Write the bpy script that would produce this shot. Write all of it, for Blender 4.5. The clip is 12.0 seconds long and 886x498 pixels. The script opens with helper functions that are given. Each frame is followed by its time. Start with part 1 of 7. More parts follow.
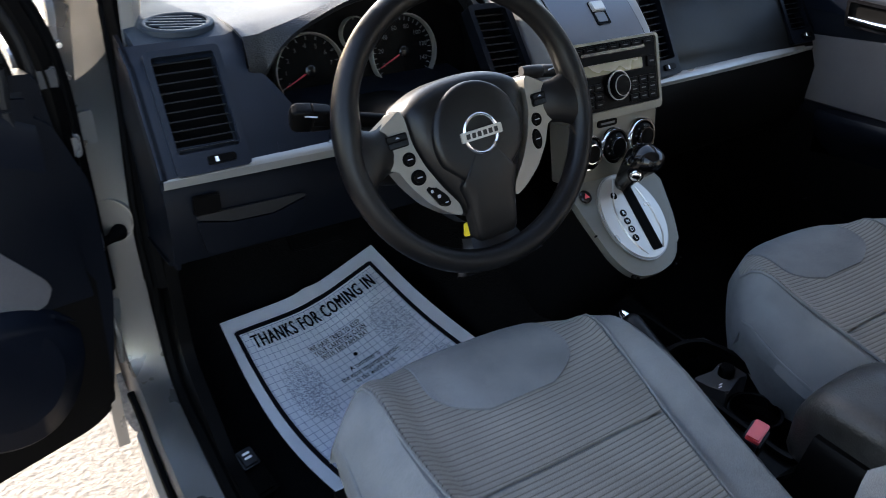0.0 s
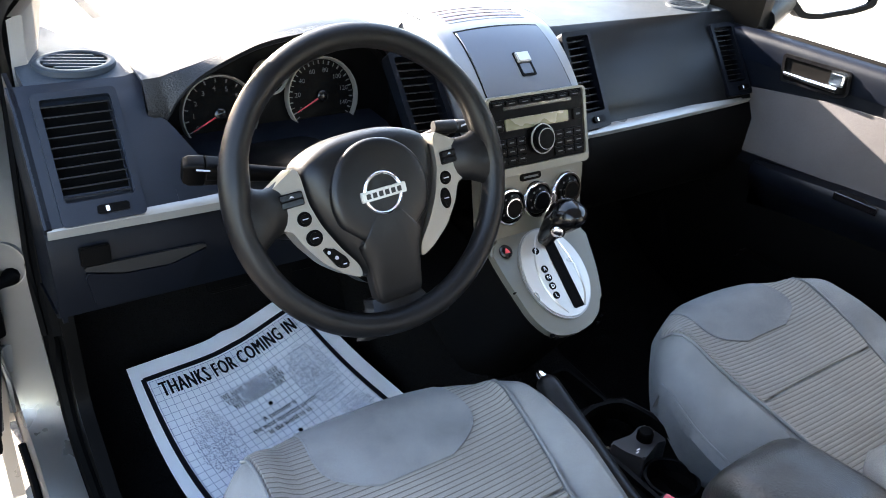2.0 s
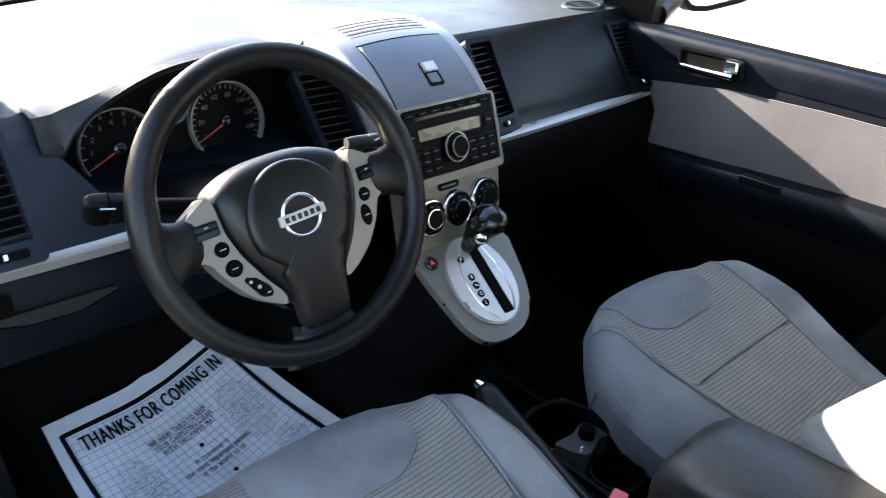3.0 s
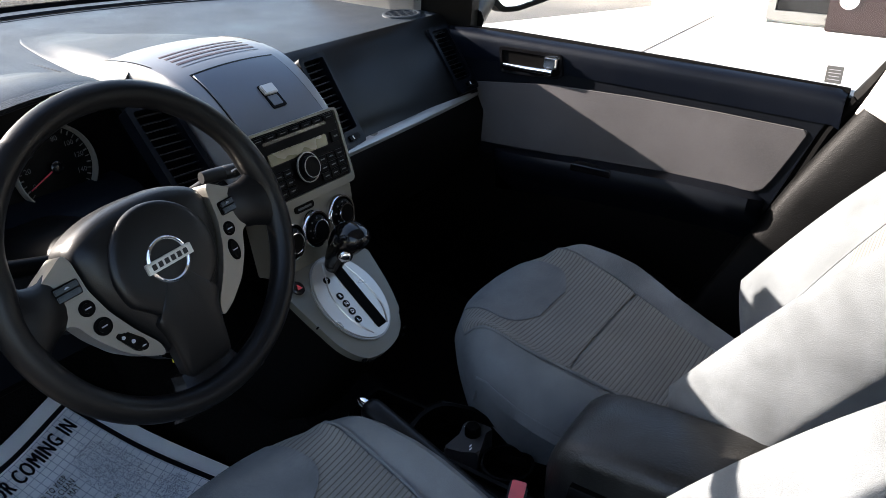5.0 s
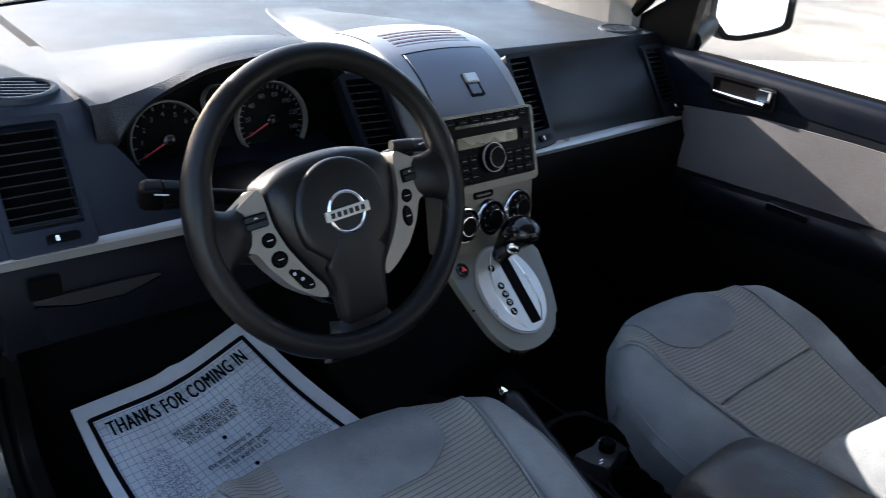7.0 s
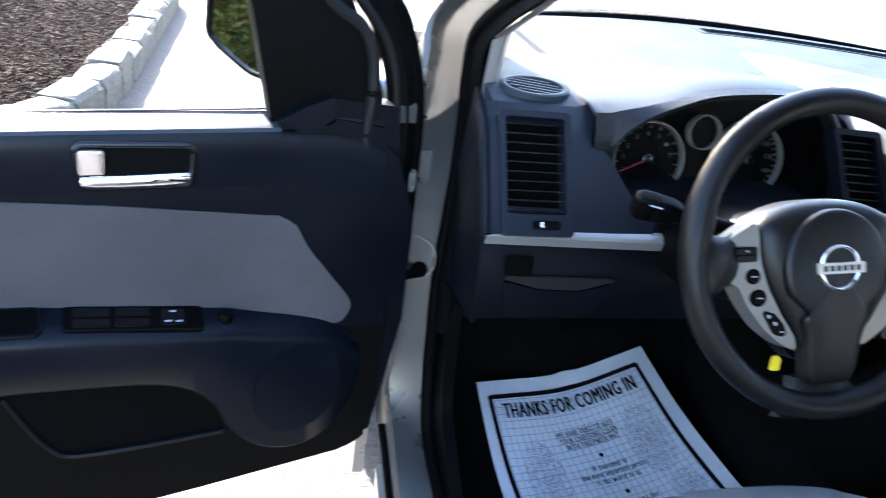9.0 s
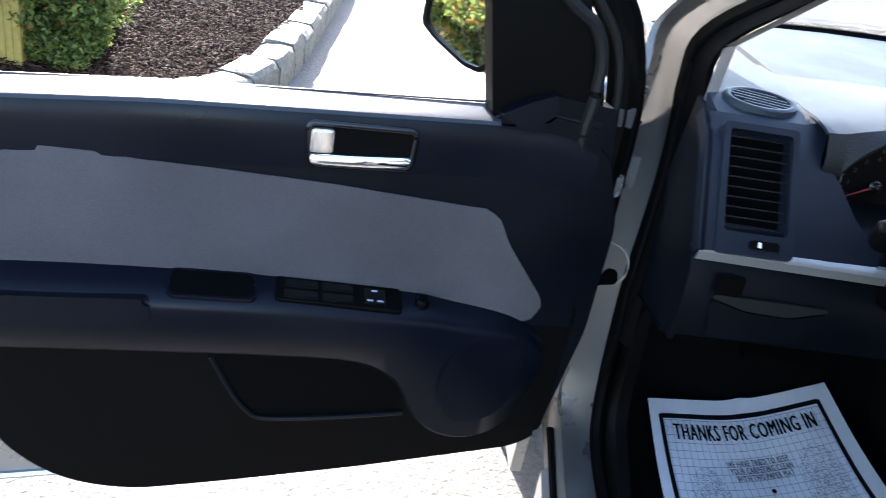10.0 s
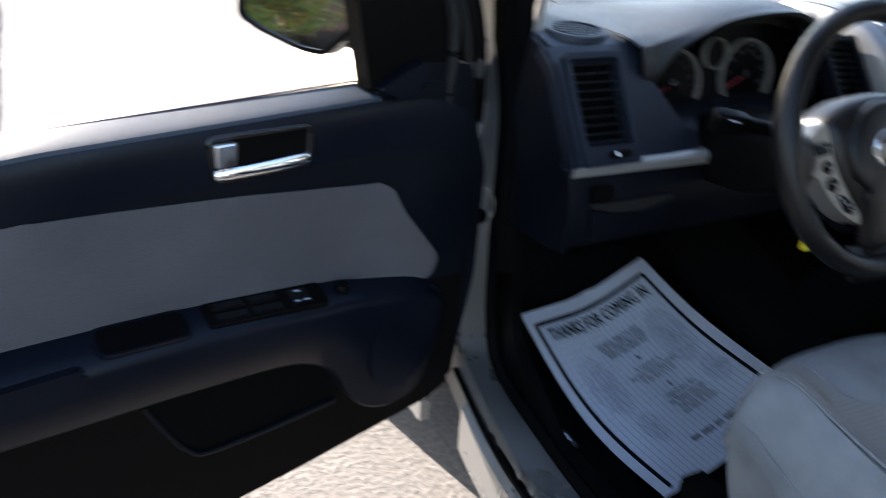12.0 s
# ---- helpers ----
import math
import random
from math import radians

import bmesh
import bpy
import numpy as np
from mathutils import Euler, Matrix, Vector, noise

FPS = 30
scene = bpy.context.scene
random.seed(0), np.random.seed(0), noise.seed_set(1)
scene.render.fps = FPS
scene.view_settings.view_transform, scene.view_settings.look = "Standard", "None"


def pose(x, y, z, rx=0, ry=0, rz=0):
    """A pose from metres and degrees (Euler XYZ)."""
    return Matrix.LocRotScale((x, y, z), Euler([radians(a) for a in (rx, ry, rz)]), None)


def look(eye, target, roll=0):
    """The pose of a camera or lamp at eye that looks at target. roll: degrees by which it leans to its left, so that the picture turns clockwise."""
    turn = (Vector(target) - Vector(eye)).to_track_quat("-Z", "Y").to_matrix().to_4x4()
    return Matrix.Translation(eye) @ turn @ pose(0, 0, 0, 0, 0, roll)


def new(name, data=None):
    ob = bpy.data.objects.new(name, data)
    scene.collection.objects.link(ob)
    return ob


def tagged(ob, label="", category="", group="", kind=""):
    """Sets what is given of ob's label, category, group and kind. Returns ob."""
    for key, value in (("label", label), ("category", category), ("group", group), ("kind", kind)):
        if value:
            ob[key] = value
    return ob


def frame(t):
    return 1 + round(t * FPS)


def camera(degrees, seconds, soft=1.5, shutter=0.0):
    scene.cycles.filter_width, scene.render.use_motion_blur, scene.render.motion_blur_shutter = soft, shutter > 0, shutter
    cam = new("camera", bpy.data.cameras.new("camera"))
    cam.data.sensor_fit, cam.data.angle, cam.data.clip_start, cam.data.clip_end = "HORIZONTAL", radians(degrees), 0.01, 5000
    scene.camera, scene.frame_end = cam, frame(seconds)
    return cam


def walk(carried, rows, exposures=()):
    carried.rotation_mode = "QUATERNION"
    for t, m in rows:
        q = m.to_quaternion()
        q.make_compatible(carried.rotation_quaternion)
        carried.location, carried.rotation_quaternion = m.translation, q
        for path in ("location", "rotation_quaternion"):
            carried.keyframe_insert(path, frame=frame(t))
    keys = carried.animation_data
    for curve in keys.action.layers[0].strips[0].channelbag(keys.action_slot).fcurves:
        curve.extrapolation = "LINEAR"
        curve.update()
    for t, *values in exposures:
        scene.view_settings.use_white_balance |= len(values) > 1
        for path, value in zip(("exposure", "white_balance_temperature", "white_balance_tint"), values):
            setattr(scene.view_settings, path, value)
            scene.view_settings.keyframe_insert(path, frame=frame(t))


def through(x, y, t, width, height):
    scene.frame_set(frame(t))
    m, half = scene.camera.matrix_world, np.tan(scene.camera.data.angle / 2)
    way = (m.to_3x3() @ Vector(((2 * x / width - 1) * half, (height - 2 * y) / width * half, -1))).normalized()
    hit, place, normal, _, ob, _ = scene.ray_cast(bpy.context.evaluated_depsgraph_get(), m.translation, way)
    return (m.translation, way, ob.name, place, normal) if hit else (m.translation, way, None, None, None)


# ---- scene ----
cam = camera(57.8, 12.0, 0.8, 0.45)
PATH = [
    (0, (-0.942, -0.738, 1.289), (0.038, 0.7, 0.303), 1.8),
    (0.5, (-0.891, -0.656, 1.304), (0.15, 0.702, 0.268), 3.3),
    (1, (-0.858, -0.696, 1.322), (0.179, 0.689, 0.318), 5.2),
    (1.5, (-0.843, -0.722, 1.332), (0.198, 0.703, 0.391), 5.0),
    (2, (-0.835, -0.729, 1.321), (0.217, 0.685, 0.376), 4.6),
    (2.5, (-0.831, -0.725, 1.315), (0.285, 0.653, 0.391), 3.2),
    (3, (-0.832, -0.709, 1.311), (0.39, 0.592, 0.408), 2.1),
    (3.5, (-0.834, -0.699, 1.317), (0.505, 0.485, 0.421), 1.1),
    (3.7, (-0.841, -0.695, 1.316), (0.541, 0.439, 0.419), 0.7),
    (5.3, (-0.87, -0.656, 1.324), (0.642, 0.314, 0.443), 0.8),
    (5.5, (-0.87, -0.661, 1.32), (0.623, 0.341, 0.442), 1.5),
    (6, (-0.885, -0.671, 1.316), (0.523, 0.449, 0.442), 2.9),
    (6.5, (-0.87, -0.697, 1.311), (0.444, 0.536, 0.443), 4.0),
    (6.7, (-0.873, -0.709, 1.306), (0.402, 0.568, 0.442), 4.5),
    (8.3, (-0.938, -0.685, 1.285), (-0.115, 0.915, 0.413), 6.3),
    (8.5, (-0.972, -0.675, 1.276), (-0.25, 0.972, 0.402), 7.3),
    (9, (-1.035, -0.655, 1.263), (-0.523, 1.08, 0.409), 8.8),
    (9.5, (-1.086, -0.641, 1.251), (-0.746, 1.122, 0.37), 10.2),
    (10, (-1.139, -0.633, 1.244), (-0.924, 1.138, 0.34), 10.7),
    (10.5, (-1.175, -0.631, 1.236), (-1.035, 1.142, 0.32), 11.3),
    (11, (-1.22, -0.629, 1.231), (-1.132, 1.144, 0.31), 11.3),
    (11.5, (-1.299, -0.599, 1.241), (-0.958, 1.158, 0.348), 9.7),
    (12, (-1.403, -0.599, 1.245), (-0.517, 0.948, 0.338), 5.1),
]
EXPOSURES = [(0, 3.3, 6900, 15), (0.5, 4.1, 7100, 15), (1.0, 4.35, 7250, 15), (1.5, 4.45, 7250, 15), (2.4, 4.2, 7100, 15), (3.0, 3.9, 6900, 15), (3.6, 3.45, 6850, 15), (5.3, 2.65, 6750, 15), (6.0, 2.8, 6700, 15), (6.7, 3.0, 6600, 15), (8.3, 3.2, 6450, 15), (9.0, 3.97, 6080, 15), (9.5, 3.92, 6150, 15), (10.0, 3.7, 6250, 15), (11.0, 3.5, 6400, 15), (11.6, 3.3, 6500, 15), (12.0, 3.0, 6600, 15)]
walk(cam, [(t, look(eye, target, roll)) for t, eye, target, roll in PATH], EXPOSURES)

# ---- light ----
SUN_DIR = Vector((-0.258, 0.900, 0.393)).normalized()   # towards the sun
world = bpy.data.worlds.new("sky")
scene.world = world
world.use_nodes = True
wn = world.node_tree.nodes
sky = wn.new("ShaderNodeTexSky")
sky.sky_type = "NISHITA"
sky.sun_disc = False
sky.sun_elevation = math.asin(SUN_DIR.z)
sky.sun_rotation = math.atan2(SUN_DIR.x, SUN_DIR.y)
wn["Background"].inputs["Strength"].default_value = 0.125
world.node_tree.links.new(sky.outputs["Color"], wn["Background"].inputs["Color"])
sun = new("sun", bpy.data.lights.new("sun", "SUN"))
sun.data.energy = 5.0
sun.data.angle = radians(0.5)
sun.data.color = (1.0, 0.95, 0.87)
sun.matrix_world = look((0, 0, 0), tuple(-SUN_DIR))
tagged(sun, kind="structure")


# ---- materials ----
def material(name, base, rough=0.5, metal=0.0, vary=0.15, grain=400.0, bump=0.1, large=6.0, depth=0.001, spec=0.5, rough_vary=0.1, sheen=0.0):
    """A surface with a fine grain, a larger unevenness of tone and relief."""
    m = bpy.data.materials.new(name)
    m.use_nodes = True
    nt = m.node_tree
    n, link = nt.nodes, nt.links.new
    b = n["Principled BSDF"]
    b.inputs["Metallic"].default_value = metal
    b.inputs["Specular IOR Level"].default_value = spec
    if sheen:
        b.inputs["Sheen Weight"].default_value = sheen
        b.inputs["Sheen Roughness"].default_value = 0.5
    co = n.new("ShaderNodeTexCoord")
    fine, wide = n.new("ShaderNodeTexNoise"), n.new("ShaderNodeTexNoise")
    fine.inputs["Scale"].default_value, wide.inputs["Scale"].default_value = grain, large
    fine.inputs["Detail"].default_value, wide.inputs["Detail"].default_value = 3, 4
    for t in (fine, wide):
        link(co.outputs["Object"], t.inputs["Vector"])
    add = n.new("ShaderNodeMath")
    add.operation = "ADD"
    link(fine.outputs["Fac"], add.inputs[0])
    link(wide.outputs["Fac"], add.inputs[1])
    ramp = n.new("ShaderNodeMapRange")
    ramp.inputs["From Min"].default_value, ramp.inputs["From Max"].default_value = 0.6, 1.4
    ramp.inputs["To Min"].default_value, ramp.inputs["To Max"].default_value = 1 - vary, 1 + vary
    link(add.outputs[0], ramp.inputs["Value"])
    mul = n.new("ShaderNodeVectorMath")
    mul.operation = "SCALE"
    mul.inputs[0].default_value = base
    link(ramp.outputs["Result"], mul.inputs["Scale"])
    link(mul.outputs["Vector"], b.inputs["Base Color"])
    rr = n.new("ShaderNodeMapRange")
    rr.inputs["From Min"].default_value, rr.inputs["From Max"].default_value = 0.3, 0.7
    rr.inputs["To Min"].default_value, rr.inputs["To Max"].default_value = max(rough - rough_vary, 0.02), min(rough + rough_vary, 1)
    link(wide.outputs["Fac"], rr.inputs["Value"])
    link(rr.outputs["Result"], b.inputs["Roughness"])
    if bump:
        bu = n.new("ShaderNodeBump")
        bu.inputs["Strength"].default_value, bu.inputs["Distance"].default_value = bump, depth
        link(fine.outputs["Fac"], bu.inputs["Height"])
        link(bu.outputs["Normal"], b.inputs["Normal"])
    return m


def ribbed(name, base, dark, pitch, axis):
    """Woven cloth with fine raised ribs every pitch metres along an axis of the object."""
    m = material(name, base, 0.9, vary=0.32, grain=900, bump=0.3, large=9, spec=0.15, sheen=0.05)
    nt = m.node_tree
    n, link = nt.nodes, nt.links.new
    b = n["Principled BSDF"]
    co, sep = n.new("ShaderNodeTexCoord"), n.new("ShaderNodeSeparateXYZ")
    link(co.outputs["Object"], sep.inputs[0])
    k = n.new("ShaderNodeMath")
    k.operation = "MULTIPLY"
    k.inputs[1].default_value = 2 * math.pi / pitch
    link(sep.outputs["XYZ".index(axis)], k.inputs[0])
    s = n.new("ShaderNodeMath")
    s.operation = "SINE"
    link(k.outputs[0], s.inputs[0])
    r = n.new("ShaderNodeMapRange")
    r.inputs["From Min"].default_value, r.inputs["From Max"].default_value = -0.98, -0.55
    link(s.outputs[0], r.inputs["Value"])
    mix = n.new("ShaderNodeMix")
    mix.data_type = "RGBA"
    link(r.outputs["Result"], mix.inputs[0])
    mix.inputs[6].default_value = (*dark, 1)
    link(b.inputs["Base Color"].links[0].from_socket, mix.inputs[7])
    link(mix.outputs[2], b.inputs["Base Color"])
    bu = n.new("ShaderNodeBump")
    bu.inputs["Strength"].default_value, bu.inputs["Distance"].default_value = 0.4, 0.0008
    link(s.outputs[0], bu.inputs["Height"])
    link(b.inputs["Normal"].links[0].from_socket, bu.inputs["Normal"])
    link(bu.outputs["Normal"], b.inputs["Normal"])
    return m


def clear_glass(name, tint=(0.96, 0.975, 0.97)):
    m = bpy.data.materials.new(name)
    m.use_nodes = True
    n, link = m.node_tree.nodes, m.node_tree.links.new
    n.remove(n["Principled BSDF"])
    tr, gl, mix, lw = (n.new("ShaderNode" + k) for k in ("BsdfTransparent", "BsdfGlossy", "MixShader", "LayerWeight"))
    power, scale = n.new("ShaderNodeMath"), n.new("ShaderNodeMath")
    power.operation, scale.operation = "POWER", "MULTIPLY_ADD"
    tr.inputs["Color"].default_value = (*tint, 1)
    gl.inputs["Roughness"].default_value = 0.01
    power.inputs[1].default_value = 5.0
    scale.inputs[1].default_value, scale.inputs[2].default_value = 0.9, 0.035
    link(lw.outputs["Facing"], power.inputs[0])
    link(power.outputs[0], scale.inputs[0])
    link(scale.outputs[0], mix.inputs[0])
    link(tr.outputs[0], mix.inputs[1])
    link(gl.outputs[0], mix.inputs[2])
    link(mix.outputs[0], n["Material Output"].inputs["Surface"])
    return m


DASH = material("dash_plastic", (0.0017, 0.0024, 0.0041), 0.42, spec=0.10, vary=0.12, grain=700, bump=0.25, depth=0.0006)
DASH_LIP = material("hood_lip_plastic", (0.004, 0.0045, 0.0055), 0.45, spec=0.35, vary=0.35, grain=420, bump=0.9, depth=0.0012)
# bluer, lighter copy of the dash plastic: sky sheen put into its colour
DASH_SKYLIT = material("dash_skylit_plastic", (0.0044, 0.0066, 0.0114), 0.42, spec=0.25, vary=0.12, grain=700, bump=0.25, depth=0.0006)
# neutral copy for the passenger side, without the painted sky blue
DASH_NEUTRAL = material("dash_neutral_plastic", (0.0022, 0.0022, 0.0022), 0.42, spec=0.13, vary=0.12, grain=700, bump=0.25, depth=0.0006)
RUN = material("brown_seal", (0.03, 0.012, 0.010), 0.5, vary=0.15, grain=200, bump=0.05)
# lighter copy of the dash plastic: daylight on the top put into its colour
DASH_SUNLIT = material("dash_sunlit_plastic", (0.0175, 0.0235, 0.031), 0.52, spec=0.2, vary=0.14, grain=600, bump=0.45, depth=0.0007)
BLACK = material("black_plastic", (0.0016, 0.0015, 0.0015), 0.42, spec=0.04, vary=0.15, grain=500, bump=0.1)
GLOSS = material("gloss_black", (0.0025, 0.0025, 0.003), 0.18, spec=0.35, vary=0.1, grain=60, bump=0.0)
RUBBER = material("rubber", (0.0013, 0.0013, 0.0014), 0.7, spec=0.03, vary=0.2, grain=300, bump=0.15)
LEATHERY = material("wheel_rubber", (0.003, 0.003, 0.0034), 0.38, spec=0.19, vary=0.12, grain=900, bump=0.3, depth=0.0004)
VINYL = material("armrest_vinyl", (0.011, 0.0106, 0.010), 0.44, spec=0.36, vary=0.6, grain=330, bump=0.9, depth=0.0008, large=22, rough_vary=0.16)
SILVER = material("silver_trim", (0.235, 0.23, 0.22), 0.36, metal=0.55, vary=0.05, grain=900, bump=0.04)
SPOKE = material("warm_silver_trim", (0.145, 0.136, 0.119), 0.38, metal=0.45, vary=0.08, grain=700, bump=0.05, large=20)
CHAMPAGNE = material("champagne_trim", (0.108, 0.102, 0.083), 0.44, metal=0.45, vary=0.08, grain=900, bump=0.05, large=18)
LID = material("dark_metallic", (0.085, 0.091, 0.104), 0.4, metal=0.5, vary=0.06, grain=900, bump=0.05)
CROWN = material("grey_metallic", (0.16, 0.16, 0.162), 0.4, metal=0.5, vary=0.06, grain=900, bump=0.05)
PLATE = material("bright_plate", (0.42, 0.40, 0.365), 0.34, metal=0.7, vary=0.04, grain=900, bump=0.03)
CHROME = material("chrome", (0.82, 0.82, 0.82), 0.07, metal=1.0, vary=0.02, grain=200, bump=0.0, rough_vary=0.03)
PAINT = material("silver_car_paint", (0.27, 0.267, 0.26), 0.30, metal=0.72, vary=0.06, grain=1500, bump=0.03, large=9, rough_vary=0.06)
CARPET = material("carpet", (0.0032, 0.0031, 0.0031), 0.95, vary=0.5, grain=260, bump=0.9, depth=0.004, spec=0.02)
CLOTH = material("plain_seat_cloth", (0.106, 0.113, 0.118), 0.9, vary=0.55, grain=1100, bump=0.7, large=11, spec=0.1, sheen=0.02)
CLOTH_TRIM = material("door_cloth", (0.047, 0.045, 0.0475), 0.9, vary=0.45, grain=1000, bump=0.5, large=6, spec=0.15, sheen=0.06)
RIBS = ribbed("ribbed_seat_cloth", (0.130, 0.129, 0.122), (0.064, 0.061, 0.055), 0.0068, "Y")
RIBS_BACK = ribbed("ribbed_back_cloth", (0.13, 0.127, 0.118), (0.042, 0.040, 0.036), 0.0068, "Z")
LINING = material("headliner_cloth", (0.42, 0.4, 0.37), 0.95, vary=0.06, grain=900, bump=0.2, spec=0.1)
PILLAR_TRIM = material("pillar_trim", (0.3, 0.285, 0.265), 0.6, vary=0.06, grain=700, bump=0.2)
PAPER = material("paper", (0.78, 0.8, 0.84), 0.85, vary=0.03, grain=60, bump=0.1, depth=0.002, spec=0.2)
INK = material("ink", (0.004, 0.004, 0.006), 0.8, spec=0.05, vary=0.1, grain=100, bump=0.0)
INK_PALE = material("pale_ink", (0.26, 0.30, 0.40), 0.85, vary=0.1, grain=100, bump=0.0)
FOOT_INK = material("grey_ink", (0.24, 0.25, 0.30), 0.85, vary=0.2, grain=100, bump=0.0)
WHITE = material("white_print", (0.75, 0.75, 0.75), 0.6, vary=0.03, grain=100, bump=0.0)
TICK = material("gauge_print", (0.05, 0.05, 0.05), 0.6, vary=0.03, grain=100, bump=0.0)
SLAT = material("slat_plastic", (0.0035, 0.004, 0.005), 0.45, spec=0.15, vary=0.1, grain=500, bump=0.1)
STRIP = material("smooth_rubber", (0.007, 0.007, 0.0075), 0.42, spec=0.14, vary=0.1, grain=200, bump=0.05)
WHEEL_PAD = material("wheel_pad", (0.0045, 0.0045, 0.0048), 0.38, spec=0.22, vary=0.12, grain=800, bump=0.3, depth=0.0005)
GREY = material("mid_grey_plastic", (0.006, 0.006, 0.0063), 0.5, spec=0.3, vary=0.12, grain=500, bump=0.1)
SPECKLE = material("pale_speckle", (0.24, 0.25, 0.28), 0.85, vary=0.1, grain=100, bump=0.0)
DOOR_LOW = material("door_lower_plastic", (0.0019, 0.0016, 0.0015), 0.55, spec=0.04, vary=0.25, grain=700, bump=0.5, depth=0.0006)
# sky sheen on the armrest and rolled tops put into this bluer base
DOOR_SKYLIT = material("door_skylit_plastic", (0.0016, 0.0026, 0.0053), 0.36, spec=0.12, vary=0.12, grain=700, bump=0.2, depth=0.0005)
SWITCH = material("switch_grey", (0.03, 0.03, 0.031), 0.5, spec=0.3, vary=0.12, grain=500, bump=0.1)
RED = material("red_plastic", (0.55, 0.05, 0.06), 0.4, vary=0.1, grain=100, bump=0.0)
ORANGE = material("needle_red", (0.30, 0.018, 0.03), 0.5, vary=0.05, grain=100, bump=0.0)
YELLOW = material("yellow_tag", (0.75, 0.6, 0.03), 0.6, vary=0.1, grain=100, bump=0.0)
LCD = material("display_glass", (0.075, 0.073, 0.036), 0.25, vary=0.05, grain=60, bump=0.0)
MIRROR = material("mirror_glass", (0.85, 0.87, 0.88), 0.02, metal=1.0, vary=0.01, grain=10, bump=0.0, rough_vary=0.01)
GLASS = clear_glass("window_glass")
ASPHALT = material("worn_asphalt", (0.082, 0.074, 0.065), 0.9, vary=0.8, grain=70, bump=1.0, depth=0.005, large=1.2)
CONCRETE = material("concrete", (0.58, 0.56, 0.52), 0.85, vary=0.12, grain=40, bump=0.3, depth=0.004, large=1.5)
GRANITE = material("granite", (0.112, 0.104, 0.087), 0.85, vary=0.45, grain=45, bump=0.8, depth=0.012, large=6, spec=0.1)
SOIL = material("mulch_soil", (0.01, 0.0055, 0.0036), 0.95, vary=0.5, grain=60, bump=1.0, depth=0.02, spec=0.03)
WOOD = material("yellow_timber", (0.33, 0.25, 0.06), 0.7, vary=0.3, grain=40, bump=0.3, depth=0.003)
TWIG = material("twig", (0.09, 0.06, 0.04), 0.9, vary=0.3, grain=60, bump=0.4)
PILLAR_BLACK = material("pillar_plastic", (0.0028, 0.0027, 0.0027), 0.45, spec=0.09, vary=0.35, grain=480, bump=0.8, depth=0.0008)
LABEL_GREY = material("sticker_grey", (0.055, 0.056, 0.058), 0.6, vary=0.1, grain=100, bump=0.0)
STUCCO = material("white_render", (0.8, 0.78, 0.73), 0.9, vary=0.08, grain=50, bump=0.3, depth=0.003, large=0.8)
RED_PAINT = material("red_brown_paint", (0.012, 0.0017, 0.0014), 0.4, vary=0.1, grain=30, bump=0.0)


def leaf_material(name, low, high, through=0.5, rough=0.5):
    m = bpy.data.materials.new(name)
    m.use_nodes = True
    n, link = m.node_tree.nodes, m.node_tree.links.new
    b = n["Principled BSDF"]
    g, r = n.new("ShaderNodeNewGeometry"), n.new("ShaderNodeValToRGB")
    link(g.outputs["Random Per Island"], r.inputs["Fac"])
    r.color_ramp.elements[0].color, r.color_ramp.elements[1].color = (*low, 1), (*high, 1)
    link(r.outputs["Color"], b.inputs["Base Color"])
    b.inputs["Roughness"].default_value = rough
    b.inputs["Specular IOR Level"].default_value = 0.25
    if through:
        tl, mix = n.new("ShaderNodeBsdfTranslucent"), n.new("ShaderNodeMixShader")
        link(r.outputs["Color"], tl.inputs["Color"])
        mix.inputs[0].default_value = through
        link(b.outputs[0], mix.inputs[1])
        link(tl.outputs[0], mix.inputs[2])
        link(mix.outputs[0], n["Material Output"].inputs["Surface"])
    return m


LEAF = leaf_material("hedge_leaf", (0.026, 0.058, 0.013), (0.22, 0.27, 0.07))
BARK = leaf_material("bark_chips", (0.011, 0.0064, 0.0047), (0.074, 0.044, 0.032), 0.0, 0.95)
BARK.node_tree.nodes["Principled BSDF"].inputs["Specular IOR Level"].default_value = 0.03
LEAF_WARM = leaf_material("autumn_leaf", (0.2, 0.07, 0.015), (0.32, 0.2, 0.04))


# ---- mesh helpers ----
def finish(bm, name, mat, parent=None, label="", smooth=40, at=None):
    bmesh.ops.recalc_face_normals(bm, faces=bm.faces)
    me = bpy.data.meshes.new(name)
    bm.to_mesh(me)
    bm.free()
    me.materials.append(mat)
    if smooth:
        me.shade_smooth()
        me.set_sharp_from_angle(angle=radians(smooth))
    ob = new(name, me)
    if at is not None:
        ob.matrix_world = at
    if parent is not None:
        ob.parent = parent
        ob.matrix_parent_inverse = Matrix.Identity(4)
    if label:
        ob["label"] = label
    return ob


def part(name, bm, mat, parent, label="", smooth=40):
    return finish(bm, name, mat, parent, label, smooth)


def thing(name, label, category, group="", kind=""):
    return tagged(new(name), label, category, group, kind)


def plane_at(o, u, v):
    """A frame with its origin at o, u to the right, v up in the plane and w out of it."""
    u, v = Vector(u).normalized(), Vector(v).normalized()
    w = u.cross(v).normalized()
    v = w.cross(u)
    m = Matrix((u, v, w)).transposed().to_4x4()
    m.translation = o
    return m


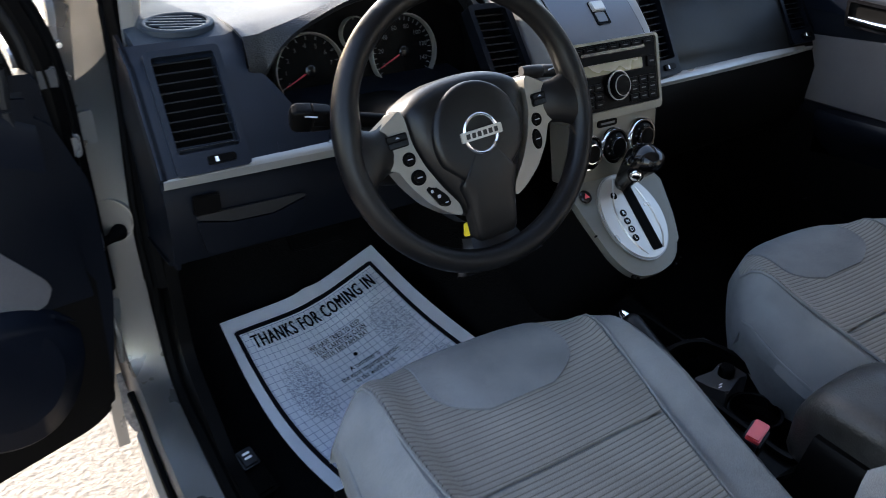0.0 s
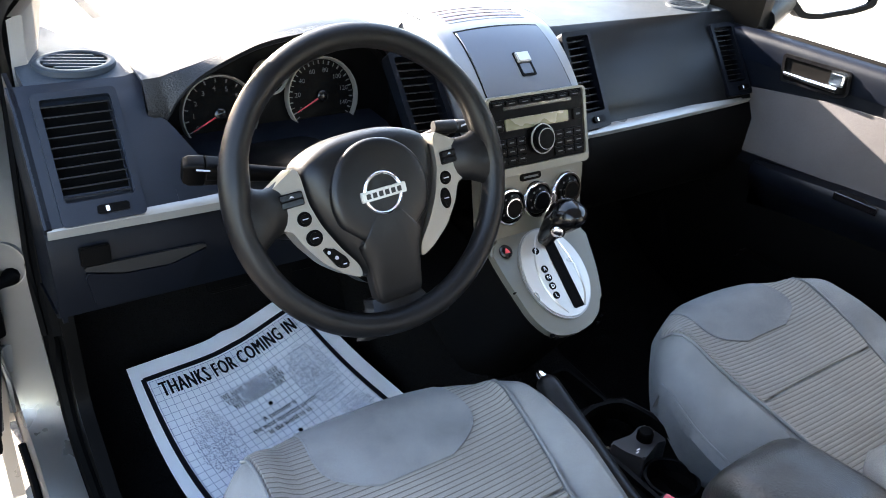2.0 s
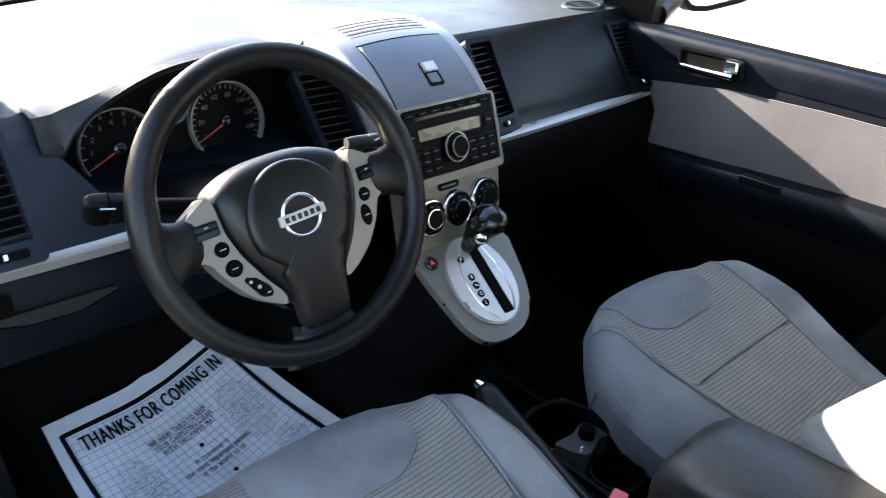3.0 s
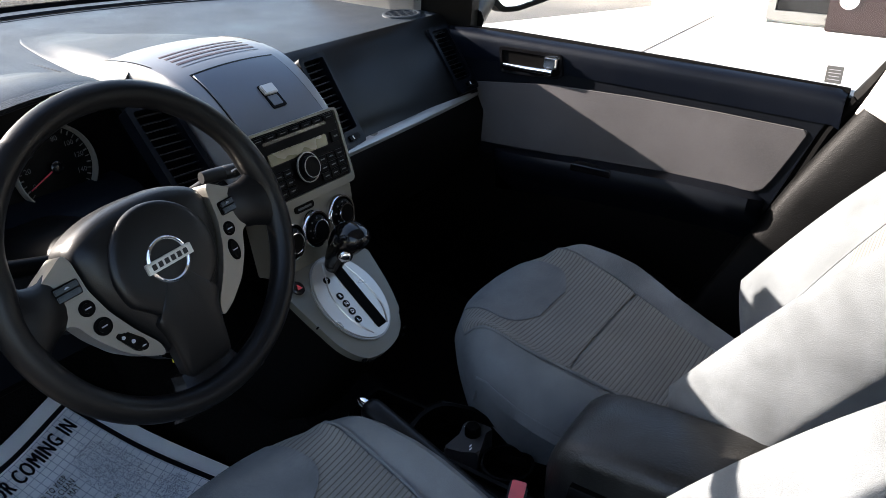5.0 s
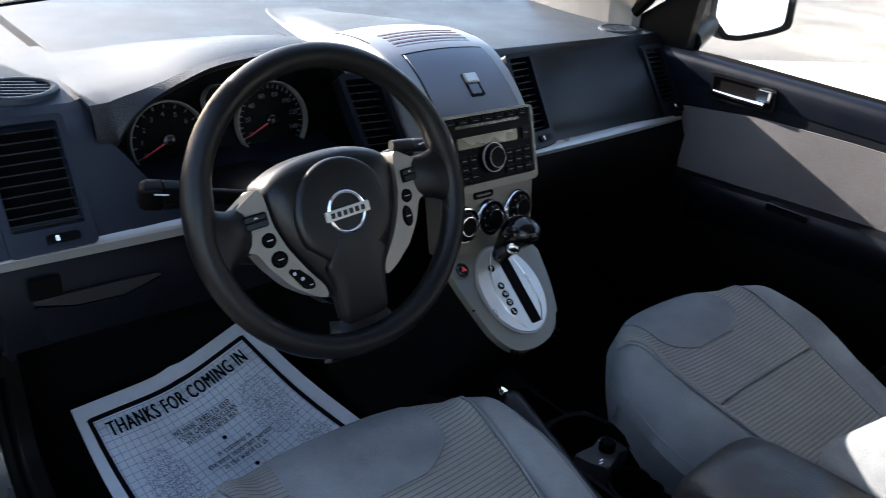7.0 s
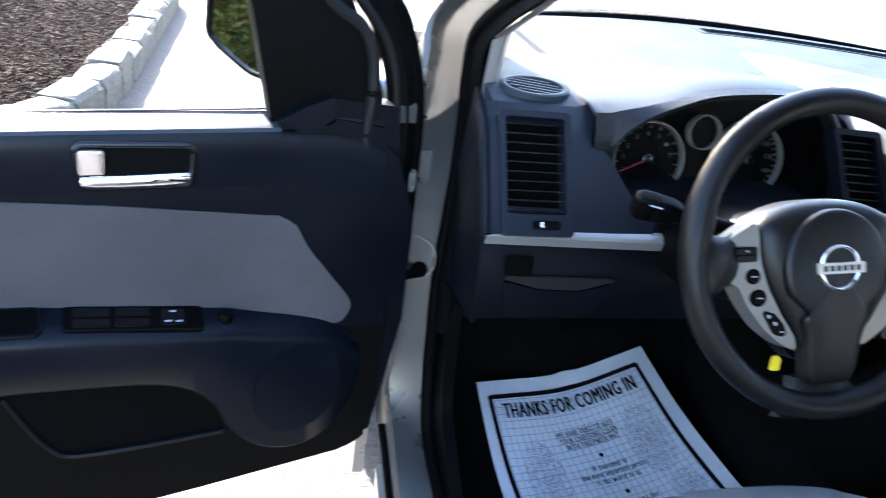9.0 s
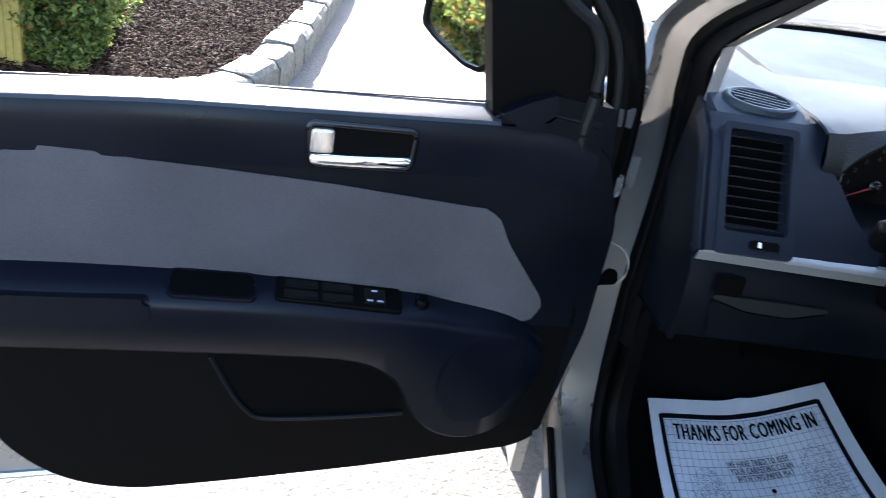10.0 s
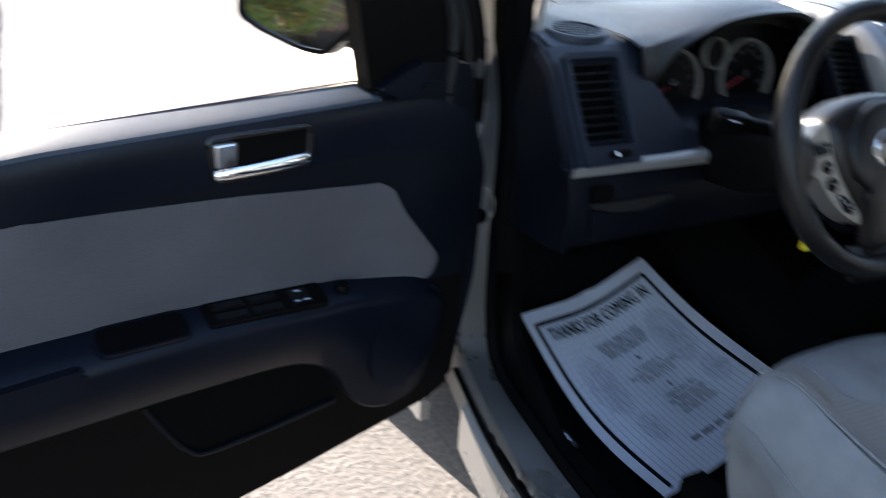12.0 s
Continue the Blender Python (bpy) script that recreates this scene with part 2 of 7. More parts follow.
def fillet(pts, r, n=4):
    """The corners of a closed outline rounded off."""
    out = []
    k = len(pts)
    for i in range(k):
        p, a, b = Vector(pts[i]), Vector(pts[i - 1]), Vector(pts[(i + 1) % k])
        rr = r[i] if isinstance(r, (list, tuple)) else r
        da, db = a - p, b - p
        d = min(rr, da.length * 0.49, db.length * 0.49)
        p0, p1 = p + da.normalized() * d, p + db.normalized() * d
        for j in range(n + 1):
            t = j / n
            out.append(tuple(p0 * (1 - t) ** 2 + p * 2 * t * (1 - t) + p1 * t * t))
    return out


def rect(u0, v0, u1, v1, r=0.0, n=3):
    p = [(u0, v0), (u1, v0), (u1, v1), (u0, v1)]
    return fillet(p, r, n) if r else p


def ellipse(cu, cv, ru, rv, n=28):
    return [(cu + ru * math.cos(2 * math.pi * i / n), cv + rv * math.sin(2 * math.pi * i / n)) for i in range(n)]


def prism(bm, pts, w0, w1, m=None, bevel=0.0, seg=2):
    """A plate of that outline from w0 to w1, its edges rounded by bevel."""
    m = m or Matrix.Identity(4)
    a = [bm.verts.new(m @ Vector((u, v, w0))) for u, v in pts]
    b = [bm.verts.new(m @ Vector((u, v, w1))) for u, v in pts]
    k = len(pts)
    faces = [bm.faces.new(a[::-1]), bm.faces.new(b)]
    faces += [bm.faces.new((a[i], a[(i + 1) % k], b[(i + 1) % k], b[i])) for i in range(k)]
    if bevel:
        edges = list(faces[1].edges)
        bmesh.ops.bevel(bm, geom=edges, offset=bevel, segments=seg, affect="EDGES", clamp_overlap=True)
    return bm


def ring(bm, outer, inner, w0, w1, m=None):
    """A frame between two outlines of as many points."""
    m = m or Matrix.Identity(4)
    k = len(outer)
    loops = [[bm.verts.new(m @ Vector((u, v, w))) for u, v in pts] for pts, w in ((outer, w0), (outer, w1), (inner, w1), (inner, w0))]
    for a, b in zip(loops, loops[1:] + loops[:1]):
        for i in range(k):
            bm.faces.new((a[i], a[(i + 1) % k], b[(i + 1) % k], b[i]))
    return bm


def loft(bm, sections, closed=True, caps=True):
    rows = [[bm.verts.new(p) for p in s] for s in sections]
    k = len(rows[0])
    for a, b in zip(rows, rows[1:]):
        for i in range(k if closed else k - 1):
            bm.faces.new((a[i], a[(i + 1) % k], b[(i + 1) % k], b[i]))
    if caps and closed:
        bm.faces.new(rows[0][::-1])
        bm.faces.new(rows[-1])
    return bm


def sheet(bm, sections, thick, way):
    """An open lofted surface given a thickness along way."""
    d = Vector(way).normalized() * thick
    loops = [[Vector(p) for p in s] + [Vector(p) + d for p in reversed(s)] for s in sections]
    return loft(bm, loops)


def revolve(bm, profile, m, n=24):
    """A turned solid: profile of (radius, w) along the axis w of the frame m."""
    rows = []
    for r, w in profile:
        rows.append([m @ Vector((r * math.cos(2 * math.pi * i / n), r * math.sin(2 * math.pi * i / n), w)) for i in range(n)])
    return loft(bm, rows)


def tube(bm, pts, r, n=8, flat=1.0):
    """A round bar along pts, with one radius or one for each point."""
    pts = [Vector(p) for p in pts]
    rows = []
    for i, p in enumerate(pts):
        d = (pts[min(i + 1, len(pts) - 1)] - pts[max(i - 1, 0)]).normalized()
        s = d.cross(Vector((0, 0, 1)))
        s = s.normalized() if s.length > 1e-4 else Vector((1, 0, 0))
        t = s.cross(d)
        rr = r[i] if isinstance(r, (list, tuple)) else r
        rows.append([p + (s * math.cos(2 * math.pi * j / n) + t * flat * math.sin(2 * math.pi * j / n)) * rr for j in range(n)])
    return loft(bm, rows)


def smoothline(pts, n=6):
    """A smooth line through pts."""
    pts = [Vector(p) for p in pts]
    out = []
    for i in range(len(pts) - 1):
        p0, p1, p2, p3 = pts[max(i - 1, 0)], pts[i], pts[i + 1], pts[min(i + 2, len(pts) - 1)]
        for j in range(n):
            t = j / n
            out.append(0.5 * ((2 * p1) + (p2 - p0) * t + (2 * p0 - 5 * p1 + 4 * p2 - p3) * t * t + (3 * p1 - p0 - 3 * p2 + p3) * t ** 3))
    out.append(pts[-1])
    return out


def writing(text, size, mat, parent, name="lettering", place=None, align="LEFT", squeeze=1.0, label="", bold=0.0, spacing=1.0):
    """Flat letters as a mesh; place maps (u, v) of the text to the world."""
    cu = bpy.data.curves.new(name, "FONT")
    cu.body, cu.size, cu.align_x, cu.offset, cu.resolution_u, cu.space_character = text, size, align, bold, 2, spacing
    tmp = bpy.data.objects.new(name, cu)
    scene.collection.objects.link(tmp)
    me = bpy.data.meshes.new_from_object(tmp.evaluated_get(bpy.context.evaluated_depsgraph_get()))
    bpy.data.objects.remove(tmp)
    bpy.data.curves.remove(cu)
    for v in me.vertices:
        v.co = place(v.co.x * squeeze, v.co.y)
    me.name = name
    me.materials.clear()
    me.materials.append(mat)
    ob = new(name, me)
    ob.parent = parent
    if label:
        ob["label"] = label
    return ob


def on(m, u0=0.0, v0=0.0, w=0.0):
    return lambda u, v: m @ Vector((u0 + u, v0 + v, w))


# ---- outside ground ----
bm = bmesh.new()
bmesh.ops.create_grid(bm, x_segments=40, y_segments=40, size=60)
ground = finish(bm, "ground", ASPHALT, smooth=0)
tagged(ground, "worn pale grey asphalt driveway with coarse grit", "ground", kind="structure")
bm = bmesh.new()
prism(bm, [(2.9, -14), (7.0, -14), (7.0, 1.98), (2.9, 3.95)], 0.004, 0.03)
apron = finish(bm, "pavement", CONCRETE, smooth=0)
tagged(apron, "sunlit pale concrete apron with joints", "pavement", kind="structure")

# ---- car shell ----
car = thing("car_body", "silver sedan body shell with open door aperture", "car")


def glass_foot(x):
    """How far forward the foot of the windscreen lies."""
    return 1.06 - 0.27 * (x / 0.7) ** 2


def side(points, sign):
    return [(sign * x, y, z) for x, y, z in points]


def jamb(sign):
    """The painted pillar and sill round the front door's opening."""
    outer = [(-0.775, -0.85, 0.335), (-0.775, -0.2, 0.335), (-0.775, 0.05, 0.338), (-0.775, 0.19, 0.343), (-0.775, 0.2825, 0.366), (-0.775, 0.364, 0.402), (-0.778, 0.42, 0.440), (-0.782, 0.447, 0.50), (-0.79, 0.455, 0.60), (-0.79, 0.457, 0.69),
             (-0.79, 0.453, 0.763), (-0.788, 0.455, 0.851), (-0.785, 0.460, 0.94), (-0.778, 0.470, 1.01), (-0.766, 0.490, 1.075), (-0.70, 0.40, 1.185), (-0.60, 0.10, 1.36), (-0.57, -0.15, 1.42), (-0.56, -0.85, 1.43)]
    inner = [(-0.718, -0.85, 0.35), (-0.718, -0.2, 0.35), (-0.718, 0.05, 0.352), (-0.718, 0.15, 0.357), (-0.718, 0.27, 0.377), (-0.718, 0.35, 0.394), (-0.718, 0.40, 0.427), (-0.720, 0.425, 0.51), (-0.724, 0.430, 0.60), (-0.727, 0.433, 0.69),
             (-0.722, 0.442, 0.775), (-0.714, 0.462, 0.855), (-0.704, 0.50, 0.925), (-0.70, 0.53, 0.982), (-0.69, 0.53, 1.06), (-0.65, 0.37, 1.165), (-0.58, 0.06, 1.33), (-0.55, -0.17, 1.385), (-0.54, -0.85, 1.40)]
    o, i = smoothline(side(outer, -sign), 5), smoothline(side(inner, -sign), 5)
    bm = bmesh.new()
    rows = []
    for a, b in zip(o, i):
        c = (a + b) / 2 + Vector((0, -0.006, 0.004))
        out = Vector((sign * 0.01, 0, 0))
        rows.append([a - out * 0 + Vector((0, 0.05, -0.06)), a, a + (c - a) * 0.25 + Vector((0, -0.008, 0.006)), c, b + (c - b) * 0.2, b, b + Vector((0, 0.05, -0.05))])
    loft(bm, rows, closed=False)
    bmesh.ops.solidify(bm, geom=bm.faces[:], thickness=0.003)
    part("door_jamb", bm, PAINT, car, "silver painted pillar and sill")
    bm = bmesh.new()
    seal = [p + Vector((sign * -0.012, 0.002, 0.004)) for p in i]
    tube(bm, seal, 0.011, 8)
    part("weatherstrip", bm, RUBBER, car, "black rubber door seal")
    # broad black flange between the paint and the lining
    edge = [(-0.70, 0.385, 0.60), (-0.703, 0.390, 0.70), (-0.703, 0.396, 0.79), (-0.703, 0.402, 0.86), (-0.702, 0.410, 0.93), (-0.70, 0.418, 0.985), (-0.697, 0.415, 1.06), (-0.648, 0.30, 1.155), (-0.565, 0.05, 1.32), (-0.535, -0.17, 1.38), (-0.525, -0.85, 1.395)]
    e, i2 = smoothline(side(edge, -sign), 5), smoothline(side(inner[8:], -sign), 5)
    bm = bmesh.new()
    sheet(bm, [[p, p * 0.7 + q * 0.3 + Vector((sign * 0.004, -0.012, 0)), p * 0.3 + q * 0.7 + Vector((sign * 0.004, -0.010, 0)), q] for p, q in zip(i2, e)], 0.012, (-sign, 0.6, 0))
    part("seal_flange", bm, RUBBER, car, "broad black seal flange")
    bm = bmesh.new()
    tube(bm, [p * 0.62 + q * 0.38 + Vector((sign * 0.006, -0.013, 0)) for p, q in zip(i2, e)], 0.005, 6)
    part("seal_lip", bm, RUBBER, car)
    bm = bmesh.new()
    low = [p for p in o if p.z < 0.43]
    rows = [[p + Vector((sign * 0.002, 0, -0.012)), p + Vector((sign * 0.02, 0, -0.03)), p + Vector((sign * 0.018, 0.0, -0.12)), p + Vector((-sign * 0.04, 0, -0.15)), p + Vector((-sign * 0.04, 0, -0.04))] for p in low if p.y < 0.36]
    loft(bm, rows)
    part("rocker_panel", bm, PAINT, car, "silver rocker panel below the sill")
    bm = bmesh.new()
    tube(bm, [p + Vector((sign * 0.006, 0.002, -0.012)) for p in low], 0.006, 6)
    part("sill_seal", bm, RUBBER, car)


jamb(-1)
jamb(1)


def kick_panels(sign):
    x = sign * 0.70
    bm = bmesh.new()
    prism(bm, fillet([(-0.9, 0.24), (0.62, 0.24), (0.62, 0.95), (0.46, 0.97), (0.40, 0.70), (0.36, 0.48), (0.20, 0.38), (-0.9, 0.37)], 0.03), 0, 0.02,
          plane_at((x, 0, 0), (0, 1, 0), (0, 0, 1)))
    part("kick_panel", bm, BLACK, car, "black plastic kick panel and sill trim")
    # upper pillar lining
    bm = bmesh.new()
    a = [(0.698, 0.405, 0.945), (0.697, 0.42, 0.99), (0.694, 0.418, 1.06), (0.643, 0.30, 1.158), (0.562, 0.05, 1.322), (0.532, -0.17, 1.382)]
    b = [(0.68, 0.80, 0.99), (0.655, 0.70, 1.05), (0.61, 0.54, 1.15), (0.55, 0.32, 1.26), (0.50, 0.04, 1.385), (0.48, -0.17, 1.405)]
    rows = [[Vector((sign * p[0], p[1], p[2])), Vector((sign * (p[0] - 0.020), p[1] + 0.008, p[2] + 0.002)), Vector((sign * (p[0] - 0.042), p[1] + 0.06, p[2] + 0.006)), Vector((sign * q[0], q[1], q[2]))] for p, q in zip(a, b)]
    loft(bm, rows, closed=False)
    bmesh.ops.solidify(bm, geom=bm.faces[:], thickness=0.004)
    part("pillar_lining", bm, PILLAR_TRIM, car, "beige grained pillar lining")
    # rear pillar of the front opening
    bm = bmesh.new()
    rows = [[Vector((sign * xx, y - 0.0, z)), Vector((sign * (xx - 0.06), y - 0.03, z)), Vector((sign * (xx - 0.07), y - 0.16, z)), Vector((sign * xx, y - 0.2, z))]
            for xx, y, z in ((0.74, -0.74, 0.30), (0.74, -0.76, 0.6), (0.735, -0.78, 0.9), (0.68, -0.80, 1.15), (0.58, -0.82, 1.42))]
    loft(bm, rows)
    part("centre_pillar", bm, BLACK if sign > 0 else PAINT, car, "pillar behind the front door")


kick_panels(-1)
kick_panels(1)

bm = bmesh.new()
sec = [(0.86, 1.02), (0.5, 1.21), (0.05, 1.41), (-0.3, 1.45), (-0.9, 1.46), (-1.5, 1.40), (-2.0, 1.15)]
rows = []
for k, (y, z) in enumerate(sec[2:6]):
    rows.append([Vector((x, y, z - 0.06 * (x / 0.58) ** 4 - 0.02 * (x / 0.58) ** 2)) for x in np.linspace(-0.6, 0.6, 13)])
sheet(bm, rows, 0.03, (0, 0, 1))
part("roof", bm, PAINT, car, "silver roof panel")
bm = bmesh.new()
sheet(bm, [[p - Vector((0, 0, 0.012)) for p in r] for r in rows], 0.01, (0, 0, 1))
part("headliner", bm, LINING, car, "pale cloth headliner")
bm = bmesh.new()
rows = [[Vector((x, glass_foot(x) + 0.012, 1.018 - 0.015 * (x / 0.66) ** 2)) for x in np.linspace(-0.68, 0.68, 15)],
        [Vector((x, 0.56 - 0.14 * (x / 0.62) ** 2, 1.225 - 0.03 * (x / 0.62) ** 2)) for x in np.linspace(-0.62, 0.62, 15)],
        [Vector((x, 0.05 - 0.05 * (x / 0.56) ** 2, 1.40 - 0.03 * (x / 0.56) ** 2)) for x in np.linspace(-0.56, 0.56, 15)]]
sheet(bm, rows, 0.004, (0, 0.4, 1))
ws = part("windscreen", bm, GLASS, car, "clear windscreen glass")
ws.visible_shadow = False
bm = bmesh.new()
tube(bm, [Vector((x, glass_foot(x) + 0.010, 1.014 - 0.012 * (x / 0.66) ** 2)) for x in np.linspace(-0.66, 0.66, 19)], 0.012, 6)
part("windscreen_seal", bm, RUBBER, car)
bm = bmesh.new()
rows = []
for y, z, hw in ((1.09, 0.985, 0.62), (1.22, 0.958, 0.66), (1.5, 0.885, 0.64), (1.8, 0.78, 0.58), (2.0, 0.62, 0.50)):
    rows.append([Vector((x * hw, y, z - 0.05 * abs(x) ** 3)) for x in np.linspace(-1, 1, 11)])
sheet(bm, rows, 0.02, (0, 0, -1))
part("bonnet", bm, PAINT, car, "silver bonnet")
for sign in (-1, 1):
    bm = bmesh.new()
    rows = [[Vector((sign * (0.66 - k), y, z - 0.02)), Vector((sign * (0.73 - k), y, z - 0.09)), Vector((sign * (0.78 - k), y, z - 0.2)), Vector((sign * (0.81 - k), y, 0.40)), Vector((sign * (0.81 - k), y, 0.25))] for y, z, k in ((0.47, 0.93, 0), (0.8, 0.945, 0), (1.1, 0.915, 0.01), (1.5, 0.85, 0.05), (1.8, 0.74, 0.11), (2.0, 0.60, 0.20))]
    sheet(bm, rows, 0.02, (-sign, 0, 0))
    part("fender", bm, PAINT, car, "silver front fender")
    bm = bmesh.new()
    prism(bm, fillet([(0.48, 0.40), (0.62, 0.30), (0.66, 0.96), (0.53, 0.96), (0.50, 0.80), (0.49, 0.62)], 0.02), 0, 0.125, plane_at((sign * 0.7675 - 0.0625, 0, 0), (0, 1, 0), (0, 0, 1)))
    part("pillar_box", bm, PAINT, car, "silver hinge pillar")
    bm = bmesh.new()
    rows = [[Vector((sign * 0.82, y, 0.25)), Vector((sign * 0.85, y, 0.6)), Vector((sign * 0.80, y, 0.95)), Vector((sign * 0.76, y, 1.0))] for y in (-0.95, -1.6, -2.3)]
    sheet(bm, rows, 0.02, (-sign, 0, 0))
    part("rear_side", bm, PAINT, car, "silver rear door and quarter panel")
bm = bmesh.new()
prism(bm, [(-0.82, 0.25), (0.82, 0.25), (0.80, 0.95), (0.55, 1.40), (-0.55, 1.40), (-0.80, 0.95)], 0, 0.03, plane_at((0, -2.0, 0), (1, 0, 0), (0, 0, 1)))
part("rear_bulkhead", bm, BLACK, car)
bm = bmesh.new()
sheet(bm, [[Vector((x, y, z)) for x in (-w, -w * 0.6, 0, w * 0.6, w)] for y, z, w in ((-1.50, 1.37, 0.54), (-1.75, 1.24, 0.57), (-2.0, 1.06, 0.60))], 0.004, (0, -0.5, 1))
rw = part("rear_window", bm, GLASS, car, "clear rear window glass")
rw.visible_shadow = False
bm = bmesh.new()
sheet(bm, [[Vector((x, y, z - 0.03 * abs(x / w) ** 3)) for x in (-w, -w * 0.7, 0, w * 0.7, w)] for y, z, w in ((-1.98, 1.06, 0.72), (-2.05, 1.02, 0.74), (-2.40, 0.99, 0.74), (-2.48, 0.92, 0.72), (-2.52, 0.55, 0.70))], 0.02, (0, 0.3, -1))
part("boot_lid", bm, PAINT, car, "silver boot lid")
for y, sg, nm in ((-2.55, -1, "rear_bumper"), (2.05, 1, "front_bumper")):
    bm = bmesh.new()
    loft(bm, [[Vector((x, y + sg * d - sg * 0.30 * (x / 0.78) ** 2, z)) for d, z in ((0.0, 0.20), (0.05, 0.30), (0.06, 0.45), (0.0, 0.58), (-0.10, 0.58), (-0.10, 0.20))] for x in np.linspace(-0.66, 0.66, 9)])
    part(nm, bm, PAINT, car, "silver bumper")
for x in (-0.72, 0.72):
    for y in (1.32, -1.35):
        wf = plane_at((x, y, 0.31), (0, 1, 0), (0, 0, 1))
        bm = bmesh.new()
        revolve(bm, [(0.20, -0.09), (0.29, -0.10), (0.31, -0.07), (0.31, 0.07), (0.29, 0.10), (0.20, 0.09)], wf, 28)
        tyre = part("wheel", bm, RUBBER, car, "black tyre")
        bm = bmesh.new()
        revolve(bm, [(0.20, -0.085), (0.19, -0.095), (0.05, -0.07), (0.001, -0.07), (0.001, 0.07), (0.05, 0.07), (0.19, 0.095), (0.20, 0.085)], wf, 20)
        part("rim", bm, SILVER, tyre, "silver wheel rim")
bm = bmesh.new()
sheet(bm, [[Vector((x, y, z)) for y, z in ((-2.0, 0.25), (-0.5, 0.25), (0.1, 0.26), (0.28, 0.285), (0.42, 0.33), (0.52, 0.40), (0.60, 0.52), (0.64, 0.75), (0.66, 0.98))] for x in (-0.75, -0.2, 0.2, 0.75)], 0.02, (0, 0.3, -1))
part("floor_pan", bm, CARPET, car, "dark grey floor carpet")
bm = bmesh.new()
rows = [[Vector((-0.16, y, 0.24)), Vector((-0.13, y, zt - 0.05)), Vector((-0.08, y, zt)), Vector((0.08, y, zt)), Vector((0.13, y, zt - 0.05)), Vector((0.16, y, 0.24))] for y, zt in ((-1.2, 0.42), (-0.2, 0.43), (0.15, 0.47), (0.62, 0.62))]
loft(bm, rows)
part("tunnel", bm, CARPET, car, "carpeted centre tunnel")

# ---- dashboard ----
dash = thing("dashboard", "dark grey grained plastic dashboard with silver trim strip", "dashboard")


def dash_face(x):
    """Profile from the windscreen over the edge to the trim strip."""
    c = 1 - (x / 0.72) ** 2
    bulge = 0.012 * c
    e = min(1.0, max(0.0, (-x - 0.535) / 0.03))   # the driver's end slopes down earlier
    return [Vector((x, y, z)) for y, z in ((glass_foot(x) - 0.012, 1.016), (0.80 - 0.05 * (x / 0.7) ** 2, 1.010), (0.65, 1.006), (0.55, 1.004), (0.45, 1.002 - 0.002 * e), (0.405, 1.001 - 0.006 * e), (0.372, 0.9985 - 0.0125 * e), (0.357, 0.992 - 0.014 * e), (0.3475, 0.981 - 0.0095 * e), (0.3385 - bulge * 0.4, 0.968), (0.3235 - bulge, 0.95), (0.300 - bulge * 1.2, 0.915), (0.276 - bulge, 0.88), (0.2665 - bulge * 0.5, 0.866), (0.258, 0.853), (0.2505, 0.842))]


def strip_of(name, xs, mat, label=""):
    bm = bmesh.new()
    sheet(bm, [dash_face(x)[6:] for x in xs], 0.02, (0, 0.7, -0.7))
    # openings behind the side outlets
    out = [f for f in bm.faces if 0.866 < f.calc_center_median().z + 0.007 and f.calc_center_median().z < 0.968 and (abs(f.calc_center_median().x + 0.6425) < 0.043 or abs(f.calc_center_median().x - 0.6375) < 0.029)]
    bmesh.ops.delete(bm, geom=out, context="FACES")
    xs = [max(-0.694, min(0.694, x)) for x in xs if abs(x) != 0.70]
    # top strip takes the lit colour, the face below a dark one
    part(name + "_top", sheet(bmesh.new(), [dash_face(x)[:7] for x in xs], 0.02, (0, 0.7, -0.7)), DASH_SUNLIT, dash, "grained dash top")
    return part(name, bm, mat, dash, label)


bm = bmesh.new()
prism(bm, [(p.y, p.z) for p in dash_face(-0.7)[5:]] + [(0.262, 0.81), (0.245, 0.75), (0.25, 0.705), (0.42, 0.69), (0.44, 0.80)], 0, 0.006, plane_at((-0.712, 0, 0), (0, 1, 0), (0, 0, 1)))
part("end_cover", bm, DASH, dash, "dark grey end cover")
strip_of("end_pad", [-0.715, -0.70, -0.684, -0.64, -0.601, -0.570, -0.547], DASH_SKYLIT, "dark grey driver side pad")
strip_of("passenger_pad", list(np.linspace(-0.13, 0.54, 13)) + [0.609, 0.638, 0.666, 0.70, 0.715], DASH_NEUTRAL, "dark grey passenger side pad")
bm = bmesh.new()
sheet(bm, [[Vector((x, y, z)) for y, z in ((glass_foot(x) - 0.012, 1.016), (0.80 - 0.05 * (x / 0.7) ** 2, 1.010), (0.65, 1.006), (0.55, 1.002), (0.48, 0.998))] for x in (-0.53, -0.4, -0.25, -0.12)], 0.02, (0, 0, -1))
part("top_pad", bm, DASH_SUNLIT, dash)
bm = bmesh.new()
sheet(bm, [[Vector((x, y, z)) for y, z in ((0.40, 0.895), (0.315, 0.888), (0.285, 0.872), (0.262, 0.853), (0.252, 0.842))] for x in (-0.52, -0.42, -0.30, -0.19)], 0.01, (0, 0.7, -0.7))
part("cluster_ledge", bm, DASH, dash)
# the pad beside the instruments, cut back round the left gauge
bm = bmesh.new()
rows = []
for x in np.linspace(-0.5475, -0.470, 9):
    ztop = float(np.interp(x, [-0.5475, -0.535, -0.520, -0.505, -0.490, -0.470], [0.946, 0.938, 0.914, 0.892, 0.880, 0.870]))
    face = dash_face(x)[::-1]
    rows.append([Vector((x, float(np.interp(z, [p.z for p in face], [p.y for p in face])), z)) for z in np.linspace(ztop, 0.842, 6)])
sheet(bm, rows, 0.02, (0, 0.7, -0.7))
part("gauge_surround_pad", bm, DASH_SKYLIT, dash)
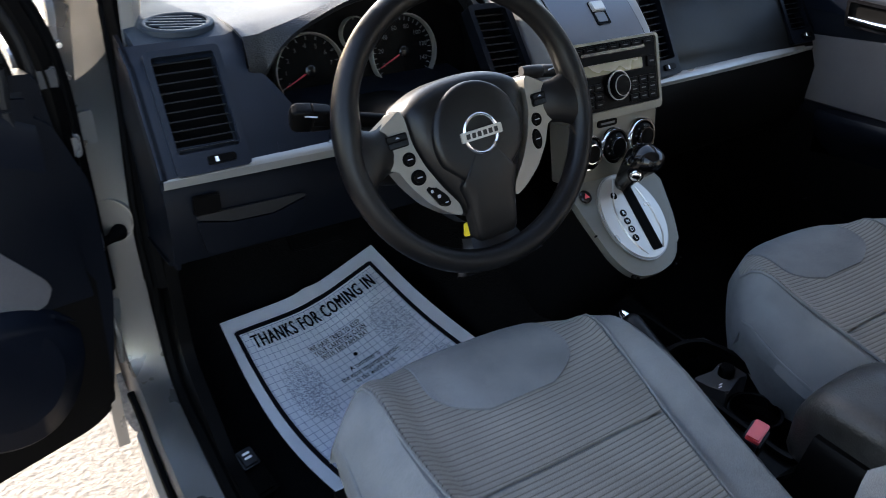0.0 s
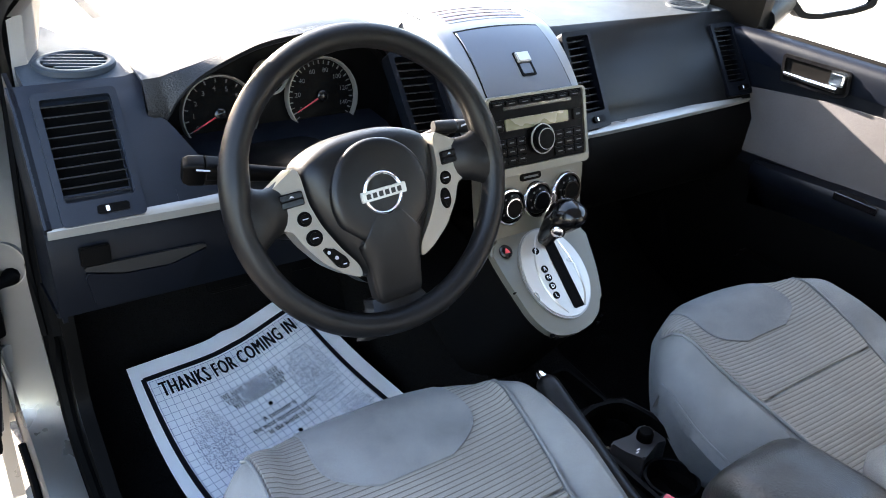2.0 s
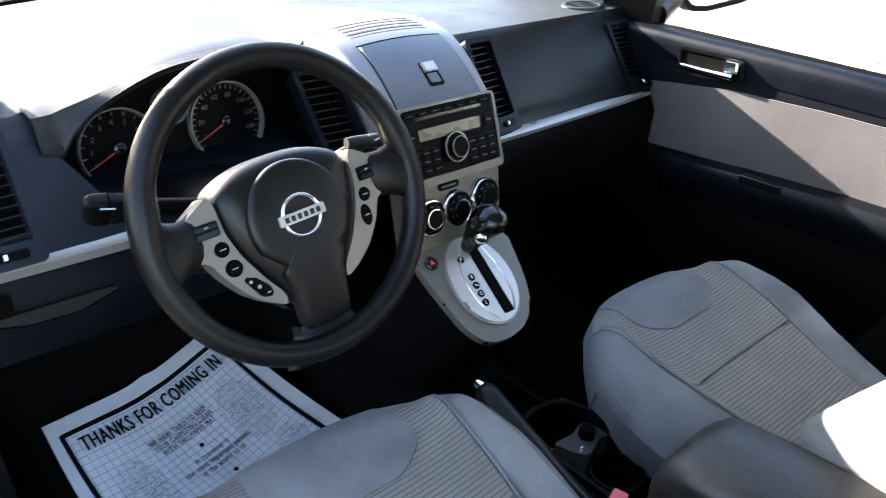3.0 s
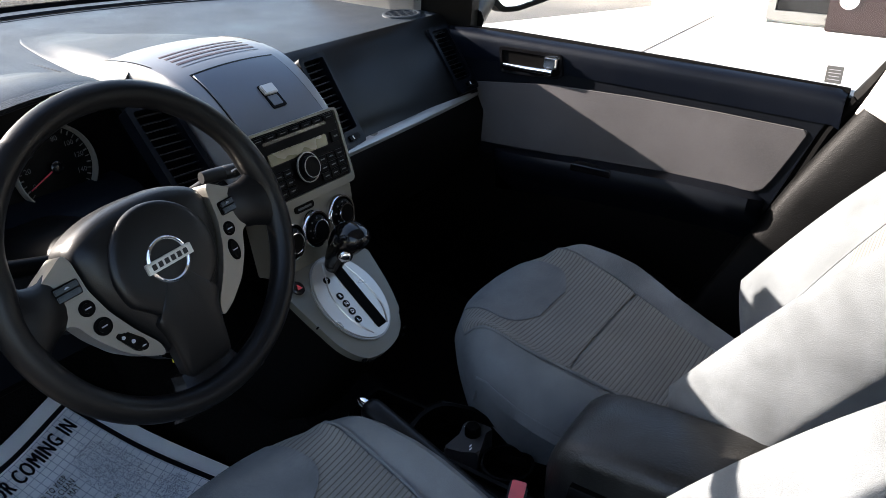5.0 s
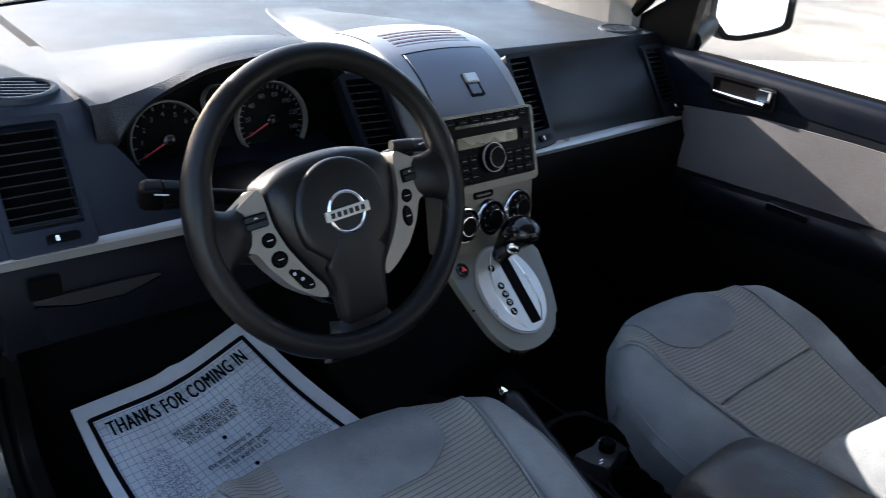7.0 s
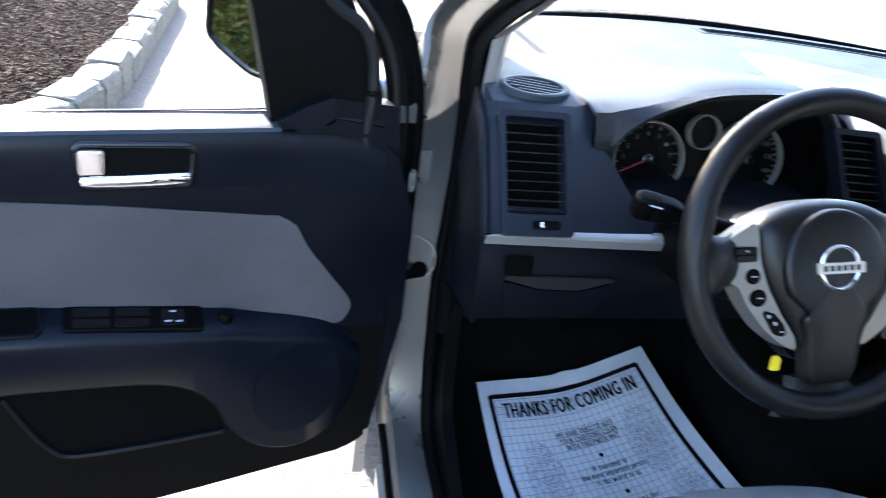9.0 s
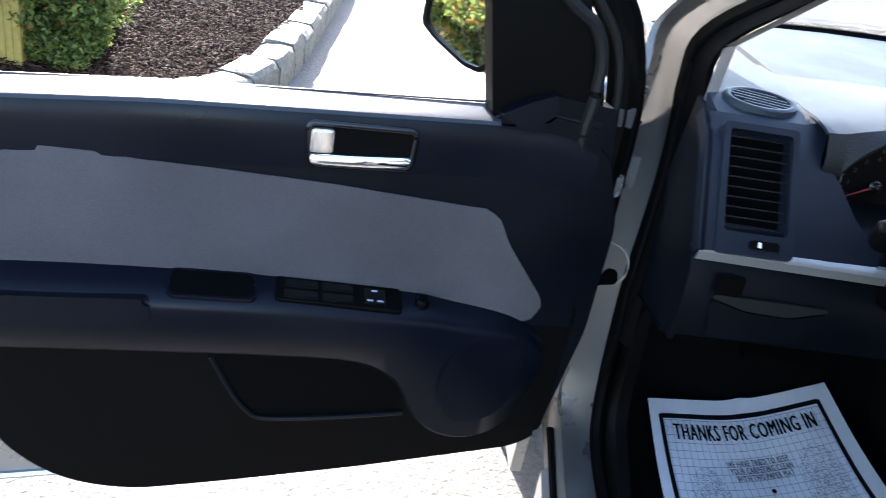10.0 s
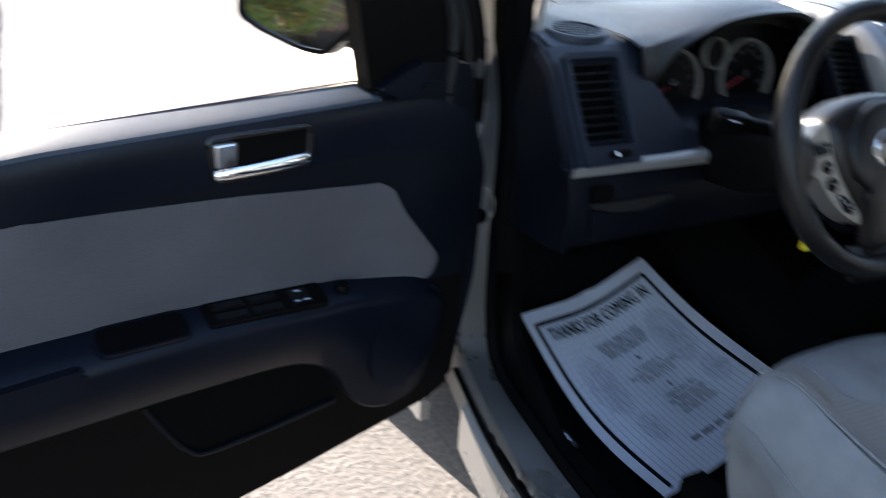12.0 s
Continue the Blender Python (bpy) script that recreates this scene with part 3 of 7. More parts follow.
# defroster grille along the glass: pale surround, dark well and fine bars
def grille_line(off, lift, x0=-0.035, x1=0.58):
    return [Vector((x, glass_foot(x) - off, 1.0145 + lift)) for x in np.linspace(x0, x1, 16)]


bm = bmesh.new()
sheet(bm, [[p, q] for p, q in zip(grille_line(0.100, 0.0005, -0.05, 0.595), grille_line(0.052, 0.0025, -0.05, 0.595))], 0.003, (0, 0, -1))
grille = part("defroster_grille", bm, DASH_SUNLIT, dash, "pale surround of the defroster grille")
bm = bmesh.new()
sheet(bm, [[p, q] for p, q in zip(grille_line(0.093, 0.0014), grille_line(0.060, 0.0030))], 0.0015, (0, 0, -1))
part("defroster_well", bm, RUBBER, grille)
for off, lift in ((0.085, 0.0030), (0.077, 0.0034), (0.069, 0.0038)):
    bm = bmesh.new()
    tube(bm, grille_line(off, lift), 0.0011, 5)
    part("defroster_bar", bm, SLAT, grille)
# mound that carries the centre crown and fades out towards the glass
bm = bmesh.new()
rows = []
for y in np.linspace(0.385, 0.80, 19):
    k = min(1.0, max(0.0, (0.80 - y) / 0.42))
    hw, h = 0.108 * k ** 0.7, 0.036 * math.sin(k * math.pi / 2) ** 1.3
    base = 1.001 + 0.010 * max(0.0, y - 0.45) / 0.35
    rows.append([Vector((u * (hw + 0.050), y, base + h * (1.0 if abs(u) * (hw + 0.050) < hw else 0.5 + 0.5 * math.cos(math.pi * (abs(u) * (hw + 0.050) - hw) / 0.050)) - (0.006 if abs(u) == 1 else 0))) for u in np.linspace(-1, 1, 29)])
sheet(bm, rows, 0.004, (0, 0, -1))
part("crown_mound", bm, DASH_SUNLIT, dash, "grained mound behind the centre crown", 60)

# hood over the instruments
lip = [(-0.560, 0.9985, 0.952), (-0.546, 1.000, 0.944), (-0.534, 1.001, 0.941), (-0.517, 1.003, 0.964), (-0.488, 1.007, 0.986), (-0.455, 1.014, 1.001), (-0.42, 1.0235, 1.0135), (-0.385, 1.032, 1.0235), (-0.35, 1.038, 1.029), (-0.295, 1.043, 1.034), (-0.24, 1.043, 1.034), (-0.205, 1.037, 1.026), (-0.180, 1.025, 1.008), (-0.160, 1.008, 0.975), (-0.147, 0.996, 0.93), (-0.135, 0.988, 0.88)]
rows = []
for x, zt, zl in [tuple(p) for p in smoothline(lip, 3)]:
    up = zt - 1.0
    yl = 0.312 + 0.019 * min(1.0, max(0.0, (x + 0.55) / 0.15))
    rows.append([Vector((x, yy, z)) for yy, z in ((0.64, 1.0015), (0.58, 1.003 + 0.10 * up), (0.52, 1.003 + 0.38 * up), (0.46, 1.002 + 0.76 * up), (0.41, zt + 0.0006), (0.375, zt + 0.0005), (0.352, zt - 0.002), (yl + 0.017, zt - 0.10 * (zt - zl) - 0.002), (yl + 0.006, zl + 0.45 * (zt - zl)), (yl, zl + 0.003), (yl + 0.001, zl), (yl + 0.007, zl - 0.003), (0.37, zl - 0.008), (0.41, zl - 0.012), (0.45, zl - 0.02))])
# hood split for light: lit colour on top, dark one on the lip
part("hood_lip", sheet(bmesh.new(), [r[7:] for r in rows], 0.004, (0, 0.3, -1)), DASH_LIP, dash, "dark grained hood lip")
part("instrument_hood", sheet(bmesh.new(), [r[:8] for r in rows], 0.004, (0, 0.3, -1)), DASH_SUNLIT, dash, "grained instrument hood")
cl = plane_at((-0.36, 0.375, 0.915), (1, 0.0, 0), (0, 0.2, 1))
bm = bmesh.new()
prism(bm, fillet([(-0.19, -0.075), (0.2, -0.075), (0.225, 0.0), (0.19, 0.08), (0.1, 0.10), (-0.08, 0.09), (-0.165, 0.06), (-0.2, -0.01)], 0.04), -0.02, 0.0, cl)
part("instrument_face", bm, BLACK, dash, "black instrument panel face")
bm = bmesh.new()
outer = fillet([(-0.195, -0.085), (0.215, -0.085), (0.24, 0.0), (0.2, 0.085), (0.1, 0.105), (-0.08, 0.095), (-0.175, 0.065), (-0.21, -0.01)], 0.04)
inner = fillet([(-0.18, -0.07), (0.19, -0.07), (0.215, 0.0), (0.185, 0.075), (0.1, 0.095), (-0.08, 0.085), (-0.16, 0.055), (-0.19, -0.01)], 0.04)
ring(bm, outer, inner, 0.0, 0.03, cl)
part("cluster_surround", bm, BLACK, dash)


def gauge(u, v, r, steps, needle, span=(225, -45), words=()):
    g = cl @ Matrix.Translation((u, v, 0.001 if r > 0.03 else 0.014))
    bm = bmesh.new()
    revolve(bm, [(r, 0), (r, 0.010), (r * 0.985, 0.013), (r * 0.96, 0.013), (r * 0.93, 0.006), (r * 0.93, 0.001)], g, 40)
    ob = part("gauge_ring", bm, SPOKE, dash, "bright gauge ring")
    bm = bmesh.new()
    revolve(bm, [(r * 0.93, 0.0), (r * 0.93, 0.003), (0.0005, 0.003)], g, 32)
    part("gauge_face", bm, BLACK, ob)
    bm = bmesh.new()
    for i in range(steps):
        a = radians(span[0] + (span[1] - span[0]) * i / (steps - 1))
        c, s = math.cos(a), math.sin(a)
        r0, r1, h = r * 0.80, r * 0.90, 0.0006 if i % 2 else 0.001
        prism(bm, [(c * r0 - s * h, s * r0 + c * h), (c * r0 + s * h, s * r0 - c * h), (c * r1 + s * h, s * r1 - c * h), (c * r1 - s * h, s * r1 + c * h)], 0.003, 0.0036, g)
    tagged(part("gauge_tick", bm, TICK, ob), kind="stuff")
    for a, text in words:
        c, s = math.cos(radians(a)) * r * 0.66, math.sin(radians(a)) * r * 0.66
        writing(text, r * 0.17, TICK, ob, "numeral", on(g, c, s - r * 0.06, 0.0036), "CENTER")
    if needle is not None:
        a = radians(needle)
        c, s = math.cos(a), math.sin(a)
        bm = bmesh.new()
        prism(bm, [(-c * r * 0.12 - s * 0.0012, -s * r * 0.12 + c * 0.0012), (-c * r * 0.12 + s * 0.0012, -s * r * 0.12 - c * 0.0012), (c * r * 0.8 + s * 0.0005, s * r * 0.8 - c * 0.0005), (c * r * 0.8 - s * 0.0005, s * r * 0.8 + c * 0.0005)], 0.006, 0.0075, g)
        part("needle", bm, ORANGE, ob, "red needle")
        bm = bmesh.new()
        revolve(bm, [(0.009, 0.004), (0.009, 0.009), (0.006, 0.011), (0.001, 0.011)], g, 16)
        part("needle_hub", bm, GLOSS, ob)
    return ob


gauge(-0.083, 0.0, 0.058, 15, 205, words=[(205, "0"), (177, "1"), (150, "2"), (122, "3"), (95, "4"), (67, "5"), (40, "6"), (12, "7")])
gauge(0.083, 0.008, 0.061, 29, 205, words=[(205, "0"), (172, "20"), (140, "40"), (108, "60"), (75, "80"), (43, "100"), (12, "120"), (-20, "140")])
gauge(-0.006, 0.047, 0.026, 5, None)
for u, t in ((-0.083, "RPM×1000"), (0.083, "MPH")):
    writing(t, 0.007, WHITE, dash, "gauge_unit", on(cl, u, -0.03, 0.0046), "CENTER")


def vent(o, u, v, wide, high, slats, taper=1.0, lean=0.0, proud=0.006):
    """An air outlet with a raised frame, a dark throat, slats and a thumbwheel plate."""
    m = plane_at(o, u, v)
    lowpart = 0.029
    bm = bmesh.new()
    lo = lean * lowpart / high
    out = fillet([(0, 0), (wide, 0), (wide * taper + lean, high), (lean, high)], 0.008)
    inn = fillet([(0.009 + lo, lowpart), (wide - 0.009 + lo, lowpart), (wide * taper - 0.009 + lean, high - 0.009), (0.009 + lean, high - 0.009)], 0.005)
    ring(bm, out, inn, -0.02, proud, m)
    bmesh.ops.bevel(bm, geom=[e for e in bm.edges if e.calc_face_angle(0) > 1.2], offset=0.002, segments=2, affect="EDGES")
    # outlet at the driver's end takes the painted sky blue too
    ob = part("air_vent", bm, DASH_SKYLIT if o[0] < -0.5 else DASH, dash, "dark grey air vent")
    bm = bmesh.new()
    prism(bm, inn, -0.035, -0.02, m)
    part("throat", bm, RUBBER, ob)
    for i in range(slats):
        t = (i + 0.6) / slats
        vv = lowpart + t * (high - 0.010 - lowpart)
        w = wide + (wide * taper - wide) * (vv / high)
        bm = bmesh.new()
        s = m @ Matrix.Translation((lean * vv / high, vv, -0.007)) @ pose(0, 0, 0, 14)
        prism(bm, [(0.0095, -0.0009), (w - 0.0095, -0.0009), (w - 0.0095, 0.0009), (0.0095, 0.0009)], -0.006, 0.003, s)
        part("slat", bm, SLAT, ob, smooth=0)
    bm = bmesh.new()
    prism(bm, fillet([(wide * 0.42, 0.009), (wide * 0.80, 0.009), (wide * 0.80, 0.020), (wide * 0.42, 0.020)], 0.003), 0.004, 0.010, m, 0.002)
    wheel = part("thumbwheel", bm, BLACK, ob)
    bm = bmesh.new()
    prism(bm, rect(wide * 0.52, 0.011, wide * 0.56, 0.018), 0.0095, 0.0105, m)
    part("thumbwheel_mark", bm, WHITE, wheel)
    return ob


vent((-0.694, 0.249, 0.840), (1, 0, 0), (0, 0.093, 0.137), 0.103, 0.171, 10)
vent((0.600, 0.249, 0.852), (1, 0, 0), (0, 0.093, 0.132), 0.075, 0.158, 11, proud=0.0035)
vent((0.1235, 0.192, 0.864), (0.99, 0.1, 0), (0, 0.10, 0.142), 0.077, 0.174, 11, 0.97, 0.022)
vent((-0.200, 0.199, 0.864), (0.99, -0.1, 0), (0, 0.10, 0.142), 0.077, 0.170, 11, 0.97, -0.018)


def round_vent(x):
    m = plane_at((x, 0.420, 1.0012), (1, 0, 0), (0, 1, 0.03)) if x > 0 else plane_at((x, 0.414, 0.9975), (1, 0, 0), (0, 1, 0.13))
    bm = bmesh.new()
    loops = [[m @ Vector((u, v, w)) for u, v in ellipse(0, 0, ru, rv, 36)] for ru, rv, w in ((0.053, 0.0395, -0.004), (0.052, 0.0385, 0.0030), (0.049, 0.0360, 0.0046), (0.044, 0.0315, 0.0048), (0.042, 0.0298, 0.0036), (0.042, 0.0298, -0.004))]
    loft(bm, loops, caps=False)
    ob = part("demister_vent", bm, DASH_SUNLIT, dash, "oval demister vent")
    bm = bmesh.new()
    prism(bm, ellipse(0, 0, 0.0425, 0.0302, 30), -0.004, 0.0013, m)
    part("throat", bm, RUBBER, ob)
    for i in range(-2, 3):
        bm = bmesh.new()
        c = i * 0.0105
        h = 0.0415 * math.sqrt(max(0.06, 1 - (c / 0.0285) ** 2))
        prism(bm, [(-h, c + h * 0.26 - 0.0024), (h, c - h * 0.26 - 0.0024), (h, c - h * 0.26 + 0.0024), (-h, c + h * 0.26 + 0.0024)], 0.0012, 0.0040, m, 0.0008, 1)
        part("slat", bm, DASH_SUNLIT, ob)


round_vent(-0.622)
round_vent(0.620)

# silver strip and lower panels
for x0, x1, dx in ((-0.712, -0.20, 0), (0.115, 0.70, 0)):
    bm = bmesh.new()
    xs = np.linspace(x0, x1, 12)
    rows = []
    for x in xs:
        e = 0.014 * (1 - (x / 0.75) ** 2)
        yy = 0.262 - e * 2.2 if x > 0 else 0.262 - e
        if x > 0:
            rows.append([Vector((x, yy + 0.010, 0.8475)), Vector((x, yy - 0.002, 0.8445)), Vector((x, yy - 0.006, 0.839)), Vector((x, yy - 0.004, 0.8315)), Vector((x, yy + 0.010, 0.829)), Vector((x, yy + 0.02, 0.838))])
        else:
            rows.append([Vector((x, yy + 0.012, 0.850)), Vector((x, yy - 0.004, 0.846)), Vector((x, yy - 0.010, 0.838)), Vector((x, yy - 0.008, 0.826)), Vector((x, yy + 0.012, 0.820)), Vector((x, yy + 0.02, 0.835))])
    loft(bm, rows)
    part("trim_strip", bm, SILVER, dash, "silver trim strip")
bm = bmesh.new()
rows = [[Vector((x, y + 0.0, z)) for y, z in ((0.262, 0.832), (0.250, 0.81), (0.242, 0.76), (0.248, 0.715), (0.275, 0.70), (0.40, 0.69))] for x in (-0.715, -0.6, -0.45, -0.3, -0.14)]
sheet(bm, rows, 0.012, (0, 1, 0))
part("knee_panel", bm, DASH, dash, "dark grey knee panel")
bm = bmesh.new()
rows = [[Vector((x, y, z)) for y, z in ((0.25, 0.832), (0.235, 0.80), (0.24, 0.72), (0.27, 0.66), (0.36, 0.60), (0.5, 0.58))] for x in (0.11, 0.3, 0.5, 0.70)]
sheet(bm, rows, 0.012, (0, 1, 0))
part("glovebox", bm, BLACK, dash, "dark grey glovebox")
lp = plane_at((-0.69, 0.240, 0.72), (1, 0, 0), (0, 0.0, 1))
bm = bmesh.new()
prism(bm, fillet([(0.02, 0.004), (0.14, 0.004), (0.172, 0.058), (0.12, 0.044), (0.06, 0.046), (0.010, 0.058)], 0.008), -0.002, 0.004, lp, 0.0015)
coin = part("coin_drawer", bm, DASH, dash, "pull-out coin drawer")
bm = bmesh.new()
prism(bm, fillet([(0.012, 0.060), (0.06, 0.047), (0.12, 0.045), (0.172, 0.060), (0.165, 0.064), (0.012, 0.066)], 0.003), -0.002, 0.0022, lp)
part("finger_slot", bm, GREY, coin)
bm = bmesh.new()
prism(bm, rect(0.008, 0.068, 0.045, 0.095, 0.003), 0.0, 0.006, lp, 0.0015)
part("blank_switch", bm, BLACK, dash)

# ---- centre stack ----
stack = thing("centre_stack", "champagne coloured centre stack with radio and climate controls", "console")
rp = plane_at((-0.004, 0.156, 0.886), (1, 0, 0), (0, 0.297, 0.955))
bm = bmesh.new()
ring(bm, rect(-0.1015, -0.050, 0.1015, 0.0735, 0.010), rect(-0.096, -0.037, 0.096, 0.0695, 0.005), -0.045, 0.002, rp)
bmesh.ops.bevel(bm, geom=[e for e in bm.edges if e.calc_face_angle(0) > 1.2], offset=0.002, segments=2, affect="EDGES")
part("radio_bezel", bm, CHAMPAGNE, stack)
radio = part("radio", prism(bmesh.new(), rect(-0.0955, -0.0365, 0.0955, 0.069, 0.004), -0.05, 0.0, rp, 0.002), BLACK, stack, "black car radio with a display")
bm = bmesh.new()
prism(bm, rect(-0.068, 0.020, 0.062, 0.038, 0.003), 0.0, 0.002, rp, 0.0006)
part("display", bm, LCD, radio, "olive green unlit display")
bm = bmesh.new()
prism(bm, rect(-0.07, 0.052, 0.07, 0.057, 0.002), -0.0005, 0.0012, rp)
part("disc_slot", bm, GLOSS, radio)
bm = bmesh.new()
revolve(bm, [(0.0235, 0), (0.0235, 0.006), (0.021, 0.009), (0.018, 0.009), (0.018, 0.014), (0.016, 0.017), (0.001, 0.017)], rp, 32)
part("volume_knob", bm, BLACK, radio)
for r0, r1, w in ((0.0237, 0.0224, 0.0092), (0.0166, 0.0158, 0.0176)):
    bm = bmesh.new()
    ring(bm, ellipse(0, 0, r0, r0), ellipse(0, 0, r1, r1), w - 0.003, w, rp)
    part("knob_ring", bm, SILVER, radio, "silver knob ring")
for u0, v0, du, dv in [(-0.088 + 0.0195 * c, -0.031 + 0.0135 * r, 0.018, 0.0115) for r in range(3) for c in range(3)] + [(0.029 + 0.0205 * c, -0.031 + 0.0135 * r, 0.019, 0.0115) for r in range(3) for c in range(3)] + [(-0.09 + 0.026 * c, 0.058, 0.022, 0.007) for c in range(7)] + [(0.072, 0.02, 0.018, 0.018), (-0.09, 0.02, 0.017, 0.018)]:
    bm = bmesh.new()
    prism(bm, rect(u0, v0, u0 + du, v0 + dv, 0.0015, 2), 0.0, 0.0035, rp, 0.0008, 1)
    key = part("radio_button", bm, BLACK, radio)
    bm = bmesh.new()
    prism(bm, rect(u0 + du * 0.25, v0 + dv * 0.42, u0 + du * 0.75, v0 + dv * 0.58), 0.0036, 0.0039, rp)
    part("key_mark", bm, TICK, key, smooth=0)

# crown over the radio: one convex shell, the lid and the speaker slots let into it
CROWN_LINE = smoothline([(0, 0.172, 0.938), (0, 0.186, 0.953), (0, 0.208, 0.975), (0, 0.236, 0.999), (0, 0.266, 1.0195), (0, 0.298, 1.034), (0, 0.334, 1.0425), (0, 0.374, 1.0455), (0, 0.414, 1.044), (0, 0.452, 1.039), (0, 0.462, 1.030)], 4)


def crown_at(x, k, off=0.0):
    """A point of the crown: x across, k from 0 at the radio to 1 at the rear end."""
    t = k * (len(CROWN_LINE) - 1)
    i = min(int(t), len(CROWN_LINE) - 2)
    p = CROWN_LINE[i].lerp(CROWN_LINE[i + 1], t - i)
    d = (CROWN_LINE[i + 1] - CROWN_LINE[i]).normalized()
    n = Vector((0, -d.z, d.y))
    mid = -0.006
    return Vector((mid + x, p.y, p.z - 0.006 * (x / 0.1) ** 2)) + n * off


def crown_width(k):
    return 0.0985 + 0.014 * min(1.0, k / 0.5)


bm = bmesh.new()
rows = []
for k in np.linspace(0, 1, 33):
    w = crown_width(k)
    row = [crown_at(u * w, k) for u in np.linspace(-1, 1, 17)]
    drop = 0.004
    rows.append([row[0] + Vector((-0.010, 0.004, -0.070)), row[0] + Vector((-0.0085, 0.002, -0.020)), row[0] + Vector((-0.0055, 0, -0.006)), row[0] + Vector((-0.002, 0, -0.001))] + row + [row[-1] + Vector((0.002, 0, -0.001)), row[-1] + Vector((0.0055, 0, -0.006)), row[-1] + Vector((0.0085, 0.002, -0.020)), row[-1] + Vector((0.010, 0.004, -0.070))])
sheet(bm, rows, 0.004, (0, 0.5, -0.7))
part("stack_crown", bm, CROWN, stack, "grey metallic surround over the storage lid", 50)


def crown_patch(k0, k1, half, off, skirt=0.004):
    """A curved plate lying on the crown, its edge turned down."""
    bm = bmesh.new()
    rows = []
    for k in [k0] + list(np.linspace(k0 + 0.004, k1 - 0.004, 15)) + [k1]:
        h = half * (1 - 0.035 * (k - k0) / (k1 - k0))
        low = -skirt if k in (k0, k1) else 0.0
        rows.append([crown_at(u * h, k, off + (low if abs(u) < 1 else -skirt)) for u in [-1] + list(np.linspace(-0.985, 0.985, 13)) + [1]])
    return loft(bm, rows, closed=False)


part("lid_gap", crown_patch(0.062, 0.482, 0.0885, 0.0006, 0.0), BLACK, stack, "black gap round the lid")
lid = part("storage_lid", crown_patch(0.070, 0.470, 0.0868, 0.0022), LID, stack, "grey metallic storage compartment lid", 50)
cp0, cp1 = crown_at(0.007, 0.215, 0.003), crown_at(0.007, 0.30, 0.003)
lm = plane_at(cp0.lerp(cp1, 0.5), (1, 0, 0), cp1 - cp0)
bm = bmesh.new()
prism(bm, rect(-0.0145, -0.026, 0.0145, 0.018, 0.003), -0.003, 0.0008, lm)
catch = part("lid_catch", bm, BLACK, lid, "black catch recess")
bm = bmesh.new()
prism(bm, rect(-0.0132, -0.002, 0.0132, 0.0155, 0.002), 0.000, 0.006, lm, 0.002)
part("catch_button", bm, PLATE, catch, "bright catch button")
bm = bmesh.new()
prism(bm, rect(-0.011, -0.022, 0.009, -0.004, 0.002), 0.0006, 0.0016, lm)
part("catch_tab", bm, LID, catch)
for i in range(4):
    k = 0.575 + i * 0.034
    bm = bmesh.new()
    rows = [[crown_at(u * 0.078, k - 0.0065, 0.0006), crown_at(u * 0.078, k + 0.0065, 0.0006)] for u in np.linspace(-1, 1, 11)]
    sheet(bm, rows, 0.001, (0, 0, -1))
    part("speaker_slot", bm, RUN, stack)
bm = bmesh.new()
sheet(bm, [[crown_at(u * 0.078, 0.545, 0.0004), crown_at(u * 0.078, 0.549, 0.0004)] for u in np.linspace(-1, 1, 11)], 0.0006, (0, 0, -1))
part("crown_crease", bm, LID, stack)
bm = bmesh.new()
tube(bm, [crown_at(-crown_width(k) + 0.001, k, 0.0) for k in np.linspace(0.62, 0.90, 8)] + [crown_at(u * 0.104, 0.945, 0.0) for u in np.linspace(-1, 1, 9)] + [crown_at(crown_width(k) - 0.001, k, 0.0) for k in np.linspace(0.90, 0.62, 8)], 0.0010, 5)
part("crown_seam", bm, BLACK, stack)

# climate panel
ap = plane_at((-0.004, 0.139, 0.784), (1, 0, 0), (0, 0.18, 0.984))
bm = bmesh.new()
prism(bm, fillet([(-0.095, -0.05), (0.09, -0.05), (0.096, 0.055), (-0.098, 0.055)], 0.006), -0.05, 0.0, ap, 0.003)
part("climate_panel", bm, CHAMPAGNE, stack, "champagne plastic climate panel")
bm = bmesh.new()
prism(bm, rect(-0.040, 0.039, 0.004, 0.051, 0.006), 0, 0.002, ap, 0.0006)
part("badge_plate", bm, BLACK, stack, "black oval airbag indicator")
bm = bmesh.new()
prism(bm, rect(-0.033, 0.0432, -0.003, 0.0466), 0.002, 0.0023, ap)
part("badge_print", bm, TICK, stack, smooth=0)
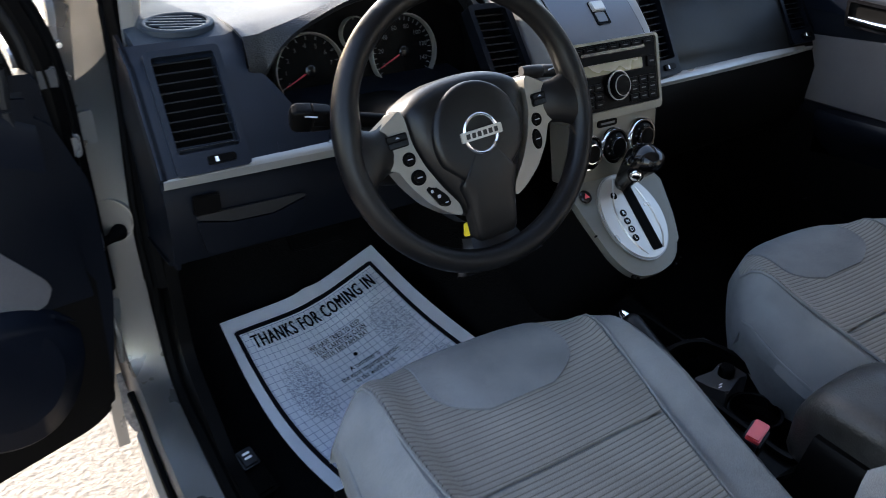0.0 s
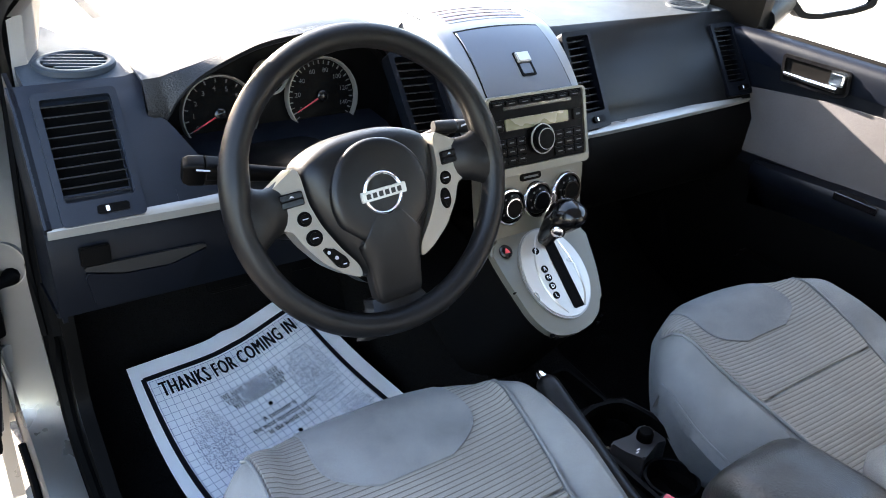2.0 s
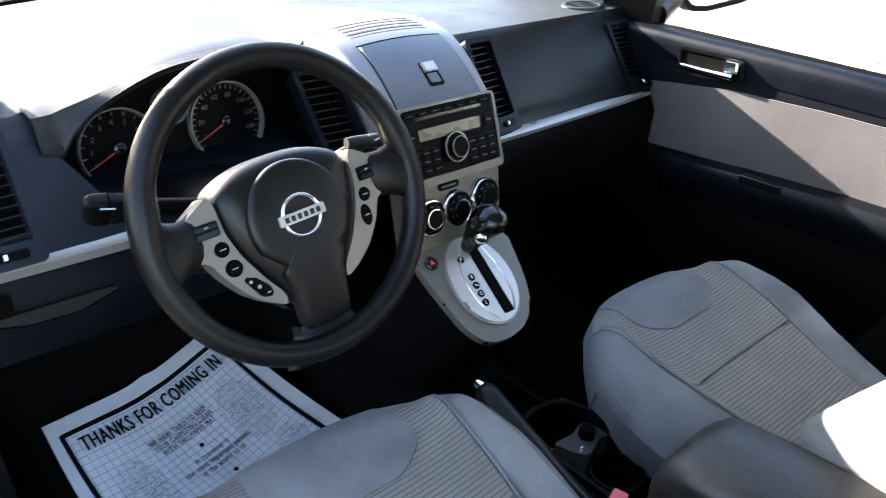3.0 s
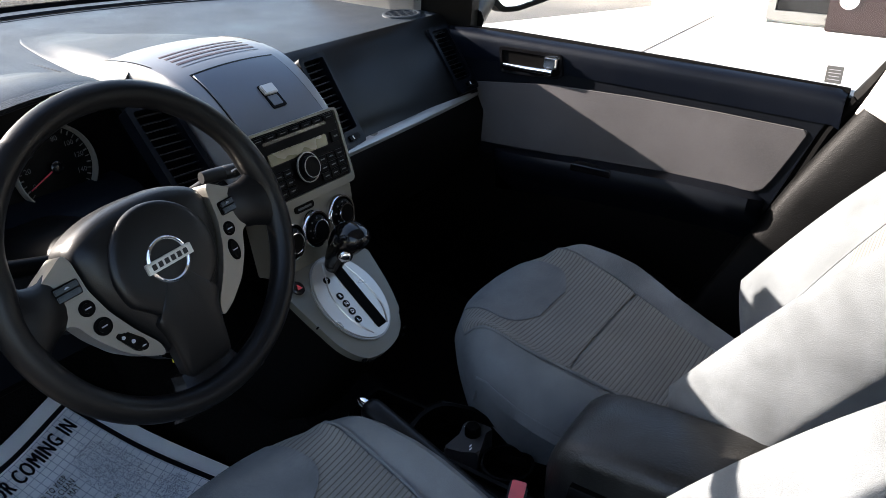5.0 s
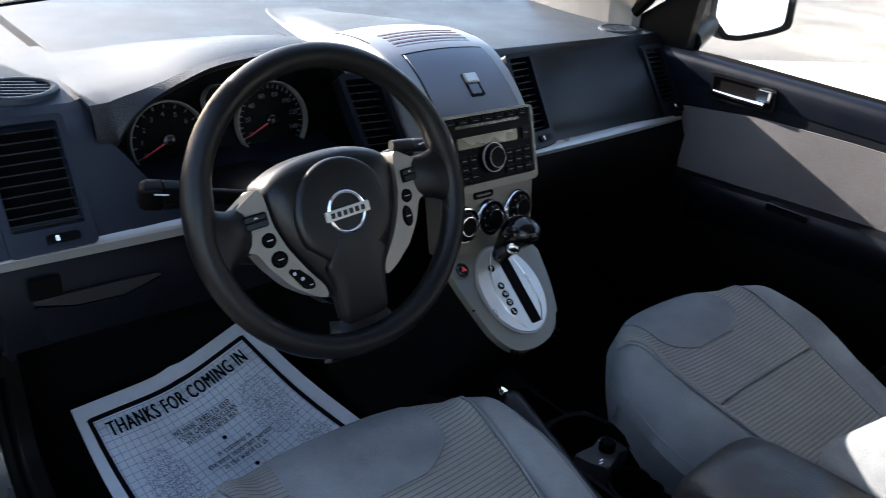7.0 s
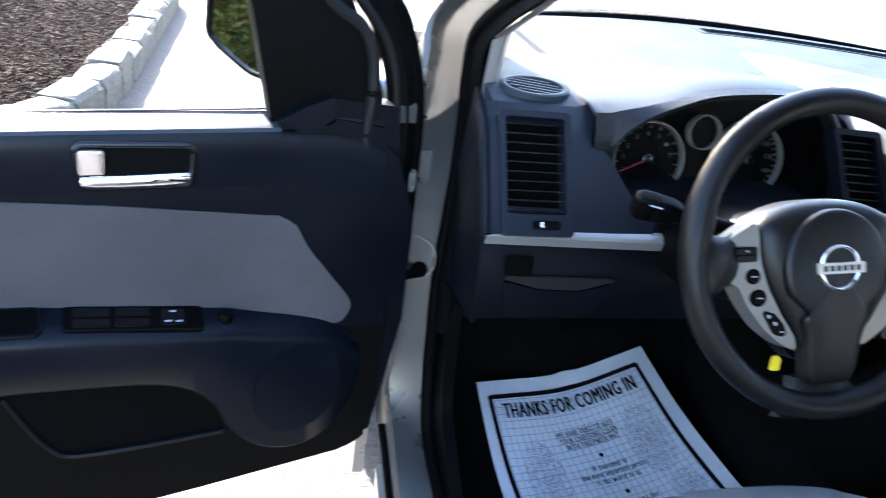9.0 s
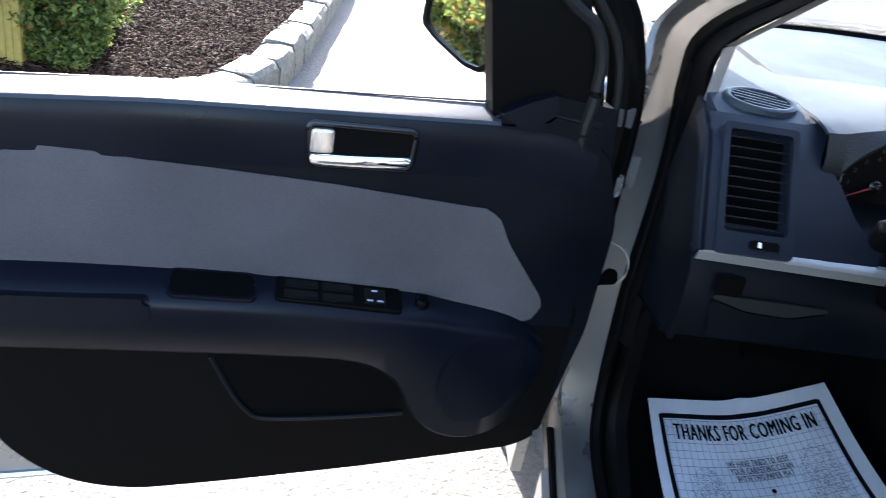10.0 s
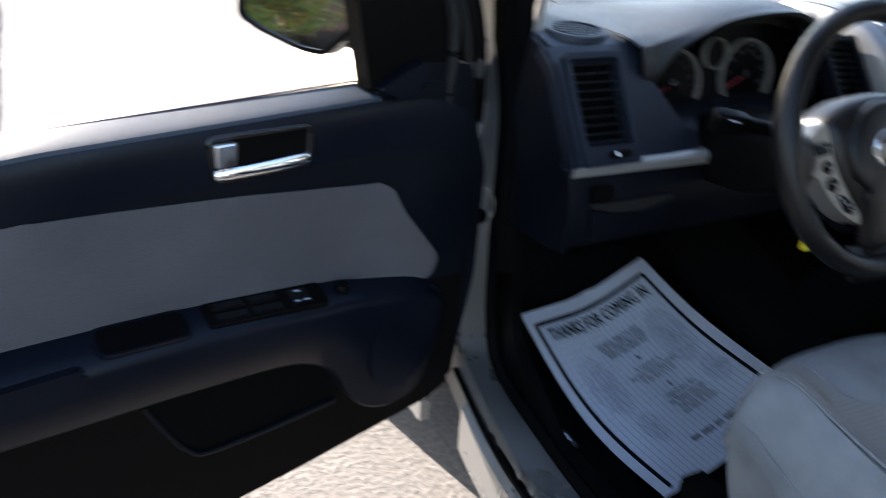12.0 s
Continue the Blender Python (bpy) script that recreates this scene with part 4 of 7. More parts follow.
for u, v in ((-0.066, 0.0045), (-0.0085, 0.0060), (0.055, 0.0115)):
    g = ap @ Matrix.Translation((u, v, 0))
    bm = bmesh.new()
    revolve(bm, [(0.0305, 0.0), (0.0305, 0.008), (0.0285, 0.011), (0.026, 0.011), (0.0235, 0.007), (0.0235, 0.0)], g, 36)
    dial = part("climate_dial", bm, CHROME, stack, "chrome ringed climate dial")
    bm = bmesh.new()
    revolve(bm, [(0.0235, 0.0), (0.0235, 0.009), (0.021, 0.012), (0.016, 0.013), (0.0155, 0.018), (0.014, 0.0195), (0.001, 0.0195)], g, 32)
    part("dial_cap", bm, BLACK, dial)
    bm = bmesh.new()
    ring(bm, ellipse(0, 0, 0.0162, 0.0162, 28), ellipse(0, 0, 0.0146, 0.0146, 28), 0.0165, 0.0202, g)
    part("cap_ring", bm, CHROME, dial, "thin chrome cap ring")
    for k in range(7):
        a = radians(210 - 40 * k)
        c, s = 0.0187 * math.cos(a), 0.0187 * math.sin(a)
        bm = bmesh.new()
        prism(bm, rect(c - 0.0013, s - 0.0013, c + 0.0013, s + 0.0013), 0.0120, 0.0134, g)
        part("dial_mark", bm, RED if (u == 0 and k > 4) else TICK, dial, smooth=0)

# shifter panel
sp = plane_at((-0.008, 0.035, 0.662), (1, 0, 0), (0, 0.776, 0.631))
bm = bmesh.new()
pan = fillet([(-0.012, -0.062), (0.05, -0.045), (0.078, 0.02), (0.098, 0.122), (-0.106, 0.122), (-0.102, 0.07), (-0.085, -0.02), (-0.06, -0.055)], 0.03, 5)
prism(bm, pan, -0.014, 0.0, sp, 0.006, 3)
panel = part("shifter_panel", bm, CHAMPAGNE, stack, "champagne plastic shifter surround, scuffed at the edge")
for u, v, r in ((-0.064, -0.052, 0.005), (-0.058, -0.057, 0.0035), (0.030, -0.056, 0.004), (0.046, -0.048, 0.003), (-0.095, 0.030, 0.0025), (0.084, 0.045, 0.002)):
    bm = bmesh.new()
    prism(bm, [(u + r * f * math.cos(q), v + r * f * 0.7 * math.sin(q)) for q, f in ((0.0, 1.0), (0.9, 0.7), (1.9, 1.1), (2.9, 0.8), (3.9, 1.0), (5.1, 0.75))], -0.004, 0.0004, sp)
    part("chip", bm, RUBBER, panel, smooth=0)
bm = bmesh.new()
rows = []
for k, (grow, w) in enumerate(((-0.01, -0.014), (-0.004, -0.05), (0.01, -0.14), (0.02, -0.25))):
    rows.append([sp @ Vector((u * (1 + grow * 3), v - grow * 0.5, w)) for u, v in pan])
loft(bm, rows)
part("stack_skirt", bm, BLACK, stack, "black lower cover")
selector = thing("gear_selector", "automatic gear selector with black leather knob on a bright oval plate", "gear lever")
bm = bmesh.new()
prism(bm, ellipse(-0.008, 0.042, 0.060, 0.0765, 72), 0.0, 0.0055, sp, 0.002, 3)
plate = part("gate_plate", bm, PLATE, selector, "bright silver oval gate plate")
bm = bmesh.new()
ring(bm, ellipse(-0.008, 0.042, 0.063, 0.0795, 72), ellipse(-0.008, 0.042, 0.0603, 0.0768, 72), 0.0, 0.0035, sp)
part("plate_rim", bm, SILVER, selector)
bm = bmesh.new()
prism(bm, rect(-0.006, -0.024, 0.015, 0.106, 0.004), 0.005, 0.0066, sp)
part("gate_slot", bm, RUBBER, plate, "black selector slot")
for line in (((-0.012, 0.112, 0.0055), (-0.036, 0.070, 0.0055), (-0.042, 0.035, 0.0055), (-0.036, 0.0, 0.0055), (-0.020, -0.026, 0.0055)), ((0.020, 0.106, 0.0055), (0.030, 0.070, 0.0055), (0.034, 0.035, 0.0055), (0.030, 0.0, 0.0055), (0.016, -0.024, 0.0055))):
    bm = bmesh.new()
    tube(bm, smoothline([sp @ Vector(p) for p in line], 6), 0.0018, 6)
    part("plate_ridge", bm, PLATE, plate)
for t, u, v in (("P", -0.028, 0.084), ("R", -0.027, 0.0515), ("N", -0.027, 0.0365), ("D", -0.027, 0.0215), ("L", -0.028, 0.0055)):
    bm = bmesh.new()
    prism(bm, ellipse(u, v, 0.0062, 0.0062, 16), 0.005, 0.0068, sp)
    mk = part("gear_mark", bm, BLACK, plate)
    writing(t, 0.009, WHITE, mk, "gear_letter", on(sp, u, v - 0.003, 0.0071), "CENTER")
bm = bmesh.new()
base = sp @ Vector((0.003, 0.094, 0.0))
top = base + Vector((0.003, -0.022, 0.068))
tube(bm, [base, base.lerp(top, 0.3), base.lerp(top, 0.5)], [0.009, 0.0095, 0.012], 14)
part("lever_stem", bm, GLOSS, selector, "black lever stem")
ax = (top - base).normalized()
km = plane_at(top, Vector((1, 0.15, 0)) - ax * ax.dot(Vector((1, 0.15, 0))), Vector((0, 1, 0)))
km = plane_at(top, km.to_3x3() @ Vector((1, 0, 0)), ax.cross(km.to_3x3() @ Vector((1, 0, 0))))


def knob_rows(grow, u0, w0):
    """Sections up the knob: it swells towards the top and leans over to the rear."""
    return [[km @ Vector((du + u * grow + u0, dv + v * grow, w + w0)) for u, v in ellipse(0, 0, ru, rv, 22)] for w, ru, rv, du, dv in (
        (-0.066, 0.0125, 0.0135, -0.004, 0.002), (-0.050, 0.0145, 0.0165, -0.004, 0.001), (-0.034, 0.0175, 0.0205, -0.002, -0.001), (-0.018, 0.0235, 0.0265, 0.002, -0.005), (-0.004, 0.0265, 0.0305, 0.005, -0.009), (0.006, 0.0255, 0.0300, 0.007, -0.011), (0.014, 0.0215, 0.0250, 0.008, -0.012), (0.019, 0.0135, 0.0165, 0.008, -0.013), (0.021, 0.004, 0.006, 0.006, -0.013))]


bm = bmesh.new()
loft(bm, knob_rows(1.0, 0.0, 0.0))
part("lever_knob", bm, GLOSS, selector, "black leather selector knob", 60)
bm = bmesh.new()
loft(bm, [[km @ Vector((0.0235 + dd + ru * math.cos(a), -0.006 + dv + rv * math.sin(a), w)) for a in np.linspace(0, 2 * math.pi, 18, endpoint=False)] for w, ru, rv, dd, dv in ((-0.052, 0.003, 0.008, -0.009, 0.003), (-0.036, 0.006, 0.015, -0.006, 0.002), (-0.018, 0.008, 0.021, -0.001, 0.0), (-0.002, 0.009, 0.022, 0.002, -0.003), (0.008, 0.008, 0.018, 0.002, -0.005), (0.014, 0.004, 0.009, 0.0, -0.006))])
part("knob_accent", bm, PLATE, selector, "silver knob accent", 60)
bm = bmesh.new()
bt = plane_at(km @ Vector((-0.018, -0.019, -0.022)), km.to_3x3() @ Vector((0.55, -0.83, 0)), km.to_3x3() @ Vector((0, 0, 1)))
revolve(bm, [(0.0105, -0.006), (0.0105, 0.002), (0.0085, 0.0055), (0.005, 0.007), (0.001, 0.007)], bt, 20)
part("release_button", bm, CHROME, selector, "chrome release button")
bm = bmesh.new()
revolve(bm, [(0.0125, -0.008), (0.0125, 0.0005), (0.0108, 0.0022), (0.0108, -0.008)], bt, 20)
part("button_collar", bm, BLACK, selector)
g = sp @ Matrix.Translation((-0.079, 0.098, 0))
bm = bmesh.new()
revolve(bm, [(0.0115, 0), (0.0115, 0.003), (0.009, 0.005), (0.001, 0.004)], g, 24)
hz = part("hazard_button", bm, GLOSS, stack, "round hazard switch")
bm = bmesh.new()
prism(bm, [(-0.005, -0.004), (0.005, -0.004), (0, 0.005)], 0.0045, 0.0056, g)
part("hazard_triangle", bm, RED, hz)

# ---- steering wheel ----
wheel = thing("steering_wheel", "black three-spoke steering wheel with silver spoke trim", "steering wheel")
TI, YW = radians(23), radians(-2)
wm = plane_at((-0.376, 0.036, 0.929), (math.cos(YW), math.sin(YW), 0), (-math.sin(TI) * math.sin(YW), math.sin(TI) * math.cos(YW), math.cos(TI)))
hm = wm @ Matrix.Translation((0.003, -0.014, 0)) @ pose(0, 0, 0, 0, 0, 5.1)   # the hub, turned a little to the left
bm = bmesh.new()
rows = []
for i in range(80):
    a = 2 * math.pi * i / 80
    c, s = math.cos(a), math.sin(a)
    grip = max(math.exp(-((a - radians(k)) / 0.16) ** 2) for k in (17, 173))
    fat = 0.0152 + 0.0022 * grip
    rows.append([wm @ Vector(((0.1738 - 0.002 * grip + fat * math.cos(b)) * c, (0.1738 - 0.002 * grip + fat * math.cos(b)) * s, fat * 1.12 * math.sin(b))) for b in np.linspace(0, 2 * math.pi, 16, endpoint=False)])
rows.append(rows[0])
loft(bm, rows, caps=False)
bmesh.ops.remove_doubles(bm, verts=bm.verts, dist=1e-5)
part("rim", bm, LEATHERY, wheel, "black rubber rim")


def pad(name, pts, w0, w1, mat, label="", bev=0.006, seg=3, par=None):
    bm = bmesh.new()
    prism(bm, pts, w0, w1, hm, bev, seg)
    return part(name, bm, mat, par or wheel, label)


def both(pts):
    """An outline mirrored about the hub's axis: the right half given from the top down."""
    return [(-u, v) for u, v in pts] + [(u, v) for u, v in reversed(pts) if u]


out = fillet(both([(0.0, 0.0785), (0.034, 0.0765), (0.064, 0.069), (0.092, 0.054), (0.0905, 0.012), (0.080, -0.020), (0.064, -0.049), (0.044, -0.080), (0.036, -0.100)]), 0.02, 4)
bm = bmesh.new()
loft(bm, [[hm @ Vector((u * k, 0.004 + (v - 0.004) * k, w)) for u, v in out] for k, w in ((0.985, -0.055), (1.0, -0.026), (0.988, -0.018), (0.96, -0.010), (0.90, -0.004), (0.80, 0.0015), (0.66, 0.0045), (0.3, 0.005), (0.08, 0.005))])
hub = part("hub_pad", bm, WHEEL_PAD, wheel, "dark grey airbag cover", 60)
# raised round face that runs down into the lower spoke
face = [(0.066 * math.cos(radians(a)), 0.001 + 0.066 * math.sin(radians(a))) for a in range(-32, 213, 7)] + fillet([(-0.046, -0.052), (-0.036, -0.078), (-0.031, -0.136), (0.031, -0.136), (0.036, -0.078), (0.046, -0.052)], 0.012, 3)
bm = bmesh.new()
loft(bm, [[hm @ Vector((u * (1 - 0.055 * d), v * (1 - 0.055 * d), w - 0.16 * max(0.0, -v * (1 - 0.055 * d) - 0.055))) for u, v in face] for d, w in ((0, -0.012), (0, 0.004), (0.25, 0.0075), (0.8, 0.0096), (2.0, 0.0112), (5.0, 0.0128), (10.0, 0.0136), (15.0, 0.0138))])
part("hub_face", bm, WHEEL_PAD, hub, "raised airbag face running into the lower spoke", 60)
bm = bmesh.new()
loft(bm, [[hm @ Vector((u * k, v, w + d)) for u, d in ((-0.046, -0.024), (-0.040, -0.008), (-0.022, 0.0), (0.022, 0.0), (0.040, -0.008), (0.046, -0.024))] for v, w, k in ((-0.128, -0.010, 0.86), (-0.137, -0.007, 0.9), (-0.146, -0.004, 1.0), (-0.158, 0.0, 1.2), (-0.170, 0.006, 1.5))])
part("lower_spoke", bm, LEATHERY, wheel, "black lower spoke end moulded into the rim")
bm = bmesh.new()
loft(bm, [[hm @ Vector((u, v, w)) for u, v in fillet([(-0.060, -0.070), (-0.046, -0.092), (-0.026, -0.112), (0.026, -0.112), (0.046, -0.092), (0.060, -0.070)], 0.010, 3)] for w in (-0.060, -0.030)])
part("rear_cover", bm, BLACK, wheel, "black cover behind the spokes")
for sg in (-1, 1):
    def flip(pts):
        return [(-u, v) for u, v in pts] if sg < 0 else pts[::-1]

    trim_pts = fillet([(0.096, 0.055), (0.134, 0.033), (0.131, -0.012), (0.117, -0.0145), (0.106, -0.038), (0.086, -0.0655), (0.062, -0.085), (0.042, -0.095), (0.0435, -0.079), (0.064, -0.050), (0.080, -0.020), (0.0895, 0.010), (0.0915, 0.045)], 0.008, 4)
    bm = bmesh.new()
    outline = flip(trim_pts)
    loft(bm, [[hm @ Vector((u, v, w - 0.10 * max(0.0, abs(u) - 0.09) - 0.09 * max(0.0, -v - 0.04))) for u, v in outline] for w in (-0.034, -0.003)])
    bmesh.ops.bevel(bm, geom=[e for e in bm.edges if e.calc_face_angle(0) > 1.0 and (hm.inverted() @ e.verts[0].co).z > -0.02 and (hm.inverted() @ e.verts[1].co).z > -0.02], offset=0.0022, segments=2, affect="EDGES")
    trim = part("spoke_trim", bm, SPOKE, wheel, "warm silver spoke trim", 35)
    # rubber bridge from the trim to the rim
    bm = bmesh.new()
    rows = []
    for u, v0, v1, w in ((0.116, 0.044, -0.016, -0.006), (0.128, 0.040, -0.016, 0.001), (0.138, 0.040, -0.019, 0.006), (0.148, 0.043, -0.024, 0.009), (0.158, 0.050, -0.032, 0.011), (0.170, 0.064, -0.046, 0.010)):
        m0 = (v0 + v1) / 2
        rows.append([hm @ Vector((sg * u, m0 + (v0 - m0) * math.cos(q), w - 0.012 + 0.013 * math.sin(q))) for q in np.linspace(0, 2 * math.pi, 14, endpoint=False)])
    loft(bm, rows)
    part("spoke_end", bm, LEATHERY, wheel)
    cu, half = 0.109, 0.0155 if sg < 0 else 0.012
    pad("rocker_switch", rect(sg * cu - half, 0.011, sg * cu + half, 0.028, 0.003), -0.008, -0.0015, BLACK, "black rocker switch", 0.0015, 2, trim)
    for v0 in (0.0125, 0.0205):
        pad("rocker_tip", rect(sg * cu - half + 0.002, v0, sg * cu + half - 0.002, v0 + 0.0062, 0.0015), -0.003, 0.0008, GLOSS, "", 0.0012, 2, trim)
    pad("button_mark", [(sg * cu - 0.003, 0.0228), (sg * cu + 0.003, 0.0228), (sg * cu, 0.0250)], 0.0008, 0.0011, SPECKLE, "", 0, 1, trim)
    for u, v, ru, rv in ((0.0985, -0.0055, 0.0078, 0.0078), (0.0925, -0.030, 0.0092, 0.0088) if sg < 0 else (0.0925, -0.0305, 0.0068, 0.0125)):
        w = -0.004 - 0.10 * max(0.0, u - 0.09)
        pad("button_rim", ellipse(sg * u, v, ru + 0.001, rv + 0.001, 20), w - 0.006, w + 0.002, RUBBER, "", 0.0008, 1, trim)
        pad("wheel_button", ellipse(sg * u, v, ru - 0.0005, rv - 0.0005, 20), w - 0.006, w + 0.0032, BLACK, "round black button", 0.0016, 2, trim)
        pad("button_mark", rect(sg * u - 0.0036, v - 0.0007, sg * u + 0.0036, v + 0.0007), w + 0.0032, w + 0.0035, SPECKLE, "", 0, 1, trim)
    if sg < 0:
        pad("cruise_button", fillet([(-0.0885, -0.046), (-0.077, -0.044), (-0.0575, -0.066), (-0.058, -0.076), (-0.072, -0.074)], 0.006, 4), -0.012, -0.0022, BLACK, "long black cruise control button", 0.002, 2, trim)
        for u, v, ru, rv in ((-0.0805, -0.0515, 0.0022, 0.0022), (-0.0725, -0.060, 0.0024, 0.0024), (-0.064, -0.070, 0.0028, 0.0008)):
            pad("button_mark", ellipse(u, v, ru, rv, 8), -0.0022, -0.0018, SPECKLE, "", 0, 1, trim)
# round chrome emblem, plain
em = hm @ Matrix.Translation((-0.001, 0.001, 0.0066))
bm = bmesh.new()
revolve(bm, [(0.0268, 0.004), (0.0268, 0.0072), (0.0255, 0.0094), (0.0238, 0.0100), (0.0224, 0.0090), (0.0214, 0.0066), (0.0214, 0.004)], em, 44)
part("emblem_ring", bm, CHROME, wheel, "chrome ring emblem")
bm = bmesh.new()
prism(bm, rect(-0.0305, -0.0062, 0.0305, 0.0062, 0.0015), 0.004, 0.0112, em, 0.0014, 2)
bar = part("emblem_bar", bm, PLATE, wheel, "chrome emblem bar")
for k in range(6):
    bm = bmesh.new()
    prism(bm, rect(-0.0245 + k * 0.0084, -0.0032, -0.0188 + k * 0.0084, 0.0032, 0.0006, 2), 0.0108, 0.0115, em)
    part("emblem_mark", bm, GREY, bar, smooth=0)

# ---- steering column ----
column = thing("steering_column", "black plastic steering column with stalks", "steering column")
bm = bmesh.new()
cm = plane_at((-0.378, 0.11, 0.892), (1, 0, 0), (0, math.sin(TI), math.cos(TI)))
rows = []
for w, hu, hv, dv in ((0.03, 0.055, 0.045, 0.0), (0.0, 0.07, 0.055, -0.005), (-0.10, 0.075, 0.06, 0.0), (-0.22, 0.085, 0.05, 0.03)):
    rows.append([cm @ Vector((u, v + dv, w)) for u, v in fillet([(-hu, -hv), (hu, -hv), (hu, hv * 0.6), (hu * 0.6, hv), (-hu * 0.6, hv), (-hu, hv * 0.6)], 0.02)])
loft(bm, rows)
part("column_shroud", bm, BLACK, column)
for pts, nm in ((((-0.44, 0.125, 0.915), (-0.50, 0.135, 0.925), (-0.545, 0.145, 0.932)), "light_stalk"), (((-0.32, 0.125, 0.92), (-0.255, 0.10, 0.948), (-0.225, 0.09, 0.960)), "wiper_stalk")):
    bm = bmesh.new()
    tube(bm, pts, [0.009, 0.011, 0.013] if nm == "light_stalk" else [0.006, 0.0070, 0.0080], 12)
    st = part(nm, bm, BLACK if nm == "light_stalk" else GREY, column, "black control stalk")
    bm = bmesh.new()
    a, b = Vector(pts[1]), Vector(pts[2])
    d = (b - a).normalized()
    tm = plane_at(b, d.cross(Vector((0, -0.35, 0.94))).normalized(), (0, -0.35, 0.94))
    sgn = 1 if (tm.to_3x3() @ Vector((0, 0, 1))).dot(d) > 0 else -1
    loft(bm, [[tm @ Vector((u, v, sgn * w)) for u, v in (rect(-hu, -hv, hu, hv, 0.005, 3) if nm == "light_stalk" else ellipse(0, 0, hu * 0.82, hu * 0.82, 20))] for w, hu, hv in ((-0.030, 0.009, 0.011), (-0.018, 0.0105, 0.0150), (0.000, 0.0110, 0.0165), (0.0015, 0.0100, 0.0150), (0.003, 0.0112, 0.0168), (0.020, 0.0112, 0.0168), (0.026, 0.0095, 0.0140), (0.028, 0.006, 0.010))])
    part("stalk_tip", bm, BLACK if nm == "light_stalk" else GREY, st)
    bm = bmesh.new()
    prism(bm, rect(-0.008, -0.001, 0.008, 0.001), 0.0, 0.0008, plane_at(b + d * 0.008 + Vector((0, -0.017, 0.006)), d, (0, 0.4, 0.9)))
    part("stalk_mark", bm, SPECKLE, st, smooth=0)
bm = bmesh.new()
tube(bm, [(-0.29, 0.135, 0.86), (-0.285, 0.115, 0.852)], 0.014, 14)
part("ignition_lock", bm, CHROME, column, "chrome ignition lock")
key = thing("key_tag", "small yellow key tag hanging from the ignition", "key tag")
bm = bmesh.new()
prism(bm, fillet([(-0.008, -0.022), (0.006, -0.023), (0.007, -0.002), (0.001, 0.002), (-0.006, 0.0)], 0.002), 0, 0.003, plane_at((-0.291, 0.153, 0.712), (1, -0.3, 0.2), (-0.2, 0, 1)), 0.001)
part("tag", bm, YELLOW, key, "yellow plastic tag")
bm = bmesh.new()
tube(bm, [(-0.286, 0.115, 0.853), (-0.285, 0.122, 0.81), (-0.288, 0.142, 0.755), (-0.291, 0.154, 0.711)], 0.0018, 6)
part("key_ring", bm, CHROME, key)

# ---- seats ----
def cushion_point(cx, z0, a, b, off=0.0):
    """A point of the cushion's top: a from -1 to 1 across, b from 0 at the front edge to 1 at the back."""
    half = 0.225 + 0.02 * min(b / 0.3, 1.0) - (0.085 if cx > 0 and a > 0 else 0.03) * max(0.0, b - 0.4) / 0.6 + (0.016 * math.sin(math.pi * min(b / 0.75, 1)) if cx > 0 and a > 0 else 0.0)
    y = 0.0 - 0.51 * b - (0.05 if cx < 0 and a < 0 else 0.125) * abs(a) ** 2.6 * max(0, 1 - b * 1.6)
    top = -0.005 - 0.06 * b - 0.05 * b * b
    aa = abs(a)
    if aa < 0.62:
        prof = -0.006 * (1 - (aa / 0.62) ** 2)
    else:
        t = (aa - 0.62) / 0.38
        prof = 0.020 * math.sin(min(t * 1.25, 1) * math.pi) - 0.075 * max(0, t - 0.35) ** 2 / 0.42
    f = max(0.0, 1 - b / 0.17)
    drop = 0.075 * (1 - math.sqrt(max(0.0, 1 - f * f)))
    return Vector((cx + a * half, y, z0 + top + prof * (1 - 0.5 * f) - drop + off))


def back_point(cx, z0, a, b, off=0.0):
    """A point of the backrest's front: b from 0 at the hidden bottom to 1 at the top."""
    h = b * 0.72 - 0.10
    bb = max(0.0, h / 0.62)
    half = 0.235 + 0.02 * math.sin(bb * math.pi) - 0.05 * max(0, bb - 0.7) / 0.3
    aa = abs(a)
    t = max(0.0, (aa - 0.5) / 0.5)
    swell = (0.035 + 0.05 * max(0, 1 - 1.2 * bb)) * min(1.0, (h + 0.11) / 0.17)
    depth = swell * math.sin(min(t * 0.88, 1) * math.pi) - 0.07 * max(0, (t - 0.58) / 0.42) ** 2
    depth += 0.02 * math.sin(bb * math.pi) - 0.05 * max(0, (bb - 0.9) / 0.1) ** 2 - 0.05 * max(0, (0.14 - b) / 0.14) ** 2
    lean = radians(33 if cx > 0 else 37)
    front = Vector((0, math.cos(lean), math.sin(lean)))
    return Vector((cx + a * half, -0.458 if cx > 0 else -0.505, z0 - 0.09)) + Vector((0, -math.sin(lean) * max(h, 0.065 + 0.3 * (h - 0.065)), math.cos(lean) * h)) + front * (depth + off)


def tight(i, n):
    """Even steps from 0 to 1, but for a narrow first and last one."""
    return 0.0 if i == 0 else 1.0 if i == n else 0.008 + 0.984 * (i - 1) / (n - 2)


